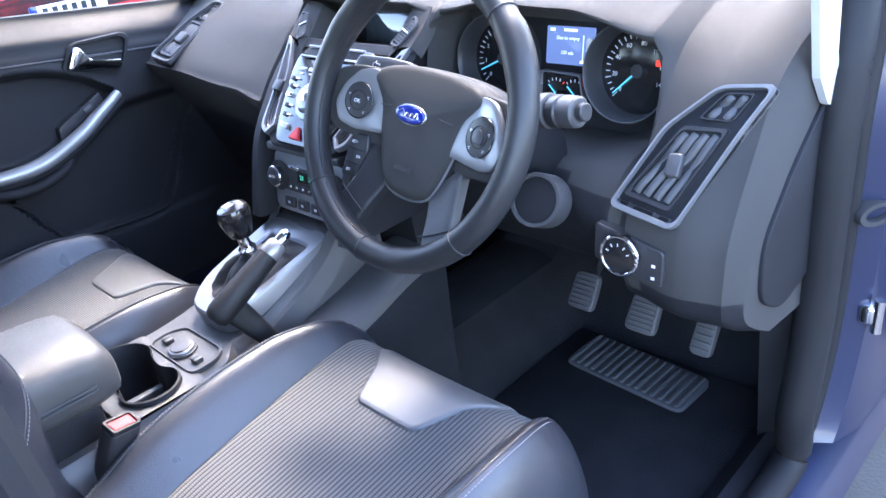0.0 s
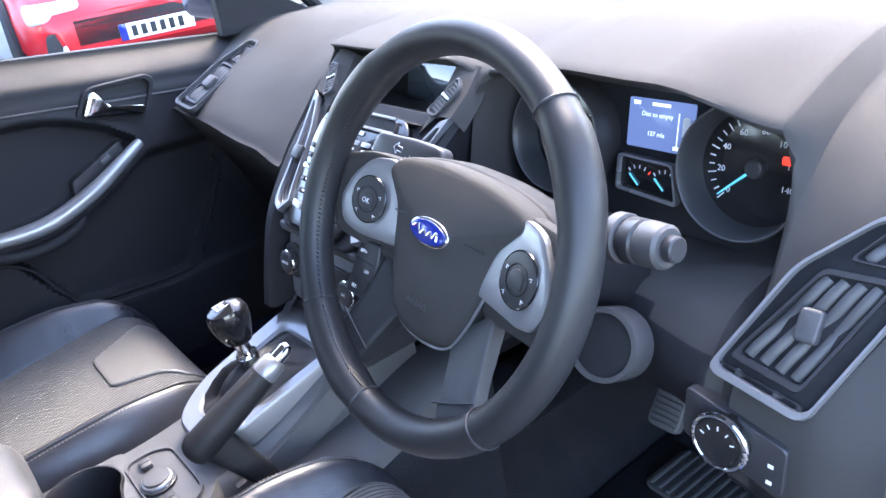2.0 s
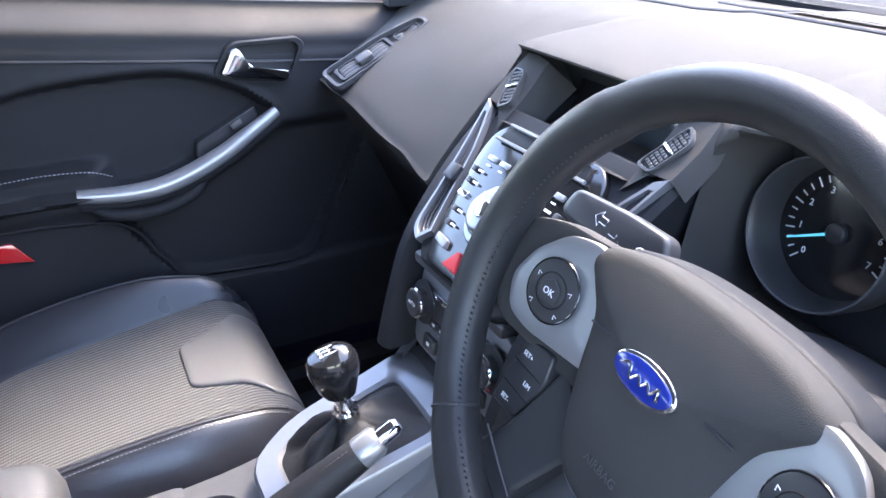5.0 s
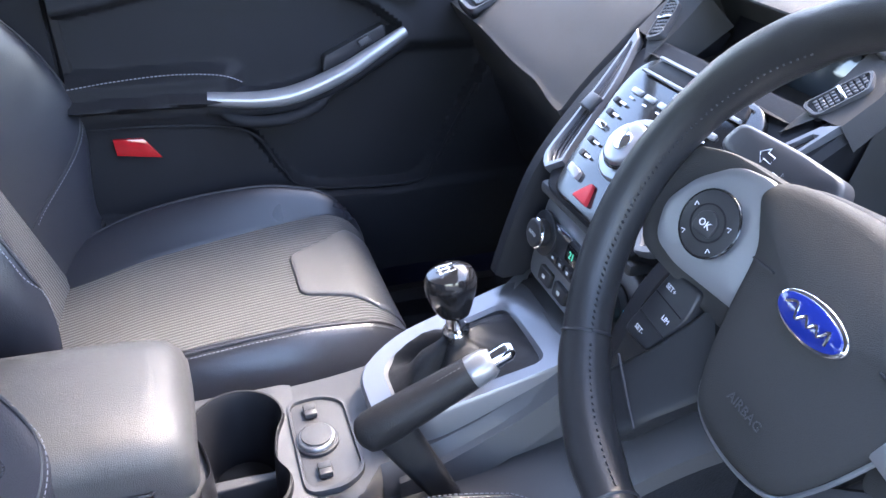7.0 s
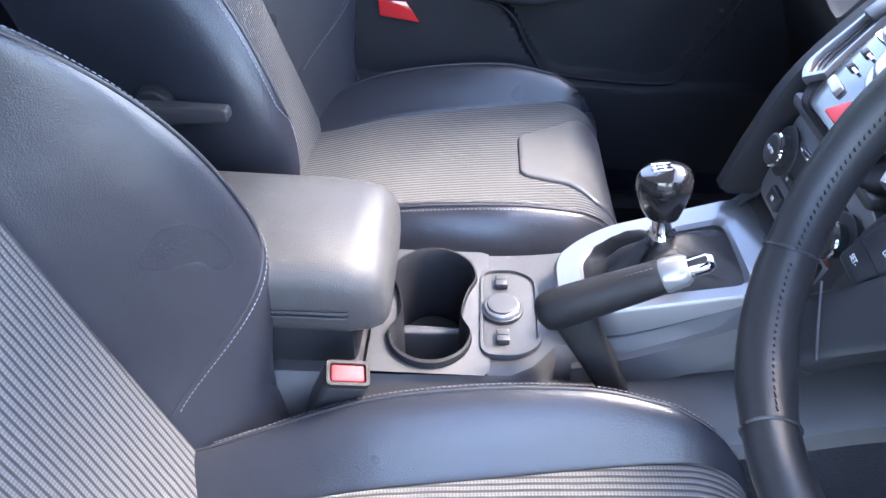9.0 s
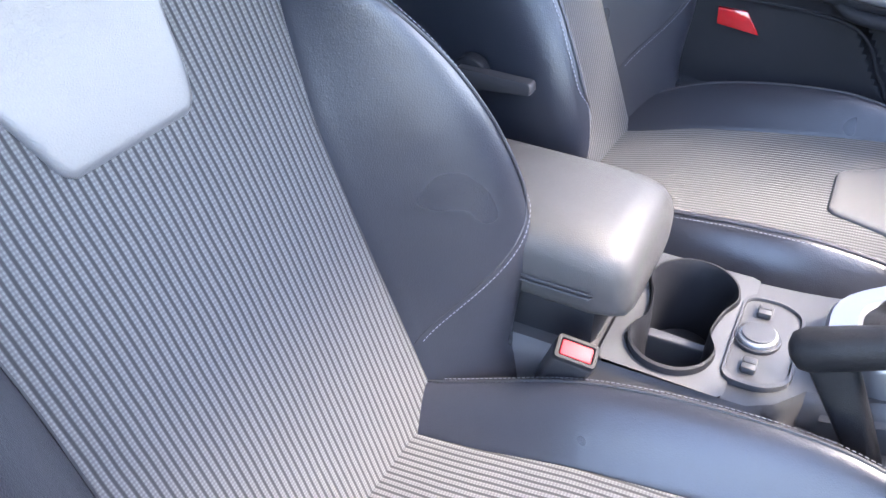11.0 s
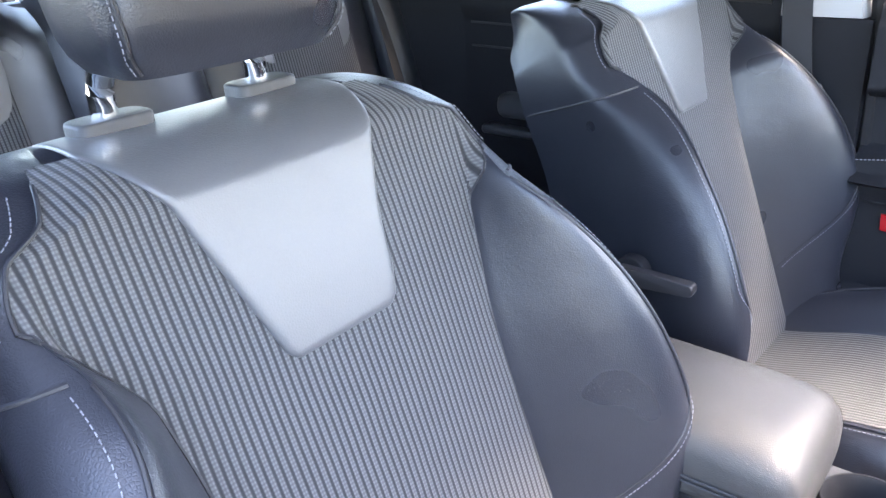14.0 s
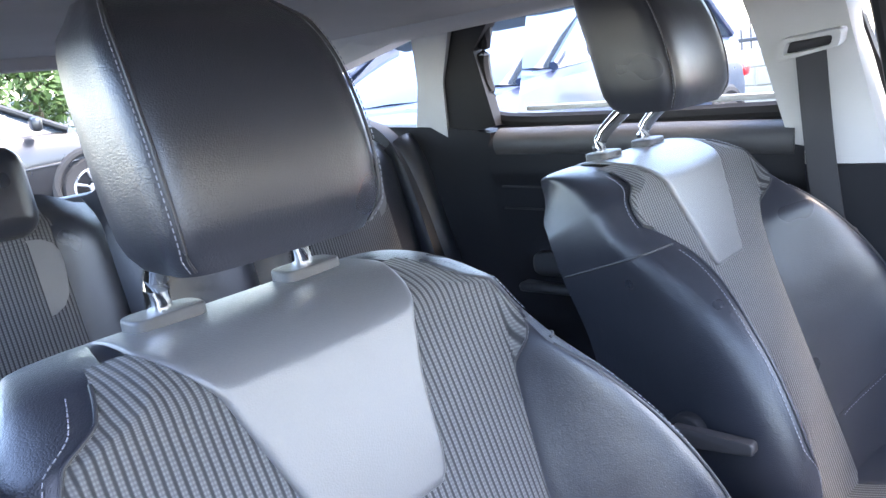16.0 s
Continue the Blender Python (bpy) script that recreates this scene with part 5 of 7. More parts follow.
    for i, (x, y) in enumerate(((-0.006, 0.0095), (-0.006, -0.0095), (0, 0.0095), (0, -0.0095), (0.006, 0.0095), (0.006, -0.0095))):
        text_part(str(i + 1), 0.0062, Km @ Matrix.Translation((x, y, -0.0004)), M_WHITE, kb, "numeral", extrude=0.0007)
    part("bright_line", tube([lev(0.8205) + Vector((0.0192 * math.cos(t_), 0.0220 * math.sin(t_) + 0.003, 0.0015 * math.sin(t_))) for t_ in lin(0, 2 * math.pi, 33)[:-1]], 0.0008, n=6, closed=True), M_CHROME, kb)
    # parking brake
    hb = thing("parking_brake", "leather-wrapped parking brake lever with silver button end", "handbrake", (0.115, -0.13, 0.6))
    A, B = Vector((0.092, -0.188, 0.688)), Vector((0.103, -0.085, 0.750))
    d = (B - A)
    grip = part("grip", tube([A - d * 0.02, A + d * 0.02, A + d * 0.1, A + d * 0.4, A + d * 0.8, A + d * 0.98, B], lambda t: (0.010, 0.0165, 0.0195, 0.0185, 0.0165, 0.0155, 0.0150)[round(t * 6)], n=20, flat=1.12), M_GAITER, hb, "stitched black leather grip")
    n_ = d.normalized().cross(Vector((1, 0, 0))).normalized() * -1
    for off in (-0.0045, 0.0045):
        part("stitching", stitches([A + d * t + n_ * (0.0198 - 0.004 * t) * (-1 if n_.z < 0 else 1) + Vector((off, 0, 0.0006)) for t in lin(0.08, 0.96, 120)], 0.0045, 0.0007), M_PLASTIC2, grip)
    part("end_cap", tube([B, B + d * 0.02, B + d * 0.16, B + d * 0.20], lambda t: (0.0155, 0.0162, 0.0150, 0.012)[round(t * 3)], n=20), M_SILVER, hb, "silver end cap")
    part("release_button", tube([B + d * 0.18, B + d * 0.22, B + d * 0.34, B + d * 0.38], lambda t: (0.0095, 0.0095, 0.0090, 0.006)[round(t * 3)], n=18), M_CHROME, hb)
    q0 = A + d * 0.26 + Vector((0.002, 0, -0.008))
    rows = []
    for t in lin(0, 1, 9):
        p = q0.lerp(Vector((0.108, -0.098, 0.585)), t)
        w, l = 0.011, 0.024 - 0.010 * t
        rows.append([p + Vector((w * math.copysign(abs(math.cos(a)) ** 0.6, math.cos(a)), l * math.copysign(abs(math.sin(a)) ** 0.6, math.sin(a)), 0)) for a in lin(0, 2 * math.pi, 21)[:-1]])
    part("lever_arm", loft(rows), M_GAITER, hb, "black leather lever gaiter")
    # ledge on the driver's side of the tunnel
    ld = [[(CX + 0.060, y, z - 0.004), (CX + 0.080, y, z), (CX + 0.148, y, z - 0.004), (CX + 0.158, y, z - 0.012), (CX + 0.162, y, z - 0.03)] for y, z in [(y_, interp(y_, [(-0.19, 0.592), (-0.10, 0.600), (0.02, 0.625), (0.12, 0.655), (0.2, 0.665)])) for y_ in lin(-0.19, 0.2, 22)]]
    part("side_ledge", loft(ld, closed=False, caps=False), M_PLASTIC2, c, "pale grey grained ledge")
    part("tunnel_side", loft([[(r[4][0] - 0.002, r[4][1], r[4][2]), (r[4][0] - 0.006, r[4][1], 0.45), (r[4][0] + 0.004, r[4][1], 0.25)] for r in ld], closed=False, caps=False), M_CARPET, c, "black carpeted tunnel flank")
    part("tunnel_end", loft([[(CX + 0.06, -0.192, 0.60), (CX + 0.158, -0.192, 0.578), (CX + 0.166, -0.192, 0.25), (CX + 0.06, -0.192, 0.25)], [(CX + 0.06, -0.188, 0.60), (CX + 0.158, -0.188, 0.578), (CX + 0.166, -0.188, 0.25), (CX + 0.06, -0.188, 0.25)]]), M_PLASTIC, c)
    # armrest box
    ar = thing("armrest", "padded grey leather armrest lid over the tunnel bin", "armrest", (0.02, -0.52, 0.62))
    rows = []
    for y, k, zz in ((-0.336, 0.30, -0.010), (-0.337, 0.55, -0.008), (-0.342, 0.75, -0.005), (-0.354, 0.90, -0.001), (-0.375, 0.98, 0.0), (-0.41, 1.0, 0.002), (-0.60, 1.0, 0.006), (-0.72, 0.98, 0.008), (-0.735, 0.9, 0.008)):
        ring = []
        for t in lin(0, 2 * math.pi, 37)[:-1]:
            cx_, sz_ = math.cos(t), math.sin(t)
            ring.append((CX + 0.010 + 0.088 * (0.55 + 0.45 * k) * math.copysign(abs(cx_) ** 0.55, cx_), y, 0.705 + zz + 0.050 * k * math.copysign(abs(sz_) ** (0.62 if sz_ > 0 else 0.45), sz_)))
        rows.append(ring)
    rows[0] = [(CX + 0.010 + (p[0] - CX - 0.010) * 0.9, p[1], 0.702 + (p[2] - 0.702) * 0.75) for p in rows[0]]
    pad = part("lid_pad", loft(rows), M_ARM, ar, "grey leather padded lid")
    for dz in (0.0, -0.006):
        sp = [(CX + 0.010 + 0.0895, y, 0.700 + dz) for y in lin(-0.70, -0.375, 20)] + [(CX + 0.010 + 0.085 * math.cos(a), -0.375 + 0.0345 * math.sin(a), 0.700 + dz) for a in lin(0.1, math.pi - 0.1, 20)] + [(CX + 0.010 - 0.0895, y, 0.700 + dz) for y in lin(-0.375, -0.70, 20)]
        part("lid_seam", tube(sp, 0.0014, n=5), M_PIPING, pad)
    part("bin", box(CX + 0.006, -0.55, 0.625, 0.15, 0.36, 0.085, 0.012), M_PLASTIC, ar, "dark plastic bin")
    # belt buckle on the driver's side
    bk = thing("belt_buckle", "black seat belt buckle with red release button", "seat belt buckle", (0.16, -0.39, 0.6))
    Bm = basis((0.146, -0.376, 0.640), (-0.22, 0.92, -0.25), (0.30, 0.25, 0.92))
    part("body", box(0, -0.035, 0, 0.044, 0.10, 0.028, 0.006, 3, m=Bm), M_BUTTON, bk)
    part("rim", ring_plate(rounded([(-0.021, -0.013), (0.021, -0.013), (0.021, 0.013), (-0.021, 0.013)], 0.005), rounded([(-0.017, -0.009), (0.017, -0.009), (0.017, 0.009), (-0.017, 0.009)], 0.003), Bm @ Matrix.Translation((0, 0.015, 0)) @ pose(0, 0, 0, -90, 0, 0), 0.004, 0.001, 0.004), M_SEAL, bk)
    part("release_button", box(0, 0.0155, 0, 0.032, 0.006, 0.017, 0.0025, 2, m=Bm), M_RED, bk, "red release button")
    part("strap", box(0, -0.11, 0, 0.03, 0.07, 0.012, 0.003, m=Bm), M_WEBBING, bk)


build_console()


# ---- car shell ----
def sill_z(y):
    return interp(y, [(-1.9, 1.15), (-1.2, 1.135), (-0.6, 1.112), (-0.1, 1.062), (0.06, 1.044), (0.28, 1.024), (0.6, 1.0)])


def build_floor():
    xs, ys = lin(-0.71, 0.71, 41), lin(-2.05, 0.80, 70)

    def fz(x, y):
        z = 0.255
        if y > 0.60:
            z += (y - 0.60) * 1.3
        t = max(0.0, 1 - abs(x - 0.02) / 0.17)
        z += 0.18 * smooth01(0, 0.6, t)
        return Vector((x, y, z + 0.003 * noise.noise(Vector((x * 9, y * 9, 0)))))

    tagged(part("floor_carpet", sheet(fz, xs, ys), M_CARPET), "black felt carpet over the car floor", "carpet", kind="structure")
    # heel pad of the driver's mat
    h = thing("floor_mat", "black driver's floor mat with ribbed rubber heel pad", "floor mat", (0.39, 0.35, 0.27))
    part("mat", box(0.40, 0.25, 0.265, 0.44, 0.68, 0.012, 0.005, 2), M_CARPET, h)
    H = basis((0.364, 0.507, 0.270), (1, -0.06, 0.0), (0.06, 1, 0.03))
    part("heel_pad", plate(rounded([(-0.135, -0.055), (0.135, -0.055), (0.135, 0.060), (-0.135, 0.060)], 0.02), H, 0.010, 0.003), M_MATPAD, h, "grey ribbed rubber pad")
    for i in range(15):
        part("pad_rib", box(-0.122 + 0.0174 * i, 0.002, 0.012, 0.0085, 0.104, 0.007, 0.003, m=H), M_MATPAD, h)
    for k, (x, z, w, hh) in enumerate(((0.280, 0.458, 0.058, 0.074), (0.409, 0.450, 0.062, 0.072), (0.531, 0.462, 0.040, 0.098))):
        nm, lab = (("clutch_pedal", "ribbed rubber clutch pedal"), ("brake_pedal", "ribbed rubber brake pedal"), ("accelerator_pedal", "slim ribbed accelerator pedal"))[k]
        p = thing(nm, lab + " hanging in the footwell", "pedal", (x, 0.42, z))
        Q = basis((x, 0.470, z), (1, 0, 0), (0, 0.55, 0.83))
        pd = part("pad", plate(rounded([(-w / 2, -hh / 2), (w / 2, -hh / 2), (w / 2 * 0.9, hh / 2), (-w / 2 * 0.9, hh / 2)], 0.014), Q, 0.014, 0.004), M_MATPAD, p)
        for i in range(7):
            part("rib", box(0, -hh * 0.38 + hh * 0.76 * i / 6, 0.015, w * 0.78, 0.0045, 0.005, 0.0015, m=Q), M_MATPAD, pd)
        part("arm", tube(catmull([Q @ Vector((0, 0, 0)), Q @ Vector((0, 0.05, -0.02)), (x, 0.56, z + 0.16), (x, 0.62, z + 0.28)], 5), 0.009, n=8), M_PLASTIC, p)


build_floor()


def wall_part(name, pts, thick, axis_dir, material, label, cat="car body"):
    """A slab over a list of 3D corner points, thickened along axis_dir."""
    a = [Vector(p) for p in pts]
    d = Vector(axis_dir).normalized() * thick
    return tagged(part(name, loft([a, [p + d for p in a]]), material, smooth=False), label, cat, kind="structure")


def build_shell():
    # bulkhead, tail and flanks below the windows
    tagged(part("bulkhead", box(0, 0.84, 0.66, 1.46, 0.05, 0.76, 0.0), M_CARPET), "felt-covered front bulkhead", "car body", kind="structure")
    tagged(part("tail_wall", box(0, -2.17, 0.70, 1.42, 0.06, 0.72, 0.0), M_PLASTIC), "dark tailgate trim", "car body", kind="structure")
    # roof and headliner
    def roof(x, y, dz=0.0):
        return Vector((x, y, 1.415 - 0.10 * (x / 0.62) ** 2 * 0.35 - 0.02 * max(0, (y + 0.3) / 0.25) + dz))
    ys = lin(-1.98, -0.06, 34)
    tagged(part("headliner", sheet(lambda x, y: roof(x, y), lin(-0.60, 0.60, 25), ys), M_HEADLINER), "pale grey cloth headliner", "headliner", kind="structure")
    tagged(part("roof_panel", sheet(lambda x, y: roof(x, y, 0.045), lin(-0.64, 0.64, 25), lin(-2.0, -0.04, 30)), M_PAINT), "dark blue roof panel", "roof", kind="structure")
    for sg in (-1, 1):
        rail = catmull([(sg * 0.60, -2.02, 1.385), (sg * 0.605, -1.5, 1.395), (sg * 0.61, -0.8, 1.405), (sg * 0.61, -0.3, 1.395), (sg * 0.62, 0.05, 1.34), (sg * 0.66, 0.45, 1.19), (sg * 0.70, 0.80, 1.05), (sg * 0.705, 0.95, 1.01)], 8)
        tagged(part("roof_rail", tube(rail, lambda t: 0.034 if t < 0.5 else 0.030, n=14, flat=1.25), M_TRIMPALE), "pale trim along the roof edge and windscreen pillar", "pillar trim", kind="structure")
        tagged(part("roof_rail_outer", tube([p + Vector((sg * 0.045, 0, 0.012)) for p in rail], 0.030, n=12, flat=1.2), M_PAINT), "dark blue painted roof rail", "car body", kind="structure")
    # windscreen
    ws = sheet(lambda u, v: Vector((u * (0.58 + 0.12 * v), -0.04 + 0.98 * v - 0.05 * u * u, 1.425 - 0.395 * v - 0.02 * v * (1 - v))), lin(-1, 1, 13), lin(0, 1, 9))
    g = tagged(part("windscreen", ws, M_GLASS), "clear laminated windscreen", "windscreen", kind="structure")
    g.visible_shadow = False
    tagged(part("scuttle", box(0, 1.08, 0.95, 1.45, 0.30, 0.10, 0.02), M_PLASTIC), "black scuttle panel under the windscreen", "car body", kind="structure")
    bn = sheet(lambda u, v: Vector((u * 0.80, 1.15 + 0.85 * v, 1.0 + 0.03 * (1 - u * u) - 0.14 * v * v - 0.05 * u * u)), lin(-1, 1, 15), lin(0, 1, 9))
    tagged(part("bonnet", bn, M_PAINT), "dark blue bonnet", "car body", kind="structure")
    tagged(part("nose", box(0, 1.55, 0.55, 1.6, 0.95, 0.7, 0.08, 3), M_PAINT), "dark blue front wings", "car body", kind="structure")
    # rear window, shelf
    rw = sheet(lambda u, v: Vector((u * (0.52 + 0.08 * v), -2.0 - 0.15 * v, 1.405 - 0.32 * v)), lin(-1, 1, 9), lin(0, 1, 6))
    g = tagged(part("rear_window", rw, M_GLASS), "clear rear window glass", "window", kind="structure")
    g.visible_shadow = False
    for z, yy, w in ((1.412, -2.01, 0.05), (1.055, -2.14, 0.085)):
        tagged(part("rear_window_trim", box(0, yy, z, 1.20, 0.04, w, 0.012, 2), M_TRIMPALE if z > 1.2 else M_PLASTIC2), "grey trim along the rear window edge", "trim", kind="structure")
    tagged(part("parcel_shelf", box(0, -1.88, 1.035, 1.16, 0.44, 0.025, 0.008), M_CARPET), "black felt parcel shelf", "parcel shelf")
    # passenger-side outer skin and driver-side rear skin
    for sg in (-1, 1):
        def skin(y, v, sg=sg):
            z = 0.22 + (sill_z(y) - 0.22) * v
            return Vector((sg * (0.86 - 0.07 * (2 * v - 1) ** 2 - 0.05 * v), y, z))
        y0, y1 = (-2.1, 0.95) if sg < 0 else (-2.1, -0.66)
        tagged(part("body_side", sheet(skin, lin(y0, y1, 20), lin(0, 1, 9)), M_PAINT), "dark blue outer body side", "car body", kind="structure")
        # rocker sill under the doors
        rk = [[(sg * 0.66, y, 0.24), (sg * 0.67, y, 0.29), (sg * 0.69, y, 0.305), (sg * 0.73, y, 0.295), (sg * 0.76, y, 0.27), (sg * 0.78, y, 0.22), (sg * 0.70, y, 0.18)] for y in lin(-2.0, 0.75, 12)]
        tagged(part("door_sill", loft(rk), M_PLASTIC if sg < 0 else M_PAINT), "painted sill under the door opening" if sg > 0 else "dark sill trim under the door", "door sill", kind="structure")
    tagged(part("sill_trim", loft([[(0.62, y, 0.22), (0.625, y, 0.285), (0.655, y, 0.315), (0.695, y, 0.312), (0.700, y, 0.29), (0.69, y, 0.22)] for y in lin(-0.55, 0.62, 16)]), M_PLASTIC), "dark plastic scuff trim on the door sill", "sill trim", kind="structure")


build_shell()


def window_pane(name, corners, label):
    bm = bmesh.new()
    bm.faces.new([bm.verts.new(p) for p in corners])
    g = tagged(part(name, bm, M_GLASS, smooth=False), label, "window", kind="structure")
    g.visible_shadow = False
    return g


def build_passenger_side():
    # front door
    d = thing("front_door", "closed passenger door with dark panel, silver pull and chrome handle", "car door", (-0.68, 0.0, 0.4))

    def scoop_top(y):
        return interp(y, [(-0.47, 0.93), (-0.30, 0.962), (-0.19, 0.968), (-0.09, 0.962), (0.0, 0.928), (0.057, 0.884), (0.08, 0.86)])

    def pull_z(y):
        return interp(y, [(-0.47, 0.792), (-0.269, 0.791), (-0.198, 0.785), (-0.133, 0.791), (-0.056, 0.819), (0.003, 0.850), (0.057, 0.878)])

    def panel_x(y, z):
        top = sill_z(y) - z
        x = -0.622 - 0.070 * smooth01(0.05, 0.0, top) - 0.008 * smooth01(0.075, 0.060, top)
        # scooped elbow area above the pull, lipped all round
        sc = smooth01(0.0, 0.016, scoop_top(y) - z) * smooth01(-0.004, 0.010, z - pull_z(y)) * (1 - smooth01(0.045, 0.062, y))
        x -= 0.024 * sc
        lip = math.exp(-((z - scoop_top(y) - 0.006) / 0.010) ** 2) * (1 - smooth01(0.05, 0.08, y))
        x += 0.006 * lip
        # padded elbow rest at the rear, and the swell that carries the pull
        x += 0.034 * smooth01(0.775, 0.792, z) * (1 - smooth01(0.818, 0.842, z)) * smooth01(0.205, 0.245, -y)
        x += 0.012 * math.exp(-((z - pull_z(y) + 0.022) / 0.018) ** 2) * (1 - smooth01(0.04, 0.08, y))
        # lower map pocket
        pk = smooth01(-0.012, 0.006, z - interp(y, [(-0.22, 0.735), (-0.163, 0.651), (-0.12, 0.612), (-0.02, 0.598), (0.079, 0.597), (0.118, 0.635), (0.194, 0.775), (0.24, 0.86)])) * (1 - smooth01(0.0, 0.03, z - pull_z(min(y, 0.05)) + 0.045)) * smooth01(-0.225, -0.205, y) * (1 - smooth01(0.20, 0.23, y))
        x -= 0.030 * pk
        if z < 0.60:
            x += 0.012 * smooth01(0.60, 0.585, z)
        return x

    us, vs = lin(-0.475, 0.46, 130), lin(0, 1, 130)
    part("inner_panel", sheet(lambda y, v: Vector((panel_x(y, 0.42 + (sill_z(y) - 0.42) * v), y, 0.42 + (sill_z(y) - 0.42) * v)), us, vs), M_PLASTIC, d, "dark moulded inner door panel")
    # crease lines
    part("upper_crease", tube([(panel_x(y, sill_z(y) - 0.083) + 0.001, y, sill_z(y) - 0.083) for y in lin(-0.46, 0.28, 30)], 0.0022, n=6), M_PIPING, d)
    pull = catmull([(-0.606, -0.272, 0.791), (-0.600, -0.198, 0.785), (-0.597, -0.133, 0.791), (-0.597, -0.056, 0.819), (-0.602, 0.003, 0.850), (-0.612, 0.058, 0.879)], 8)
    part("pull_handle", tube(pull, lambda t: 0.0085 + 0.0065 * math.sin(math.pi * min(1, 0.12 + t * 0.85)), n=16, flat=1.0), M_SILVER, d, "satin silver pull handle")
    part("pull_backing", tube([p + Vector((-0.012, 0, -0.016)) for p in pull], 0.015, n=12), M_PLASTIC, d)
    cup = catmull([(-0.618, -0.255, 0.768), (-0.604, -0.225, 0.752), (-0.600, -0.16, 0.748), (-0.603, -0.10, 0.765), (-0.616, -0.075, 0.79)], 7)
    part("pull_cup", tube(cup, 0.011, n=10), M_PLASTIC, d)
    # window switch
    sw = basis((-0.628, -0.020, 0.858), (-0.02, 0.90, 0.44), (0, -0.44, 0.90))
    part("switch_plinth", plate(rounded([(-0.075, -0.014), (0.05, -0.012), (0.055, 0.008), (-0.060, 0.010)], 0.006), sw @ Matrix.Translation((0, 0, -0.02)), 0.022, 0.004), M_BUTTON, d)
    part("window_switch", box(0.012, 0, 0.004, 0.022, 0.013, 0.008, 0.003, m=sw), M_PLASTIC2, d)
    # stitched edge of the elbow pad
    pts = catmull([(-0.592, -0.47, 0.826), (-0.592, -0.40, 0.834), (-0.592, -0.32, 0.838), (-0.594, -0.25, 0.832), (-0.606, -0.215, 0.815)], 12)
    part("stitching", stitches(pts, 0.006, 0.0009), M_STITCH, d)
    # release handle in its recess
    R = basis((-0.624, 0.038, 0.957), (0, 1, -0.14), (0, 0, 1))
    ro = rounded([(-0.070, -0.014), (-0.055, -0.026), (0.046, -0.028), (0.058, -0.018), (0.074, 0.036), (0.062, 0.046), (-0.034, 0.034), (-0.050, 0.026)], 0.010)
    part("handle_bezel", ring_plate([p * 1.05 for p in ro], [Vector(p) * 0.90 for p in ro], R, 0.009, 0.003, 0.01), M_PLASTIC, d)
    part("handle_recess", plate([Vector(p) * 0.91 for p in ro], R @ Matrix.Translation((0, 0, -0.002)), 0.003, 0.0005), M_SEAL, d)
    part("release_blade", plate(rounded([(-0.062, -0.016), (-0.044, -0.020), (0.050, -0.022), (0.052, -0.006), (-0.008, -0.002), (-0.022, 0.010), (-0.036, 0.028), (-0.046, 0.024)], 0.005), R, 0.016, 0.004, dome=0.002), M_CHROME, d, "bright chrome release handle")
    # lower pocket line and red reflector
    part("pocket_line", tube(catmull([(-0.620, -0.46, 0.752), (-0.620, -0.23, 0.732), (-0.622, -0.163, 0.651), (-0.624, -0.12, 0.608), (-0.622, 0.079, 0.595), (-0.622, 0.118, 0.632), (-0.622, 0.194, 0.775)], 8), 0.003, n=6), M_PLASTIC, d)
    RR = basis((-0.622, -0.390, 0.715), (0, 1, 0), (0, 0, 1))
    part("reflector", plate([Vector(p) for p in ((-0.032, -0.010), (0.036, -0.020), (0.012, 0.015), (-0.034, 0.017))], RR, 0.006, 0.001), M_REDLENS, d, "red door reflector")
    part("outer_ledge", box(-0.712, -0.02, 0, 0.02, 0.94, 0.012, 0.004, m=Matrix.Translation((0, 0, 1.048)) @ pose(0, 0, 0, -5.6, 0, 0)), M_SEAL, d)
    part("sail_panel", loft([[(-0.675, 0.30, 1.02), (-0.675, 0.55, 1.01), (-0.665, 0.30, 1.16)], [(-0.70, 0.30, 1.02), (-0.70, 0.55, 1.01), (-0.69, 0.30, 1.16)]]), M_PLASTIC, d)
    # window surround
    fr = catmull([(-0.690, -0.50, sill_z(-0.5)), (-0.625, -0.54, 1.385), (-0.625, -0.20, 1.385), (-0.64, 0.05, 1.32), (-0.675, 0.42, 1.13), (-0.69, 0.55, 1.02)], 7)
    part("window_frame", tube(fr, 0.014, n=8), M_SEAL, d)
    window_pane("window_1", [(-0.705, -0.50, sill_z(-0.5) - 0.01), (-0.705, 0.52, sill_z(0.5) - 0.01), (-0.68, 0.42, 1.12), (-0.645, 0.05, 1.31), (-0.63, -0.20, 1.38), (-0.63, -0.54, 1.38)], "clear passenger window glass")
    # exterior mirror
    mr = thing("door_mirror", "dark blue passenger door mirror", "wing mirror", (-0.86, 0.46, 1.06))
    MM = basis((-0.87, 0.43, 1.085), (-1, -0.15, 0), (0, 0.05, 1))
    mo = rounded([(-0.10, -0.055), (0.10, -0.06), (0.115, 0.03), (0.07, 0.06), (-0.09, 0.055)], 0.03)
    part("housing", plate([p * 1.1 for p in mo], MM @ pose(0, 0, 0, 0, 180, 0), 0.07, 0.03, dome=0.025), M_PAINT, mr)
    part("mirror_glass", plate([p * 0.95 for p in mo], MM, 0.006, 0.002), M_CHROME, mr, "mirror glass")
    part("foot", box(-0.75, 0.46, 1.04, 0.14, 0.05, 0.03, 0.01), M_PLASTIC, mr)

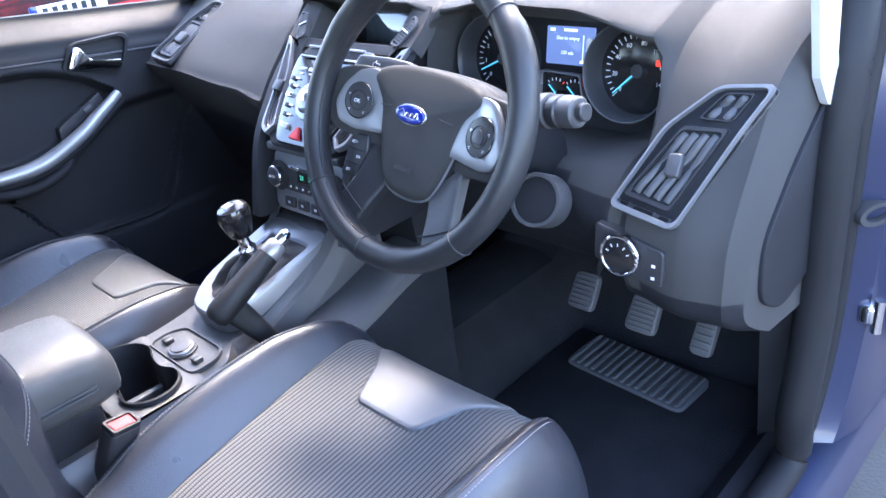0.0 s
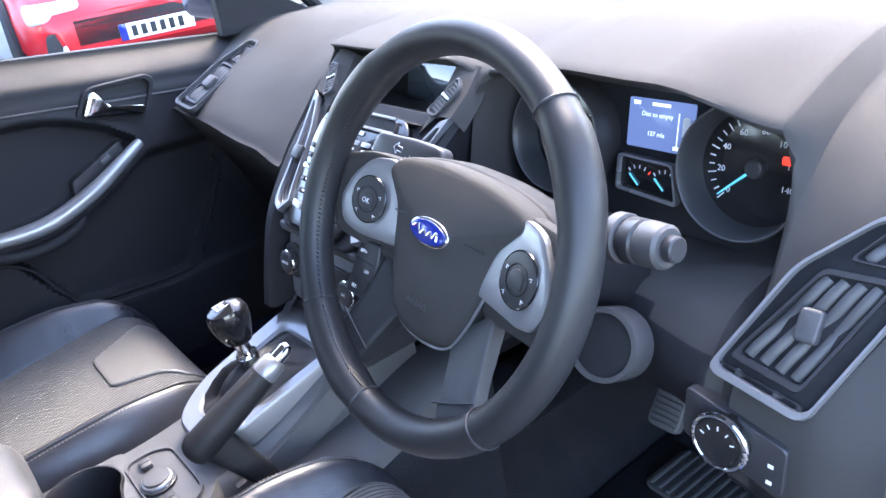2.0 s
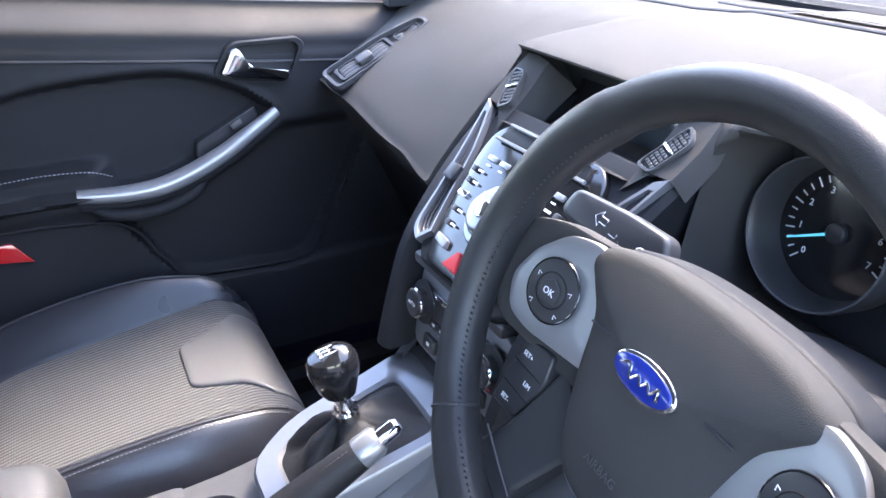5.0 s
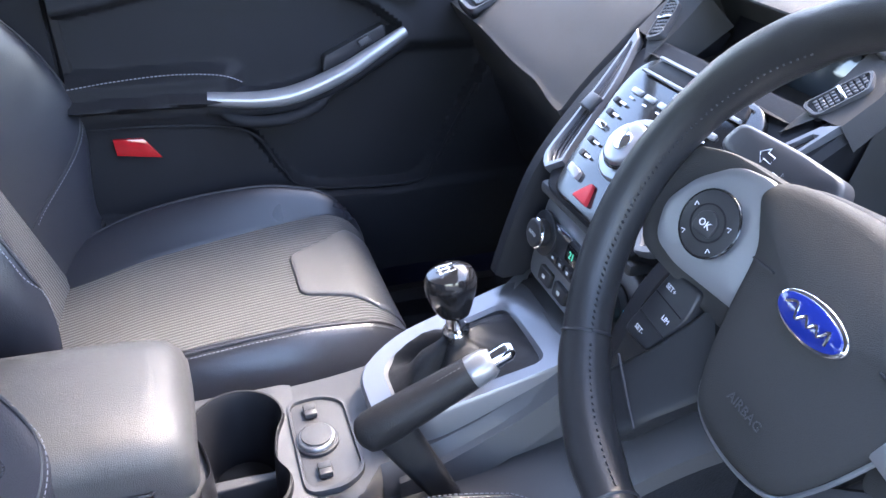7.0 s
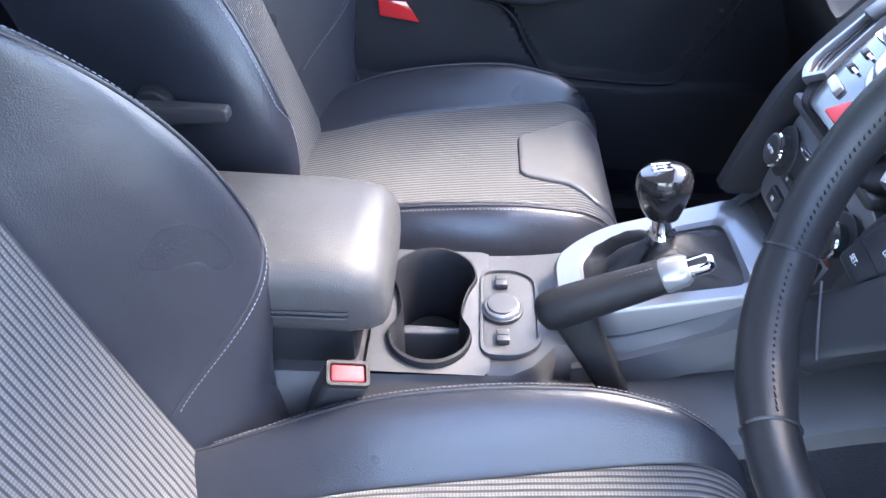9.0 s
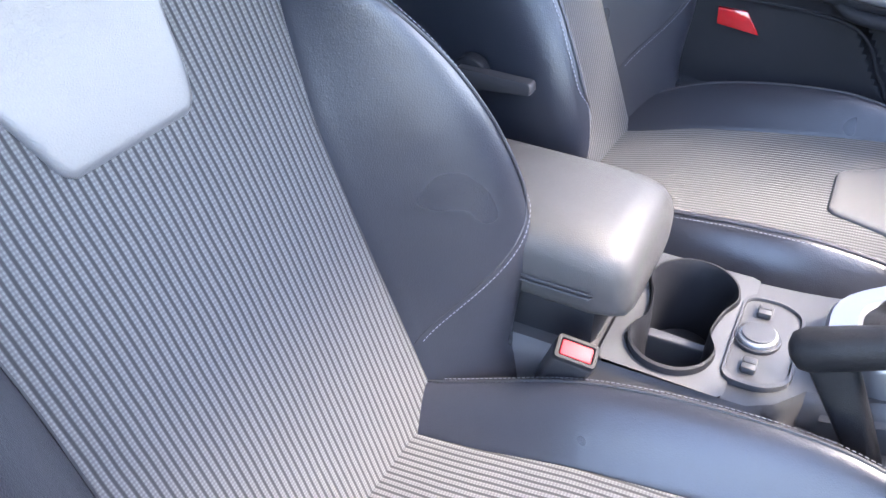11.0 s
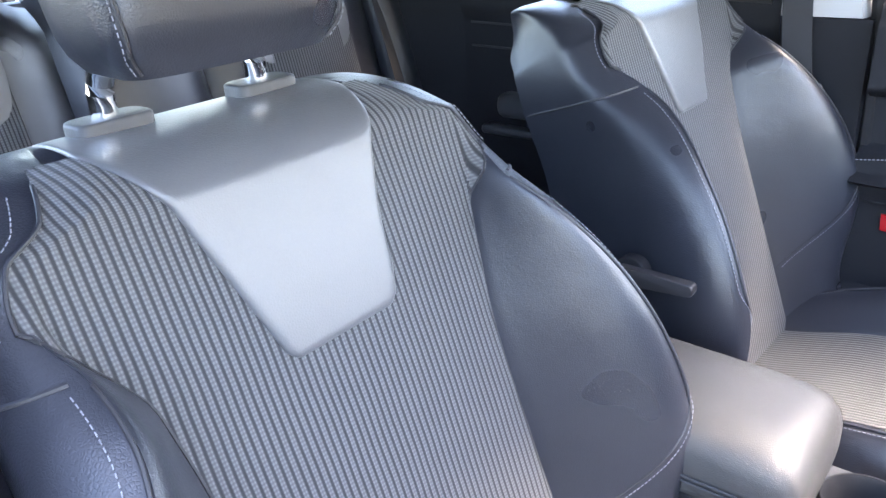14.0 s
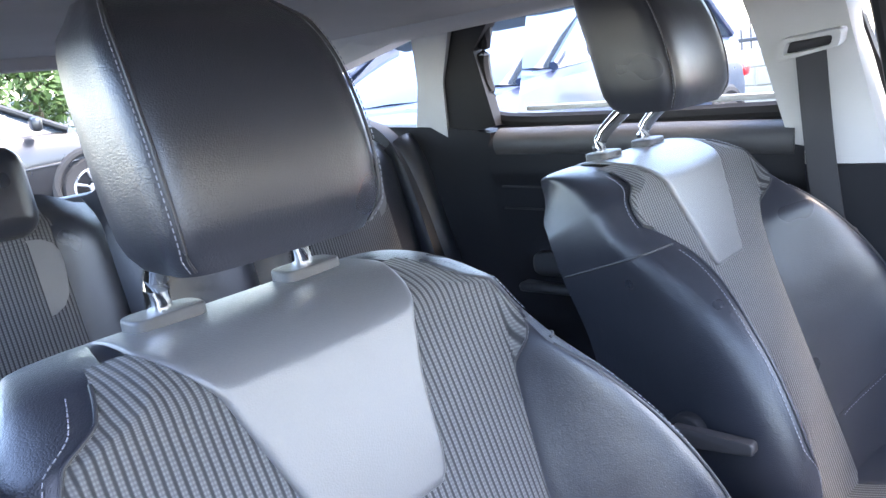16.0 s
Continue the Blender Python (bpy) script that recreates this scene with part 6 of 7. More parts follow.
    # B pillar with belt
    bp = [[(-0.648, -0.555, 0.32), (-0.640, -0.475, 0.32), (-0.70, -0.47, 0.32), (-0.71, -0.60, 0.32), (-0.655, -0.62, 0.32)],
          [(-0.642, -0.56, 0.80), (-0.636, -0.485, 0.80), (-0.70, -0.48, 0.80), (-0.71, -0.60, 0.80), (-0.650, -0.625, 0.80)],
          [(-0.640, -0.555, 1.035), (-0.634, -0.485, 1.035), (-0.69, -0.47, 1.035), (-0.70, -0.62, 1.035), (-0.645, -0.625, 1.035)]]
    tagged(part("pillar_lower_trim", loft(bp), M_PLASTIC), "dark lower trim of the centre pillar", "pillar trim", kind="structure")
    up = [[(-0.640, -0.573, 1.037), (-0.634, -0.500, 1.037), (-0.69, -0.488, 1.037), (-0.70, -0.635, 1.037), (-0.645, -0.640, 1.037)],
          [(-0.620, -0.610, 1.25), (-0.617, -0.545, 1.25), (-0.66, -0.53, 1.25), (-0.67, -0.685, 1.25), (-0.625, -0.690, 1.25)],
          [(-0.585, -0.660, 1.42), (-0.585, -0.570, 1.42), (-0.62, -0.55, 1.42), (-0.63, -0.735, 1.42), (-0.590, -0.735, 1.42)]]
    tagged(part("pillar_upper_trim", loft(up), M_TRIMPALE), "pale upper trim of the centre pillar", "pillar trim", kind="structure")
    tagged(part("door_seal", tube(catmull([(-0.645, -0.462, 0.36), (-0.650, -0.468, 0.7), (-0.655, -0.478, 1.0), (-0.635, -0.505, 1.25), (-0.60, -0.53, 1.40)], 8), 0.013, n=8), M_SEAL), "black rubber door seal", "door seal", kind="structure")
    sb = thing("seat_belt", "black seat belt hanging from its pillar guide", "seat belt", (-0.62, -0.54, 1.2))
    G = basis((-0.610, -0.605, 1.235), (0.1, 1, 0), (0.12, -0.16, 1))
    go = rounded([(-0.045, -0.020), (0.045, -0.006), (0.050, 0.018), (-0.035, 0.012)], 0.008)
    part("guide", ring_plate([p * 1.15 for p in go], [Vector((p.x * 0.8, p.y * 0.6)) for p in go], G, 0.016, 0.005, 0.006), M_TRIMPALE, sb, "pale belt guide")
    part("guide_slot", plate([Vector((p.x * 0.9, p.y * 0.75)) for p in go], G, 0.003, 0.001), M_BUTTON, sb)
    bel = [(-0.604, -0.602, 1.230), (-0.612, -0.592, 1.05), (-0.620, -0.575, 0.90), (-0.628, -0.53, 0.62)]
    rows = []
    for p in catmull(bel, 6):
        rows.append([p + Vector(q) for q in ((0.0012, -0.023, 0), (0.0012, 0.023, 0), (-0.0012, 0.023, 0), (-0.0012, -0.023, 0))])
    part("webbing", loft(rows), M_WEBBING, sb)
    part("tongue", plate(rounded([(-0.028, -0.010), (0.028, -0.010), (0.020, 0.012), (-0.020, 0.012)], 0.005), basis((-0.606, -0.560, 0.93), (0, 1, -0.2), (0, 0.2, 1)), 0.006, 0.002), M_PLASTIC2, sb)

    # rear door
    r = thing("rear_door", "closed rear passenger door with dark layered panel", "car door", (-0.68, -0.95, 0.4))

    def rear_x(y, z):
        top = sill_z(y) - z
        x = -0.640 - 0.05 * smooth01(0.045, 0.0, top) - 0.014 * smooth01(0.095, 0.135, top)
        x += 0.020 * smooth01(0.25, 0.31, top) * (1 - smooth01(0.34, 0.43, top)) * smooth01(-1.28, -1.1, y)
        x += -0.016 * smooth01(0.43, 0.50, top)
        return x

    part("inner_panel", sheet(lambda y, v: Vector((rear_x(y, 0.42 + (sill_z(y) - 0.42) * v), y, 0.42 + (sill_z(y) - 0.42) * v)), lin(-1.30, -0.625, 40), lin(0, 1, 90)), M_PLASTIC, r, "dark moulded inner door panel")
    part("shoulder_roll", tube([(-0.664, y, sill_z(y) - 0.036) for y in lin(-1.275, -0.64, 16)], 0.036, n=16, flat=0.9), M_PLASTIC2, r, "grey padded shoulder of the door")
    part("pull_ledge", box(-0.640, -0.99, 0.775, 0.05, 0.50, 0.022, 0.010, 3), M_PLASTIC2, r, "moulded pull ledge")
    part("door_armrest", box(-0.628, -0.93, 0.835, 0.055, 0.52, 0.055, 0.022, 4), M_PLASTIC2, r, "grey moulded armrest")
    for zz in (0.985, 0.935):
        part("panel_crease", tube([(rear_x(y, zz + (sill_z(y) - 1.12)) + 0.001, y, zz + (sill_z(y) - 1.12)) for y in lin(-1.28, -0.64, 24)], 0.0025, n=6), M_PIPING, r)
    part("pull_cup", plate(rounded([(-0.06, -0.018), (0.06, -0.018), (0.06, 0.018), (-0.06, 0.018)], 0.012), basis((-0.652, -0.80, 0.96), (0, 1, 0), (0, 0, 1)), 0.006, 0.002), M_BUTTON, r)
    fr = catmull([(-0.70, -0.62, 1.125), (-0.70, -1.27, 1.148), (-0.675, -1.305, 1.22), (-0.66, -1.29, 1.33), (-0.63, -1.18, 1.405), (-0.62, -0.66, 1.40)], 7)
    part("window_frame", tube(fr, 0.016, n=8), M_SEAL, r)
    part("pale_edge", box(-0.708, -0.92, 0, 0.012, 0.62, 0.012, 0.003, m=Matrix.Translation((0, 0, 1.128)) @ pose(0, 0, 0, -1.9, 0, 0)), M_TRIMPALE, r)
    part("quarter_frame", loft([[(-0.66, -1.285, 1.14), (-0.66, -1.425, 1.12), (-0.65, -1.415, 1.22), (-0.635, -1.395, 1.32), (-0.615, -1.32, 1.405), (-0.615, -1.20, 1.41), (-0.64, -1.31, 1.31)], [(-0.69, -1.285, 1.14), (-0.69, -1.425, 1.12), (-0.68, -1.415, 1.22), (-0.665, -1.395, 1.32), (-0.645, -1.32, 1.405), (-0.645, -1.20, 1.41), (-0.67, -1.31, 1.31)]]), M_SEAL, r, "black quarter frame")
    window_pane("window_2", [(-0.70, -0.62, 1.10), (-0.64, -0.64, 1.40), (-0.64, -1.15, 1.40), (-0.69, -1.25, 1.13)], "clear rear door glass")
    # C pillar, pale, with quarter glass behind
    cp = [[(-0.655, -1.427, 1.12), (-0.655, -1.53, 1.13), (-0.70, -1.53, 1.13), (-0.70, -1.427, 1.12)], [(-0.64, -1.410, 1.25), (-0.64, -1.49, 1.25), (-0.69, -1.49, 1.25), (-0.69, -1.410, 1.25)], [(-0.60, -1.33, 1.40), (-0.60, -1.455, 1.41), (-0.65, -1.455, 1.43), (-0.65, -1.33, 1.43)]]
    tagged(part("rear_pillar_trim", loft(cp), M_TRIMPALE), "pale rear pillar trim", "pillar trim", kind="structure")
    tp = [[(-0.605, -1.44, 1.370), (-0.56, -2.05, 1.25), (-0.56, -2.05, 1.42), (-0.58, -1.44, 1.43)], [(-0.66, -1.44, 1.370), (-0.64, -2.05, 1.25), (-0.64, -2.05, 1.44), (-0.65, -1.44, 1.45)]]
    tagged(part("quarter_trim", loft(tp), M_TRIMPALE), "pale trim over the quarter window", "pillar trim", kind="structure")
    lowq = [[(-0.655, -1.30, 0.60), (-0.655, -1.30, 1.125), (-0.655, -1.43, 1.145), (-0.62, -2.0, 1.185), (-0.60, -2.1, 0.60)], [(-0.72, -1.30, 0.60), (-0.72, -1.30, 1.125), (-0.72, -1.43, 1.145), (-0.70, -2.0, 1.185), (-0.68, -2.1, 0.60)]]
    tagged(part("quarter_panel_trim", loft(lowq), M_PLASTIC), "dark grey quarter panel trim", "trim", kind="structure")
    window_pane("window_3", [(-0.69, -1.50, 1.13), (-0.66, -1.43, 1.40), (-0.64, -2.03, 1.27), (-0.66, -2.03, 1.15)], "clear quarter glass")


build_passenger_side()


def build_driver_side():
    # A pillar and door opening on the driver's side
    pts = catmull([(0.700, 0.60, 0.30), (0.712, 0.54, 0.55), (0.716, 0.51, 0.80), (0.714, 0.53, 0.93), (0.70, 0.56, 0.97)], 8)
    rows = []
    for p in pts:
        rows.append([p + Vector(q) for q in ((-0.06, -0.16, 0), (0.0, -0.13, 0), (0.008, -0.10, 0), (0.010, 0.0, 0), (-0.06, 0.05, 0))])
    tagged(part("kick_panel", loft(rows), M_PLASTIC), "dark grey kick panel beside the pedals", "trim", kind="structure")
    seal = catmull([(0.715, 0.0, 0.315), (0.715, 0.28, 0.315), (0.718, 0.41, 0.345), (0.728, 0.452, 0.55), (0.732, 0.44, 0.85), (0.728, 0.45, 1.00), (0.700, 0.36, 1.135), (0.655, 0.14, 1.275), (0.635, -0.1, 1.345)], 8)
    tagged(part("door_seal", tube([p + Vector((-0.004, -0.075 * smooth01(0.30, 0.45, p.z) * (1 - smooth01(0.95, 1.1, p.z)), 0)) for p in seal], 0.027, n=12), M_SEAL), "wide black rubber door seal", "door seal", kind="structure")
    tagged(part("door_seal", tube(seal, 0.015, n=10), M_SEAL), "black rubber door seal", "door seal", kind="structure")
    jamb = []
    for p in seal[:44]:
        jamb.append([p + Vector(q) for q in ((0.012, 0.012, 0.0), (0.04, 0.03, 0.0), (0.060, 0.09, 0.0), (0.065, 0.20, 0.0), (0.0, 0.20, 0.0))])
    tagged(part("door_jamb", loft(jamb[16:]), M_PAINT), "dark blue painted door jamb", "car body", kind="structure")
    ap = [(0.262, 1.10), (0.335, 1.10), (0.352, 0.985), (0.395, 0.900), (0.335, 0.930), (0.302, 0.968)]
    tagged(part("pillar_foot_trim", loft([[(x, y, z) for y, z in ap] for x in (0.7145, 0.724)]), M_TRIMPALE, smooth=False), "pale foot of the windscreen pillar trim beside the dashboard", "pillar trim", kind="structure")
    # hinge, check strap, grommet
    hg = thing("hinge_assembly", "painted steel door hinge on the jamb", "hinge", (0.765, 0.50, 0.55))
    part("leaf", box(0.768, 0.492, 0.572, 0.026, 0.045, 0.034, 0.008, 3), M_CHROME, hg)
    part("pin", tube([(0.782, 0.478, 0.545), (0.782, 0.478, 0.600)], 0.008, n=12), M_CHROME, hg)
    gr = thing("wire_grommet", "oval rubber wiring grommet in the jamb", "grommet", (0.76, 0.47, 0.73))
    part("boot", ring_plate(disc(0, 0, 0.03, 0.018), disc(0, 0, 0.018, 0.010), basis((0.758, 0.462, 0.742), (0.5, 0.85, 0), (0, 0, 1)), 0.010, 0.004, 0.01), M_RUBBER, gr)
    # the open door, swung forward
    dr = thing("driver_door", "open driver's door with grey panel and speaker grille", "car door", (0.84, 0.72, 0.4))
    Dm = Matrix.Translation((0.84, 0.70, 0)) @ pose(0, 0, 0, 0, 0, 22)
    part("inner_panel", box(0.55, 0.05, 0.70, 1.0, 0.07, 0.72, 0.03, 3, m=Dm), M_PLASTIC2, dr, "grey inner door panel")
    part("outer_skin", box(0.52, 0.12, 0.68, 1.06, 0.05, 0.84, 0.02, 3, m=Dm), M_PAINT, dr)
    part("arm_pad", box(0.50, -0.03, 0.60, 0.86, 0.10, 0.10, 0.035, 4, m=Dm), M_DASH, dr)
    Gm = Dm @ basis((0.22, 0.012, 0.42), (1, 0, 0), (0, 0, 1))
    part("speaker_grille", plate(rounded([(-0.13, -0.10), (0.13, -0.10), (0.13, 0.10), (-0.13, 0.10)], 0.05), Gm, 0.006, 0.002), M_BUTTON, dr, "perforated black speaker grille")
    # B pillar beside the camera's start
    bp = [[(0.66, -0.62, z), (0.66, -0.60, z), (0.70, -0.575, z), (0.742, -0.560, z), (0.750, -0.575, z), (0.75, -0.66, z), (0.66, -0.68, z)] for z in (0.40, 0.8)] + [[(0.645, -0.635, 1.12), (0.645, -0.61, 1.12), (0.69, -0.585, 1.12), (0.735, -0.568, 1.12), (0.745, -0.585, 1.12), (0.745, -0.67, 1.12), (0.645, -0.69, 1.12)], [(0.59, -0.68, 1.40), (0.59, -0.65, 1.40), (0.62, -0.62, 1.40), (0.65, -0.61, 1.40), (0.66, -0.63, 1.40), (0.66, -0.72, 1.40), (0.59, -0.74, 1.40)]]
    tagged(part("pillar_outer", loft(bp), M_PAINT), "dark blue painted centre pillar of the door opening", "car body", kind="structure")
    tagged(part("door_seal", tube(catmull([(0.742, -0.556, 0.43), (0.742, -0.553, 0.8), (0.738, -0.562, 1.10), (0.70, -0.585, 1.25), (0.65, -0.605, 1.38)], 8), 0.010, n=8), M_SEAL), "black rubber door seal", "door seal", kind="structure")
    tagged(part("rear_flank_trim", loft([[(0.66, -0.68, 0.40), (0.66, -0.68, sill_z(-0.7)), (0.66, -2.05, 1.14), (0.66, -2.05, 0.40)], [(0.74, -0.68, 0.40), (0.74, -0.68, sill_z(-0.7)), (0.74, -2.05, 1.14), (0.74, -2.05, 0.40)]]), M_PLASTIC), "dark rear door trim on the driver's side", "trim", kind="structure")


build_driver_side()


# ---- rear bench ----
def build_rear_bench():
    b = thing("rear_bench", "rear bench in black leather and corded cloth", "rear seat", (0, -1.4, 0.3))
    part("cushion", box(0, -1.25, 0.50, 1.22, 0.52, 0.16, 0.06, 4), M_LEATHER, b)

    def bk(cx, hw, mat_, name, lift=0.0, q0=0.0, q1=1.0):
        def f(u, q):
            z = 0.52 + 0.635 * q - 0.035 * smooth01(0.6, 1.0, abs(u)) * q * q
            over = max(0, q - 0.9) / 0.1
            y = -1.42 - (z - 0.52) * 0.24 - 0.05 * (1 - math.cos(min(over, 1) * math.pi / 2)) + 0.02 * (1 - u * u) + lift
            return Vector((cx + u * hw, y - 0.03 * abs(u) ** 6, z + (lift if q > 0.9 else 0)))
        return sheet(f, lin(-1, 1, 21), lin(q0, q1, 24), lambda u, q: (u * hw, q * 0.53))

    for sg in (-1, 1):
        body = part("outer_backrest", bk(sg * 0.38, 0.255, M_LEATHER, ""), M_LEATHER, b)
        part("cloth_insert", bk(sg * 0.374, 0.190, M_CLOTH, "", 0.010, 0.0, 0.97), M_CLOTH, body, "grey corded cloth")
        m = basis((sg * 0.37, -1.522, 1.045), (1, 0, 0), (0, -0.24, 1))
        part("leather_patch", plate(rounded([(-0.13, -0.085), (0.13, -0.085), (0.145, 0.045), (-0.145, 0.045)], 0.05), m, 0.008, 0.003, dome=0.003), M_LEATHER2, body, "smooth grey leather inset")
        part("crease", tube([(sg * 0.365 + x, -1.462 + 0.012, 0.86) for x in lin(-0.18, 0.18, 8)], 0.004, n=6), M_PIPING, body)
        h = part("head_restraint", box(0, 0, 0, 0.25, 0.09, 0.15, 0.035, 4, m=basis((sg * 0.37, -1.56, 1.165), (1, 0, 0), (0, 1, 0.2))), M_LEATHER, b, "low black leather head restraint")
        pt = [(sg * 0.37 + 0.09, -1.512 - 0.2 * (z - 1.165), z) for z in lin(1.10, 1.23, 40)]
        part("stitching", stitches(pt), M_STITCH, h)
        part("side_bolster", tube(catmull([(sg * 0.640, -1.40, 0.52), (sg * 0.640, -1.46, 0.75), (sg * 0.636, -1.54, 1.04), (sg * 0.630, -1.58, 1.11)], 6), 0.05, n=14), M_LEATHER, b)
    part("centre_backrest", bk(0.0, 0.135, M_LEATHER, "", 0.012), M_LEATHER, b, "smooth leather centre backrest")
    part("centre_head_restraint", box(0, -1.585, 1.13, 0.22, 0.08, 0.09, 0.03, 4), M_LEATHER, b)
    sb = thing("rear_belt", "grey rear seat belt over the bench shoulder", "seat belt", (-0.5, -1.6, 1.05))
    rows = []
    for p in catmull([(-0.63, -1.72, 1.19), (-0.615, -1.60, 1.15), (-0.602, -1.52, 1.06), (-0.600, -1.44, 0.80)], 6):
        rows.append([p + Vector(q) for q in ((-0.022, 0.006, 0), (0.022, 0.006, 0.004), (0.022, 0.003, 0.004), (-0.022, 0.003, 0))])
    part("webbing", loft(rows), M_WEBBING, sb)


build_rear_bench()


# ---- outside ----
M_CARGLASS = surface("tinted_car_glass", (0.02, 0.03, 0.04), (0.03, 0.04, 0.05), 0.05, grain=50, bump=0.0, coat=1.0, spread=0.02)
M_TYRE = surface("tyre", (0.015, 0.015, 0.016), (0.03, 0.03, 0.03), 0.85, grain=200, bump=0.3)
M_ALLOY = surface("alloy_wheel", (0.45, 0.46, 0.48), (0.55, 0.56, 0.58), 0.3, metal=0.9, grain=600, bump=0.05)
M_LAMP = surface("lamp_lens", (0.6, 0.62, 0.65), (0.75, 0.76, 0.78), 0.1, grain=90, bump=0.1, coat=1.0)


def paint(name, c):
    return surface(name, c, tuple(v * 1.15 + 0.003 for v in c), 0.3, metal=0.1, grain=2000, bump=0.0, coat=0.35, spread=0.04)


def parked_car(label, mat_, m, length=4.4, width=1.85, height=1.5, belt=1.0, group="parked cars"):
    """Its local y runs ahead, x to its right, z up from the ground."""
    c = thing("parked_car", label, "car", m, group=group)
    L, Wd = length / 2, width / 2
    secs = [(-L, 0.55, 0.85, 0.72), (-L + 0.06, 0.40, 0.96, 0.86), (-L + 0.35, 0.28, belt, 0.97), (-0.6, 0.24, belt, 1.0), (0.4, 0.24, belt - 0.02, 1.0), (L - 1.05, 0.26, belt - 0.05, 0.99), (L - 0.45, 0.28, belt - 0.14, 0.95), (L - 0.10, 0.34, belt - 0.26, 0.84), (L, 0.42, belt - 0.36, 0.70)]
    rows = []
    for y, zb, zt, k in secs:
        w = Wd * k
        rows.append([m @ Vector(p) for p in ((-w * 0.9, y, zb), (-w, y, zb + 0.16), (-w * 1.0, y, (zb + zt) / 2 + 0.05), (-w * 0.965, y, zt - 0.06), (-w * 0.90, y, zt), (-w * 0.4, y, zt + 0.03), (w * 0.4, y, zt + 0.03), (w * 0.90, y, zt), (w * 0.965, y, zt - 0.06), (w, y, (zb + zt) / 2 + 0.05), (w, y, zb + 0.16), (w * 0.9, y, zb))])
    body = part("body", loft(rows), mat_, c)
    # cabin of glass with painted roof and pillars
    gh = [(-L + 0.25, belt, belt), (-L + 0.62, belt - 0.01, height - 0.12), (-0.5, belt - 0.01, height - 0.02), (0.25, belt - 0.02, height - 0.04), (L - 1.05, belt - 0.05, belt - 0.03)]
    rows = []
    for y, z0, z1 in gh:
        w0, w1 = Wd * 0.90, Wd * 0.70
        rows.append([m @ Vector(p) for p in ((-w0, y, z0), (-w1, y, z1 + 0.001), (0, y, z1 + 0.02), (w1, y, z1 + 0.001), (w0, y, z0))])
    part("glasshouse", loft(rows, closed=False, caps=False), M_CARGLASS, c, "dark glossy windows")
    rf = [[m @ Vector(p) for p in ((-Wd * 0.72, y, z - 0.01), (-Wd * 0.60, y, z + 0.03), (0, y, z + 0.045), (Wd * 0.60, y, z + 0.03), (Wd * 0.72, y, z - 0.01))] for y, z in ((-L + 0.58, height - 0.13), (-0.5, height - 0.02), (0.28, height - 0.05))]
    part("roof", loft(rf, closed=False, caps=False), mat_, c)
    for sg in (-1, 1):
        for a, b in (((Wd * 0.91, L - 1.02, belt - 0.03), (Wd * 0.715, 0.25, height - 0.03)), ((Wd * 0.91, -0.25, belt), (Wd * 0.72, -0.3, height - 0.01)), ((Wd * 0.91, -L + 0.42, belt), (Wd * 0.72, -L + 0.65, height - 0.10))):
            part("pillar", tube([m @ Vector((sg * a[0], a[1], a[2])), m @ Vector((sg * b[0], b[1], b[2]))], 0.035, n=8), mat_, c)
        part("mirror", box(sg * (Wd + 0.09), L - 1.35, belt + 0.07, 0.20, 0.10, 0.14, 0.04, 3, m=m), mat_, c)
        part("headlamp", box(sg * Wd * 0.68, L - 0.20, belt - 0.30, 0.36, 0.30, 0.13, 0.04, 3, m=m), M_LAMP, c, "clear headlamp")
        part("tail_lamp", box(sg * Wd * 0.78, -L + 0.10, 0.86, 0.26, 0.16, 0.14, 0.04, 3, m=m), M_REDLENS, c, "red tail lamp")
        part("side_crease", tube([m @ Vector((sg * Wd * 1.0, y, 0.62 + 0.06 * (y / L))) for y in lin(-L + 0.7, L - 1.0, 8)], 0.012, n=6), mat_, c)
        part("door_handle", box(sg * (Wd * 0.985), -0.05, belt - 0.10, 0.03, 0.16, 0.025, 0.01, m=m), M_CHROME, c)
        for y in (-L + 0.80, L - 0.88):
            wm = m @ basis((sg * (Wd - 0.02), y, 0.33), (0, 1, 0) if sg > 0 else (0, -1, 0), (0, 0, 1))
            ty = part("tyre", loft([[wm @ Vector((r * math.cos(t), r * math.sin(t), z)) for t in lin(0, 2 * math.pi, 33)[:-1]] for r, z in ((0.20, -0.16), (0.31, -0.17), (0.335, -0.12), (0.335, 0.0), (0.31, 0.04), (0.225, 0.03))], caps=False), M_TYRE, c)
            part("wheel_arch", tube([wm @ Vector((0.385 * math.cos(t), 0.385 * math.sin(t) + 0.02, 0.005)) for t in lin(-0.15, math.pi + 0.15, 24)], 0.045, n=8), M_TYRE, c)
            part("hub", plate(disc(0, 0, 0.07), wm, 0.03, 0.01), M_ALLOY, ty)
            part("rim", tube([wm @ Vector((0.215 * math.cos(t), 0.215 * math.sin(t), 0.025)) for t in lin(0, 2 * math.pi, 33)[:-1]], 0.015, n=6, closed=True), M_ALLOY, ty)
            for k in range(7):
                t = 2 * math.pi * k / 7
                part("spoke", tube([wm @ Vector((0.05 * math.cos(t), 0.05 * math.sin(t), 0.022)), wm @ Vector((0.21 * math.cos(t + 0.08), 0.21 * math.sin(t + 0.08), 0.022))], 0.016, n=6), M_ALLOY, ty)
    part("grille", box(0, L - 0.03, 0.55, Wd * 1.2, 0.06, 0.22, 0.03, 3, m=m), M_TYRE, c)
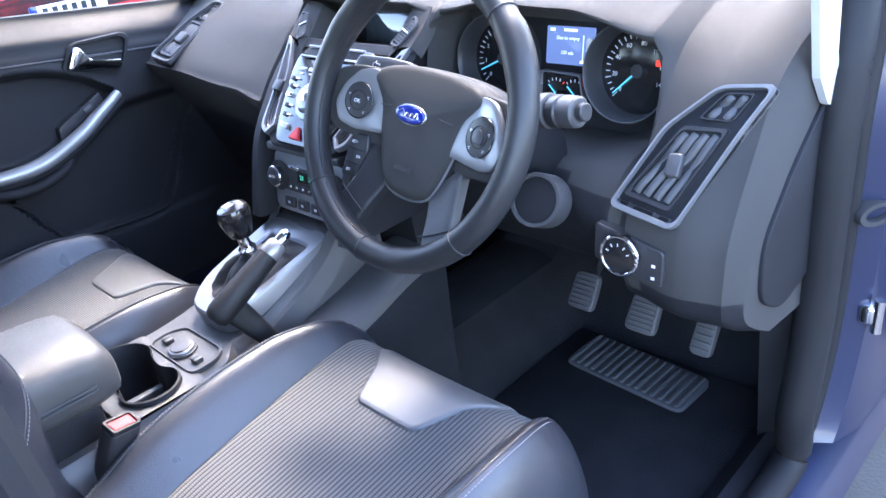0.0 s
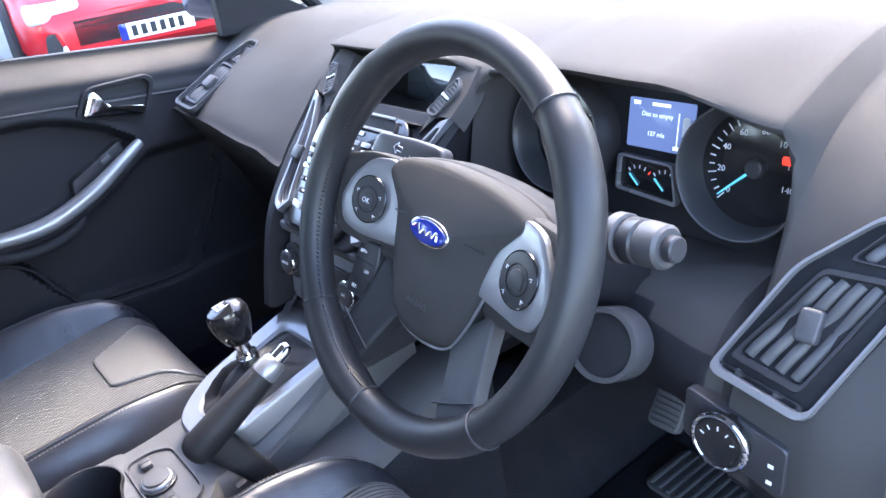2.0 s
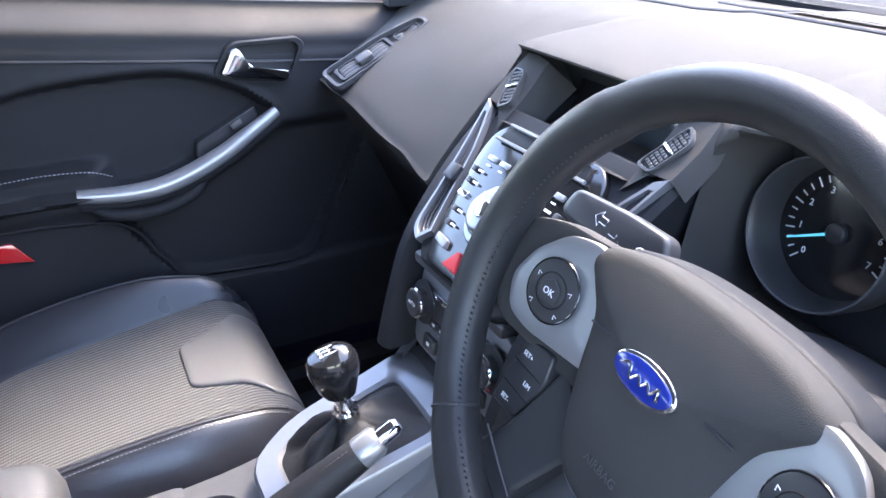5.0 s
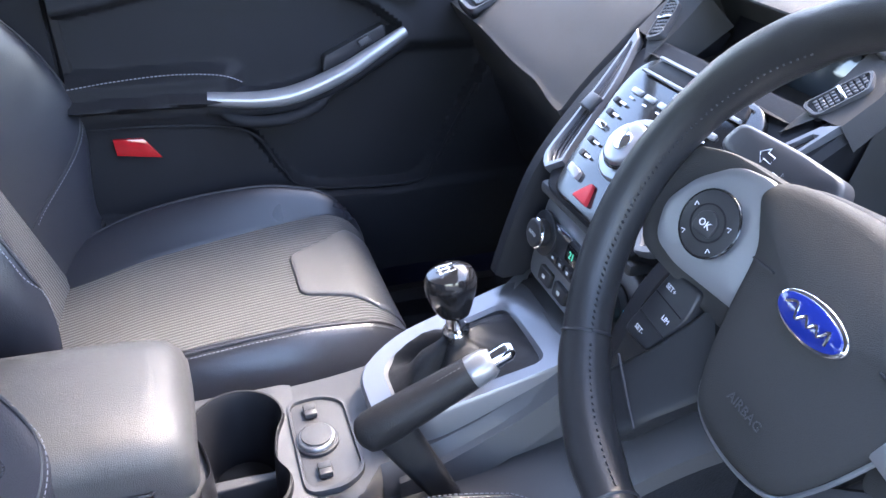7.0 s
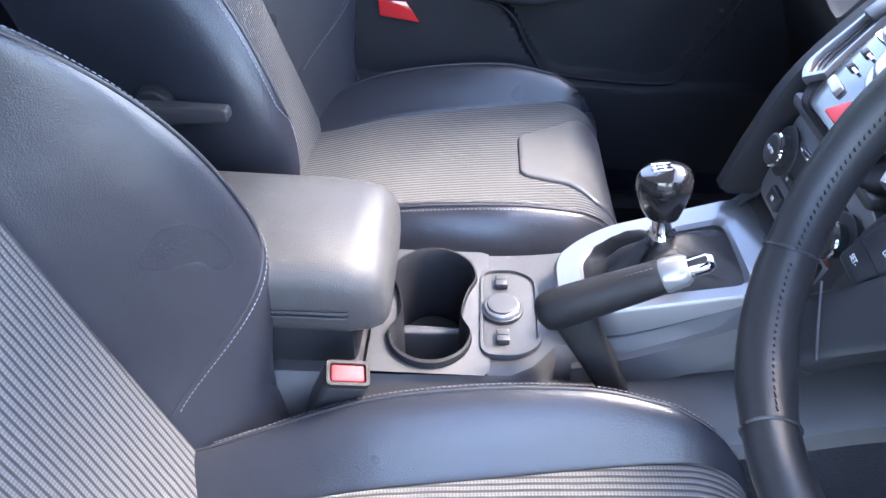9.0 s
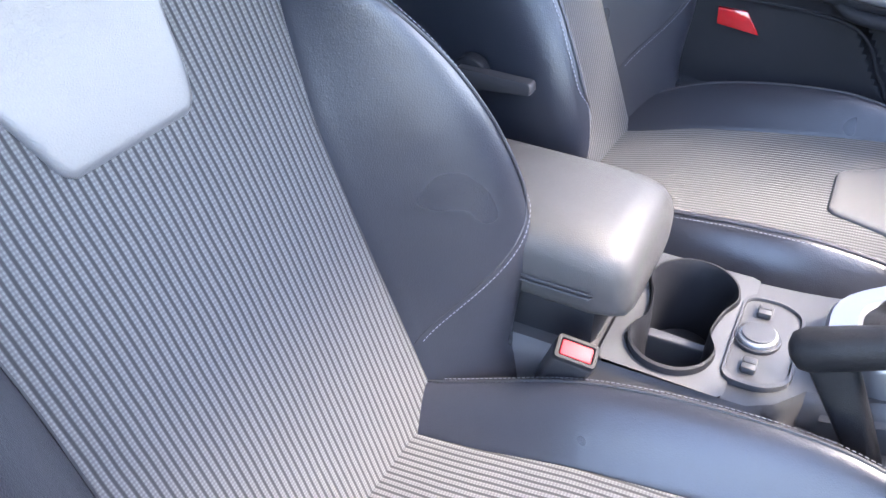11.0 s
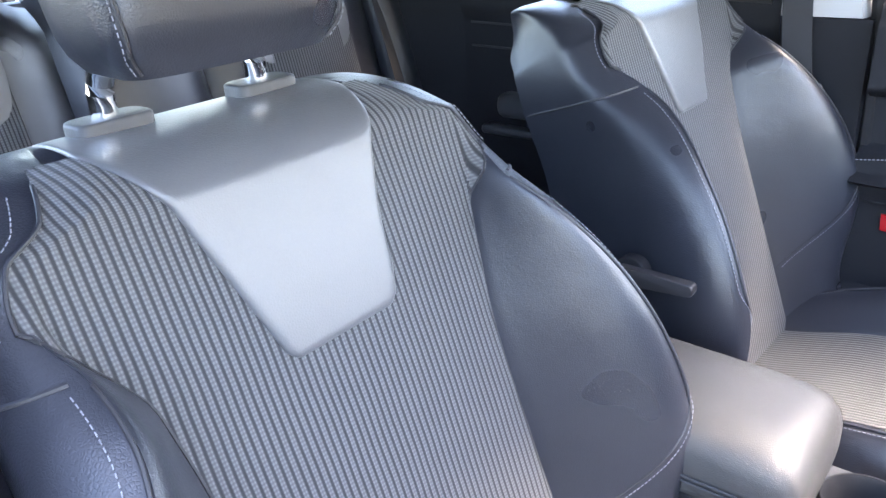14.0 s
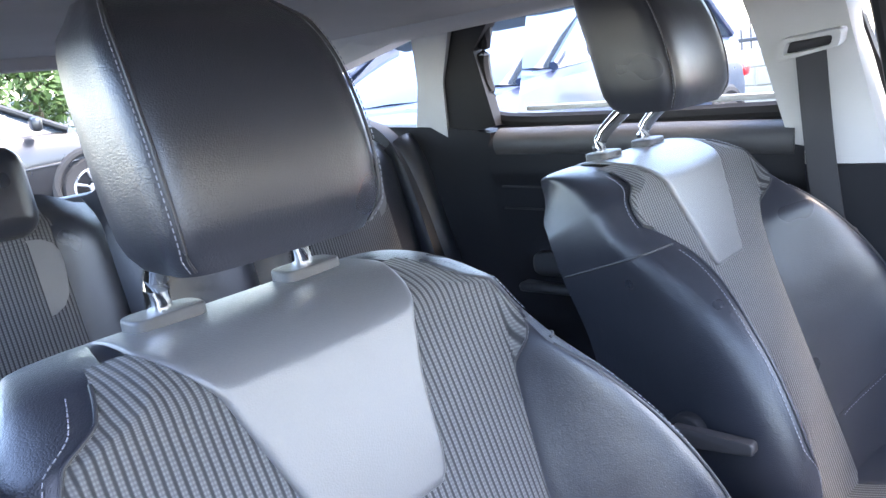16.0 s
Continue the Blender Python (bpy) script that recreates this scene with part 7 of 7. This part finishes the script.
    for sg in (-1, 1):
        part("lower_intake", plate(rounded([(-0.20, -0.12), (0.20, -0.12), (0.24, 0.10), (-0.16, 0.12)], 0.05), m @ basis((sg * Wd * 0.62, L - 0.10, 0.46), (-1, -0.45 * sg, 0), (0, 0, 1)), 0.05, 0.01), M_TYRE, c)
        part("fog_lamp", plate(disc(0, 0, 0.06), m @ basis((sg * Wd * 0.66, L - 0.09, 0.45), (-1, -0.45 * sg, 0), (0, 0, 1)), 0.08, 0.01), M_LAMP, c)
    pl = part("number_plate", box(0, L + 0.012, 0.50, 0.52, 0.012, 0.11, 0.003, m=m), M_WHITE, c, "white plate with dark bars")
    part("plate_band", box(0.235, L + 0.02, 0.50, 0.05, 0.008, 0.11, 0.001, m=m), M_BLUE, pl)
    for k in range(6):
        part("plate_bar", box(0.16 - 0.065 * k, L + 0.02, 0.50, 0.035, 0.006, 0.07, 0.001, m=m), M_TYRE, pl)
    return c


RED = paint("red_car_paint", (0.55, 0.012, 0.02))
NAVY = paint("navy_car_paint", (0.02, 0.03, 0.06))
BLACK = paint("black_car_paint", (0.012, 0.013, 0.015))
WHITEP = paint("white_car_paint", (0.75, 0.76, 0.77))
parked_car("bright red hatchback parked nose-in nearby", RED, Matrix.Translation((-6.45, 1.95, 0)) @ pose(0, 0, 0, 0, 0, 259))
parked_car("dark navy crossover parked alongside", NAVY, Matrix.Translation((-4.52, -3.95, 0)) @ pose(0, 0, 0, 0, 0, 270), height=1.75, belt=1.22)
parked_car("black hatchback parked across the lane", BLACK, Matrix.Translation((-1.6, -8.6, 0)) @ pose(0, 0, 0, 0, 0, 80))
parked_car("white hatchback beyond the wall end", WHITEP, Matrix.Translation((-6.6, 1.0, 0)) @ pose(0, 0, 0, 0, 0, 170))


def build_wall():
    w = thing("boundary_wall", "low sandstone wall topped by a dark metal fence", "stone wall", (-9.0, 0, 0), kind="structure")
    M_STONE = surface("sandstone", (0.36, 0.32, 0.25), (0.46, 0.42, 0.34), 0.9, grain=60, bump=0.5, dist=0.004, blotch=5)
    M_FENCE = surface("fence_paint", (0.03, 0.03, 0.035), (0.05, 0.05, 0.055), 0.5, grain=200)
    blk = box(0, 0, 0, 0.30, 0.58, 0.235, 0.018, 1)
    first = part("stone", blk, M_STONE, w, smooth=False)
    me = first.data
    k = 0
    for r in range(4):
        for i in range(26):
            o = first if k == 0 else new("stone", me)
            o.parent = w
            o.matrix_parent_inverse = w.matrix_world.inverted()
            o.location = (-9.0 + 0.01 * math.sin(k * 2.3), -9.0 + 0.6 * i + (0.3 if r % 2 else 0), 0.12 + 0.245 * r)
            k += 1
    part("mortar", box(-9.0, -1.2, 0.49, 0.26, 15.6, 0.96, 0.01), M_STONE, w)
    f = thing("metal_fence", "dark metal railings standing on the stone wall", "fence", (-9.0, -1.2, 0.98))
    for z in (1.10, 1.95):
        part("rail", box(-9.0, -1.2, z, 0.04, 15.4, 0.05, 0.005), M_FENCE, f)
    post = part("picket", tube([(-9.0, -8.8, 0.97), (-9.0, -8.8, 2.05)], 0.011, n=6), M_FENCE, f)
    for i in range(1, 118):
        o = new("picket", post.data)
        o.parent = f
        o.matrix_parent_inverse = f.matrix_world.inverted()
        o.location = (0, 0.13 * i, 0)


build_wall()


def build_tree(x, y, h, seed):
    rnd = random.Random(seed)
    M_BARK = surface("bark", (0.08, 0.06, 0.045), (0.14, 0.11, 0.08), 0.9, grain=40, bump=0.8, dist=0.01)
    M_LEAF = surface("leaves", (0.035, 0.075, 0.018), (0.075, 0.13, 0.035), 0.6, grain=4, bump=0.0)
    t = thing("tree", "leafy green tree beyond the parked cars", "tree", (x, y, 0), group="trees")
    part("trunk", tube(catmull([(x, y, 0), (x + 0.05, y, h * 0.3), (x - 0.05, y + 0.05, h * 0.6), (x, y, h * 0.8)], 5), lambda u: 0.16 * (1 - 0.75 * u), n=10), M_BARK, t)
    vs, fs = [], []
    for k in range(60):
        a, r = rnd.uniform(0, 6.283), rnd.uniform(0.2, 1) ** 0.6
        cz = rnd.uniform(0.25, 1.0)
        rr = h * 0.34 * math.sin(min(1, cz * 1.1) * math.pi * 0.9 + 0.25) * r
        c = Vector((x + rr * math.cos(a), y + rr * math.sin(a), h * cz))
        for _ in range(60):
            p = c + Vector((rnd.gauss(0, 0.25), rnd.gauss(0, 0.25), rnd.gauss(0, 0.2)))
            d1 = Vector((rnd.uniform(-1, 1), rnd.uniform(-1, 1), rnd.uniform(-1, 1))).normalized() * 0.10
            d2 = d1.cross(Vector((rnd.uniform(-1, 1), rnd.uniform(-1, 1), 1))).normalized() * 0.05
            n0 = len(vs)
            vs += [p - d1, p + d2, p + d1, p - d2]
            fs.append((n0, n0 + 1, n0 + 2, n0 + 3))
    me = bpy.data.meshes.new("crown")
    me.from_pydata([tuple(v) for v in vs], [], fs)
    me.materials.append(M_LEAF)
    o = new("crown", me)
    o.parent = t
    o.matrix_parent_inverse = t.matrix_world.inverted()


build_tree(-3.6, -14.5, 3.6, 3)
build_tree(-5.8, -15.5, 3.2, 5)
lp = thing("lamp_post", "tall grey lamp post", "lamp post", (-2.9, -13, 0))
part("pole", tube([(-2.9, -13, 0), (-2.85, -13, 3.0), (-2.8, -13, 6.0)], lambda t: 0.07 - 0.03 * t, n=10), M_PLASTIC2, lp)
part("lantern", box(-2.8, -12.8, 6.05, 0.2, 0.5, 0.12, 0.04), M_PLASTIC2, lp)
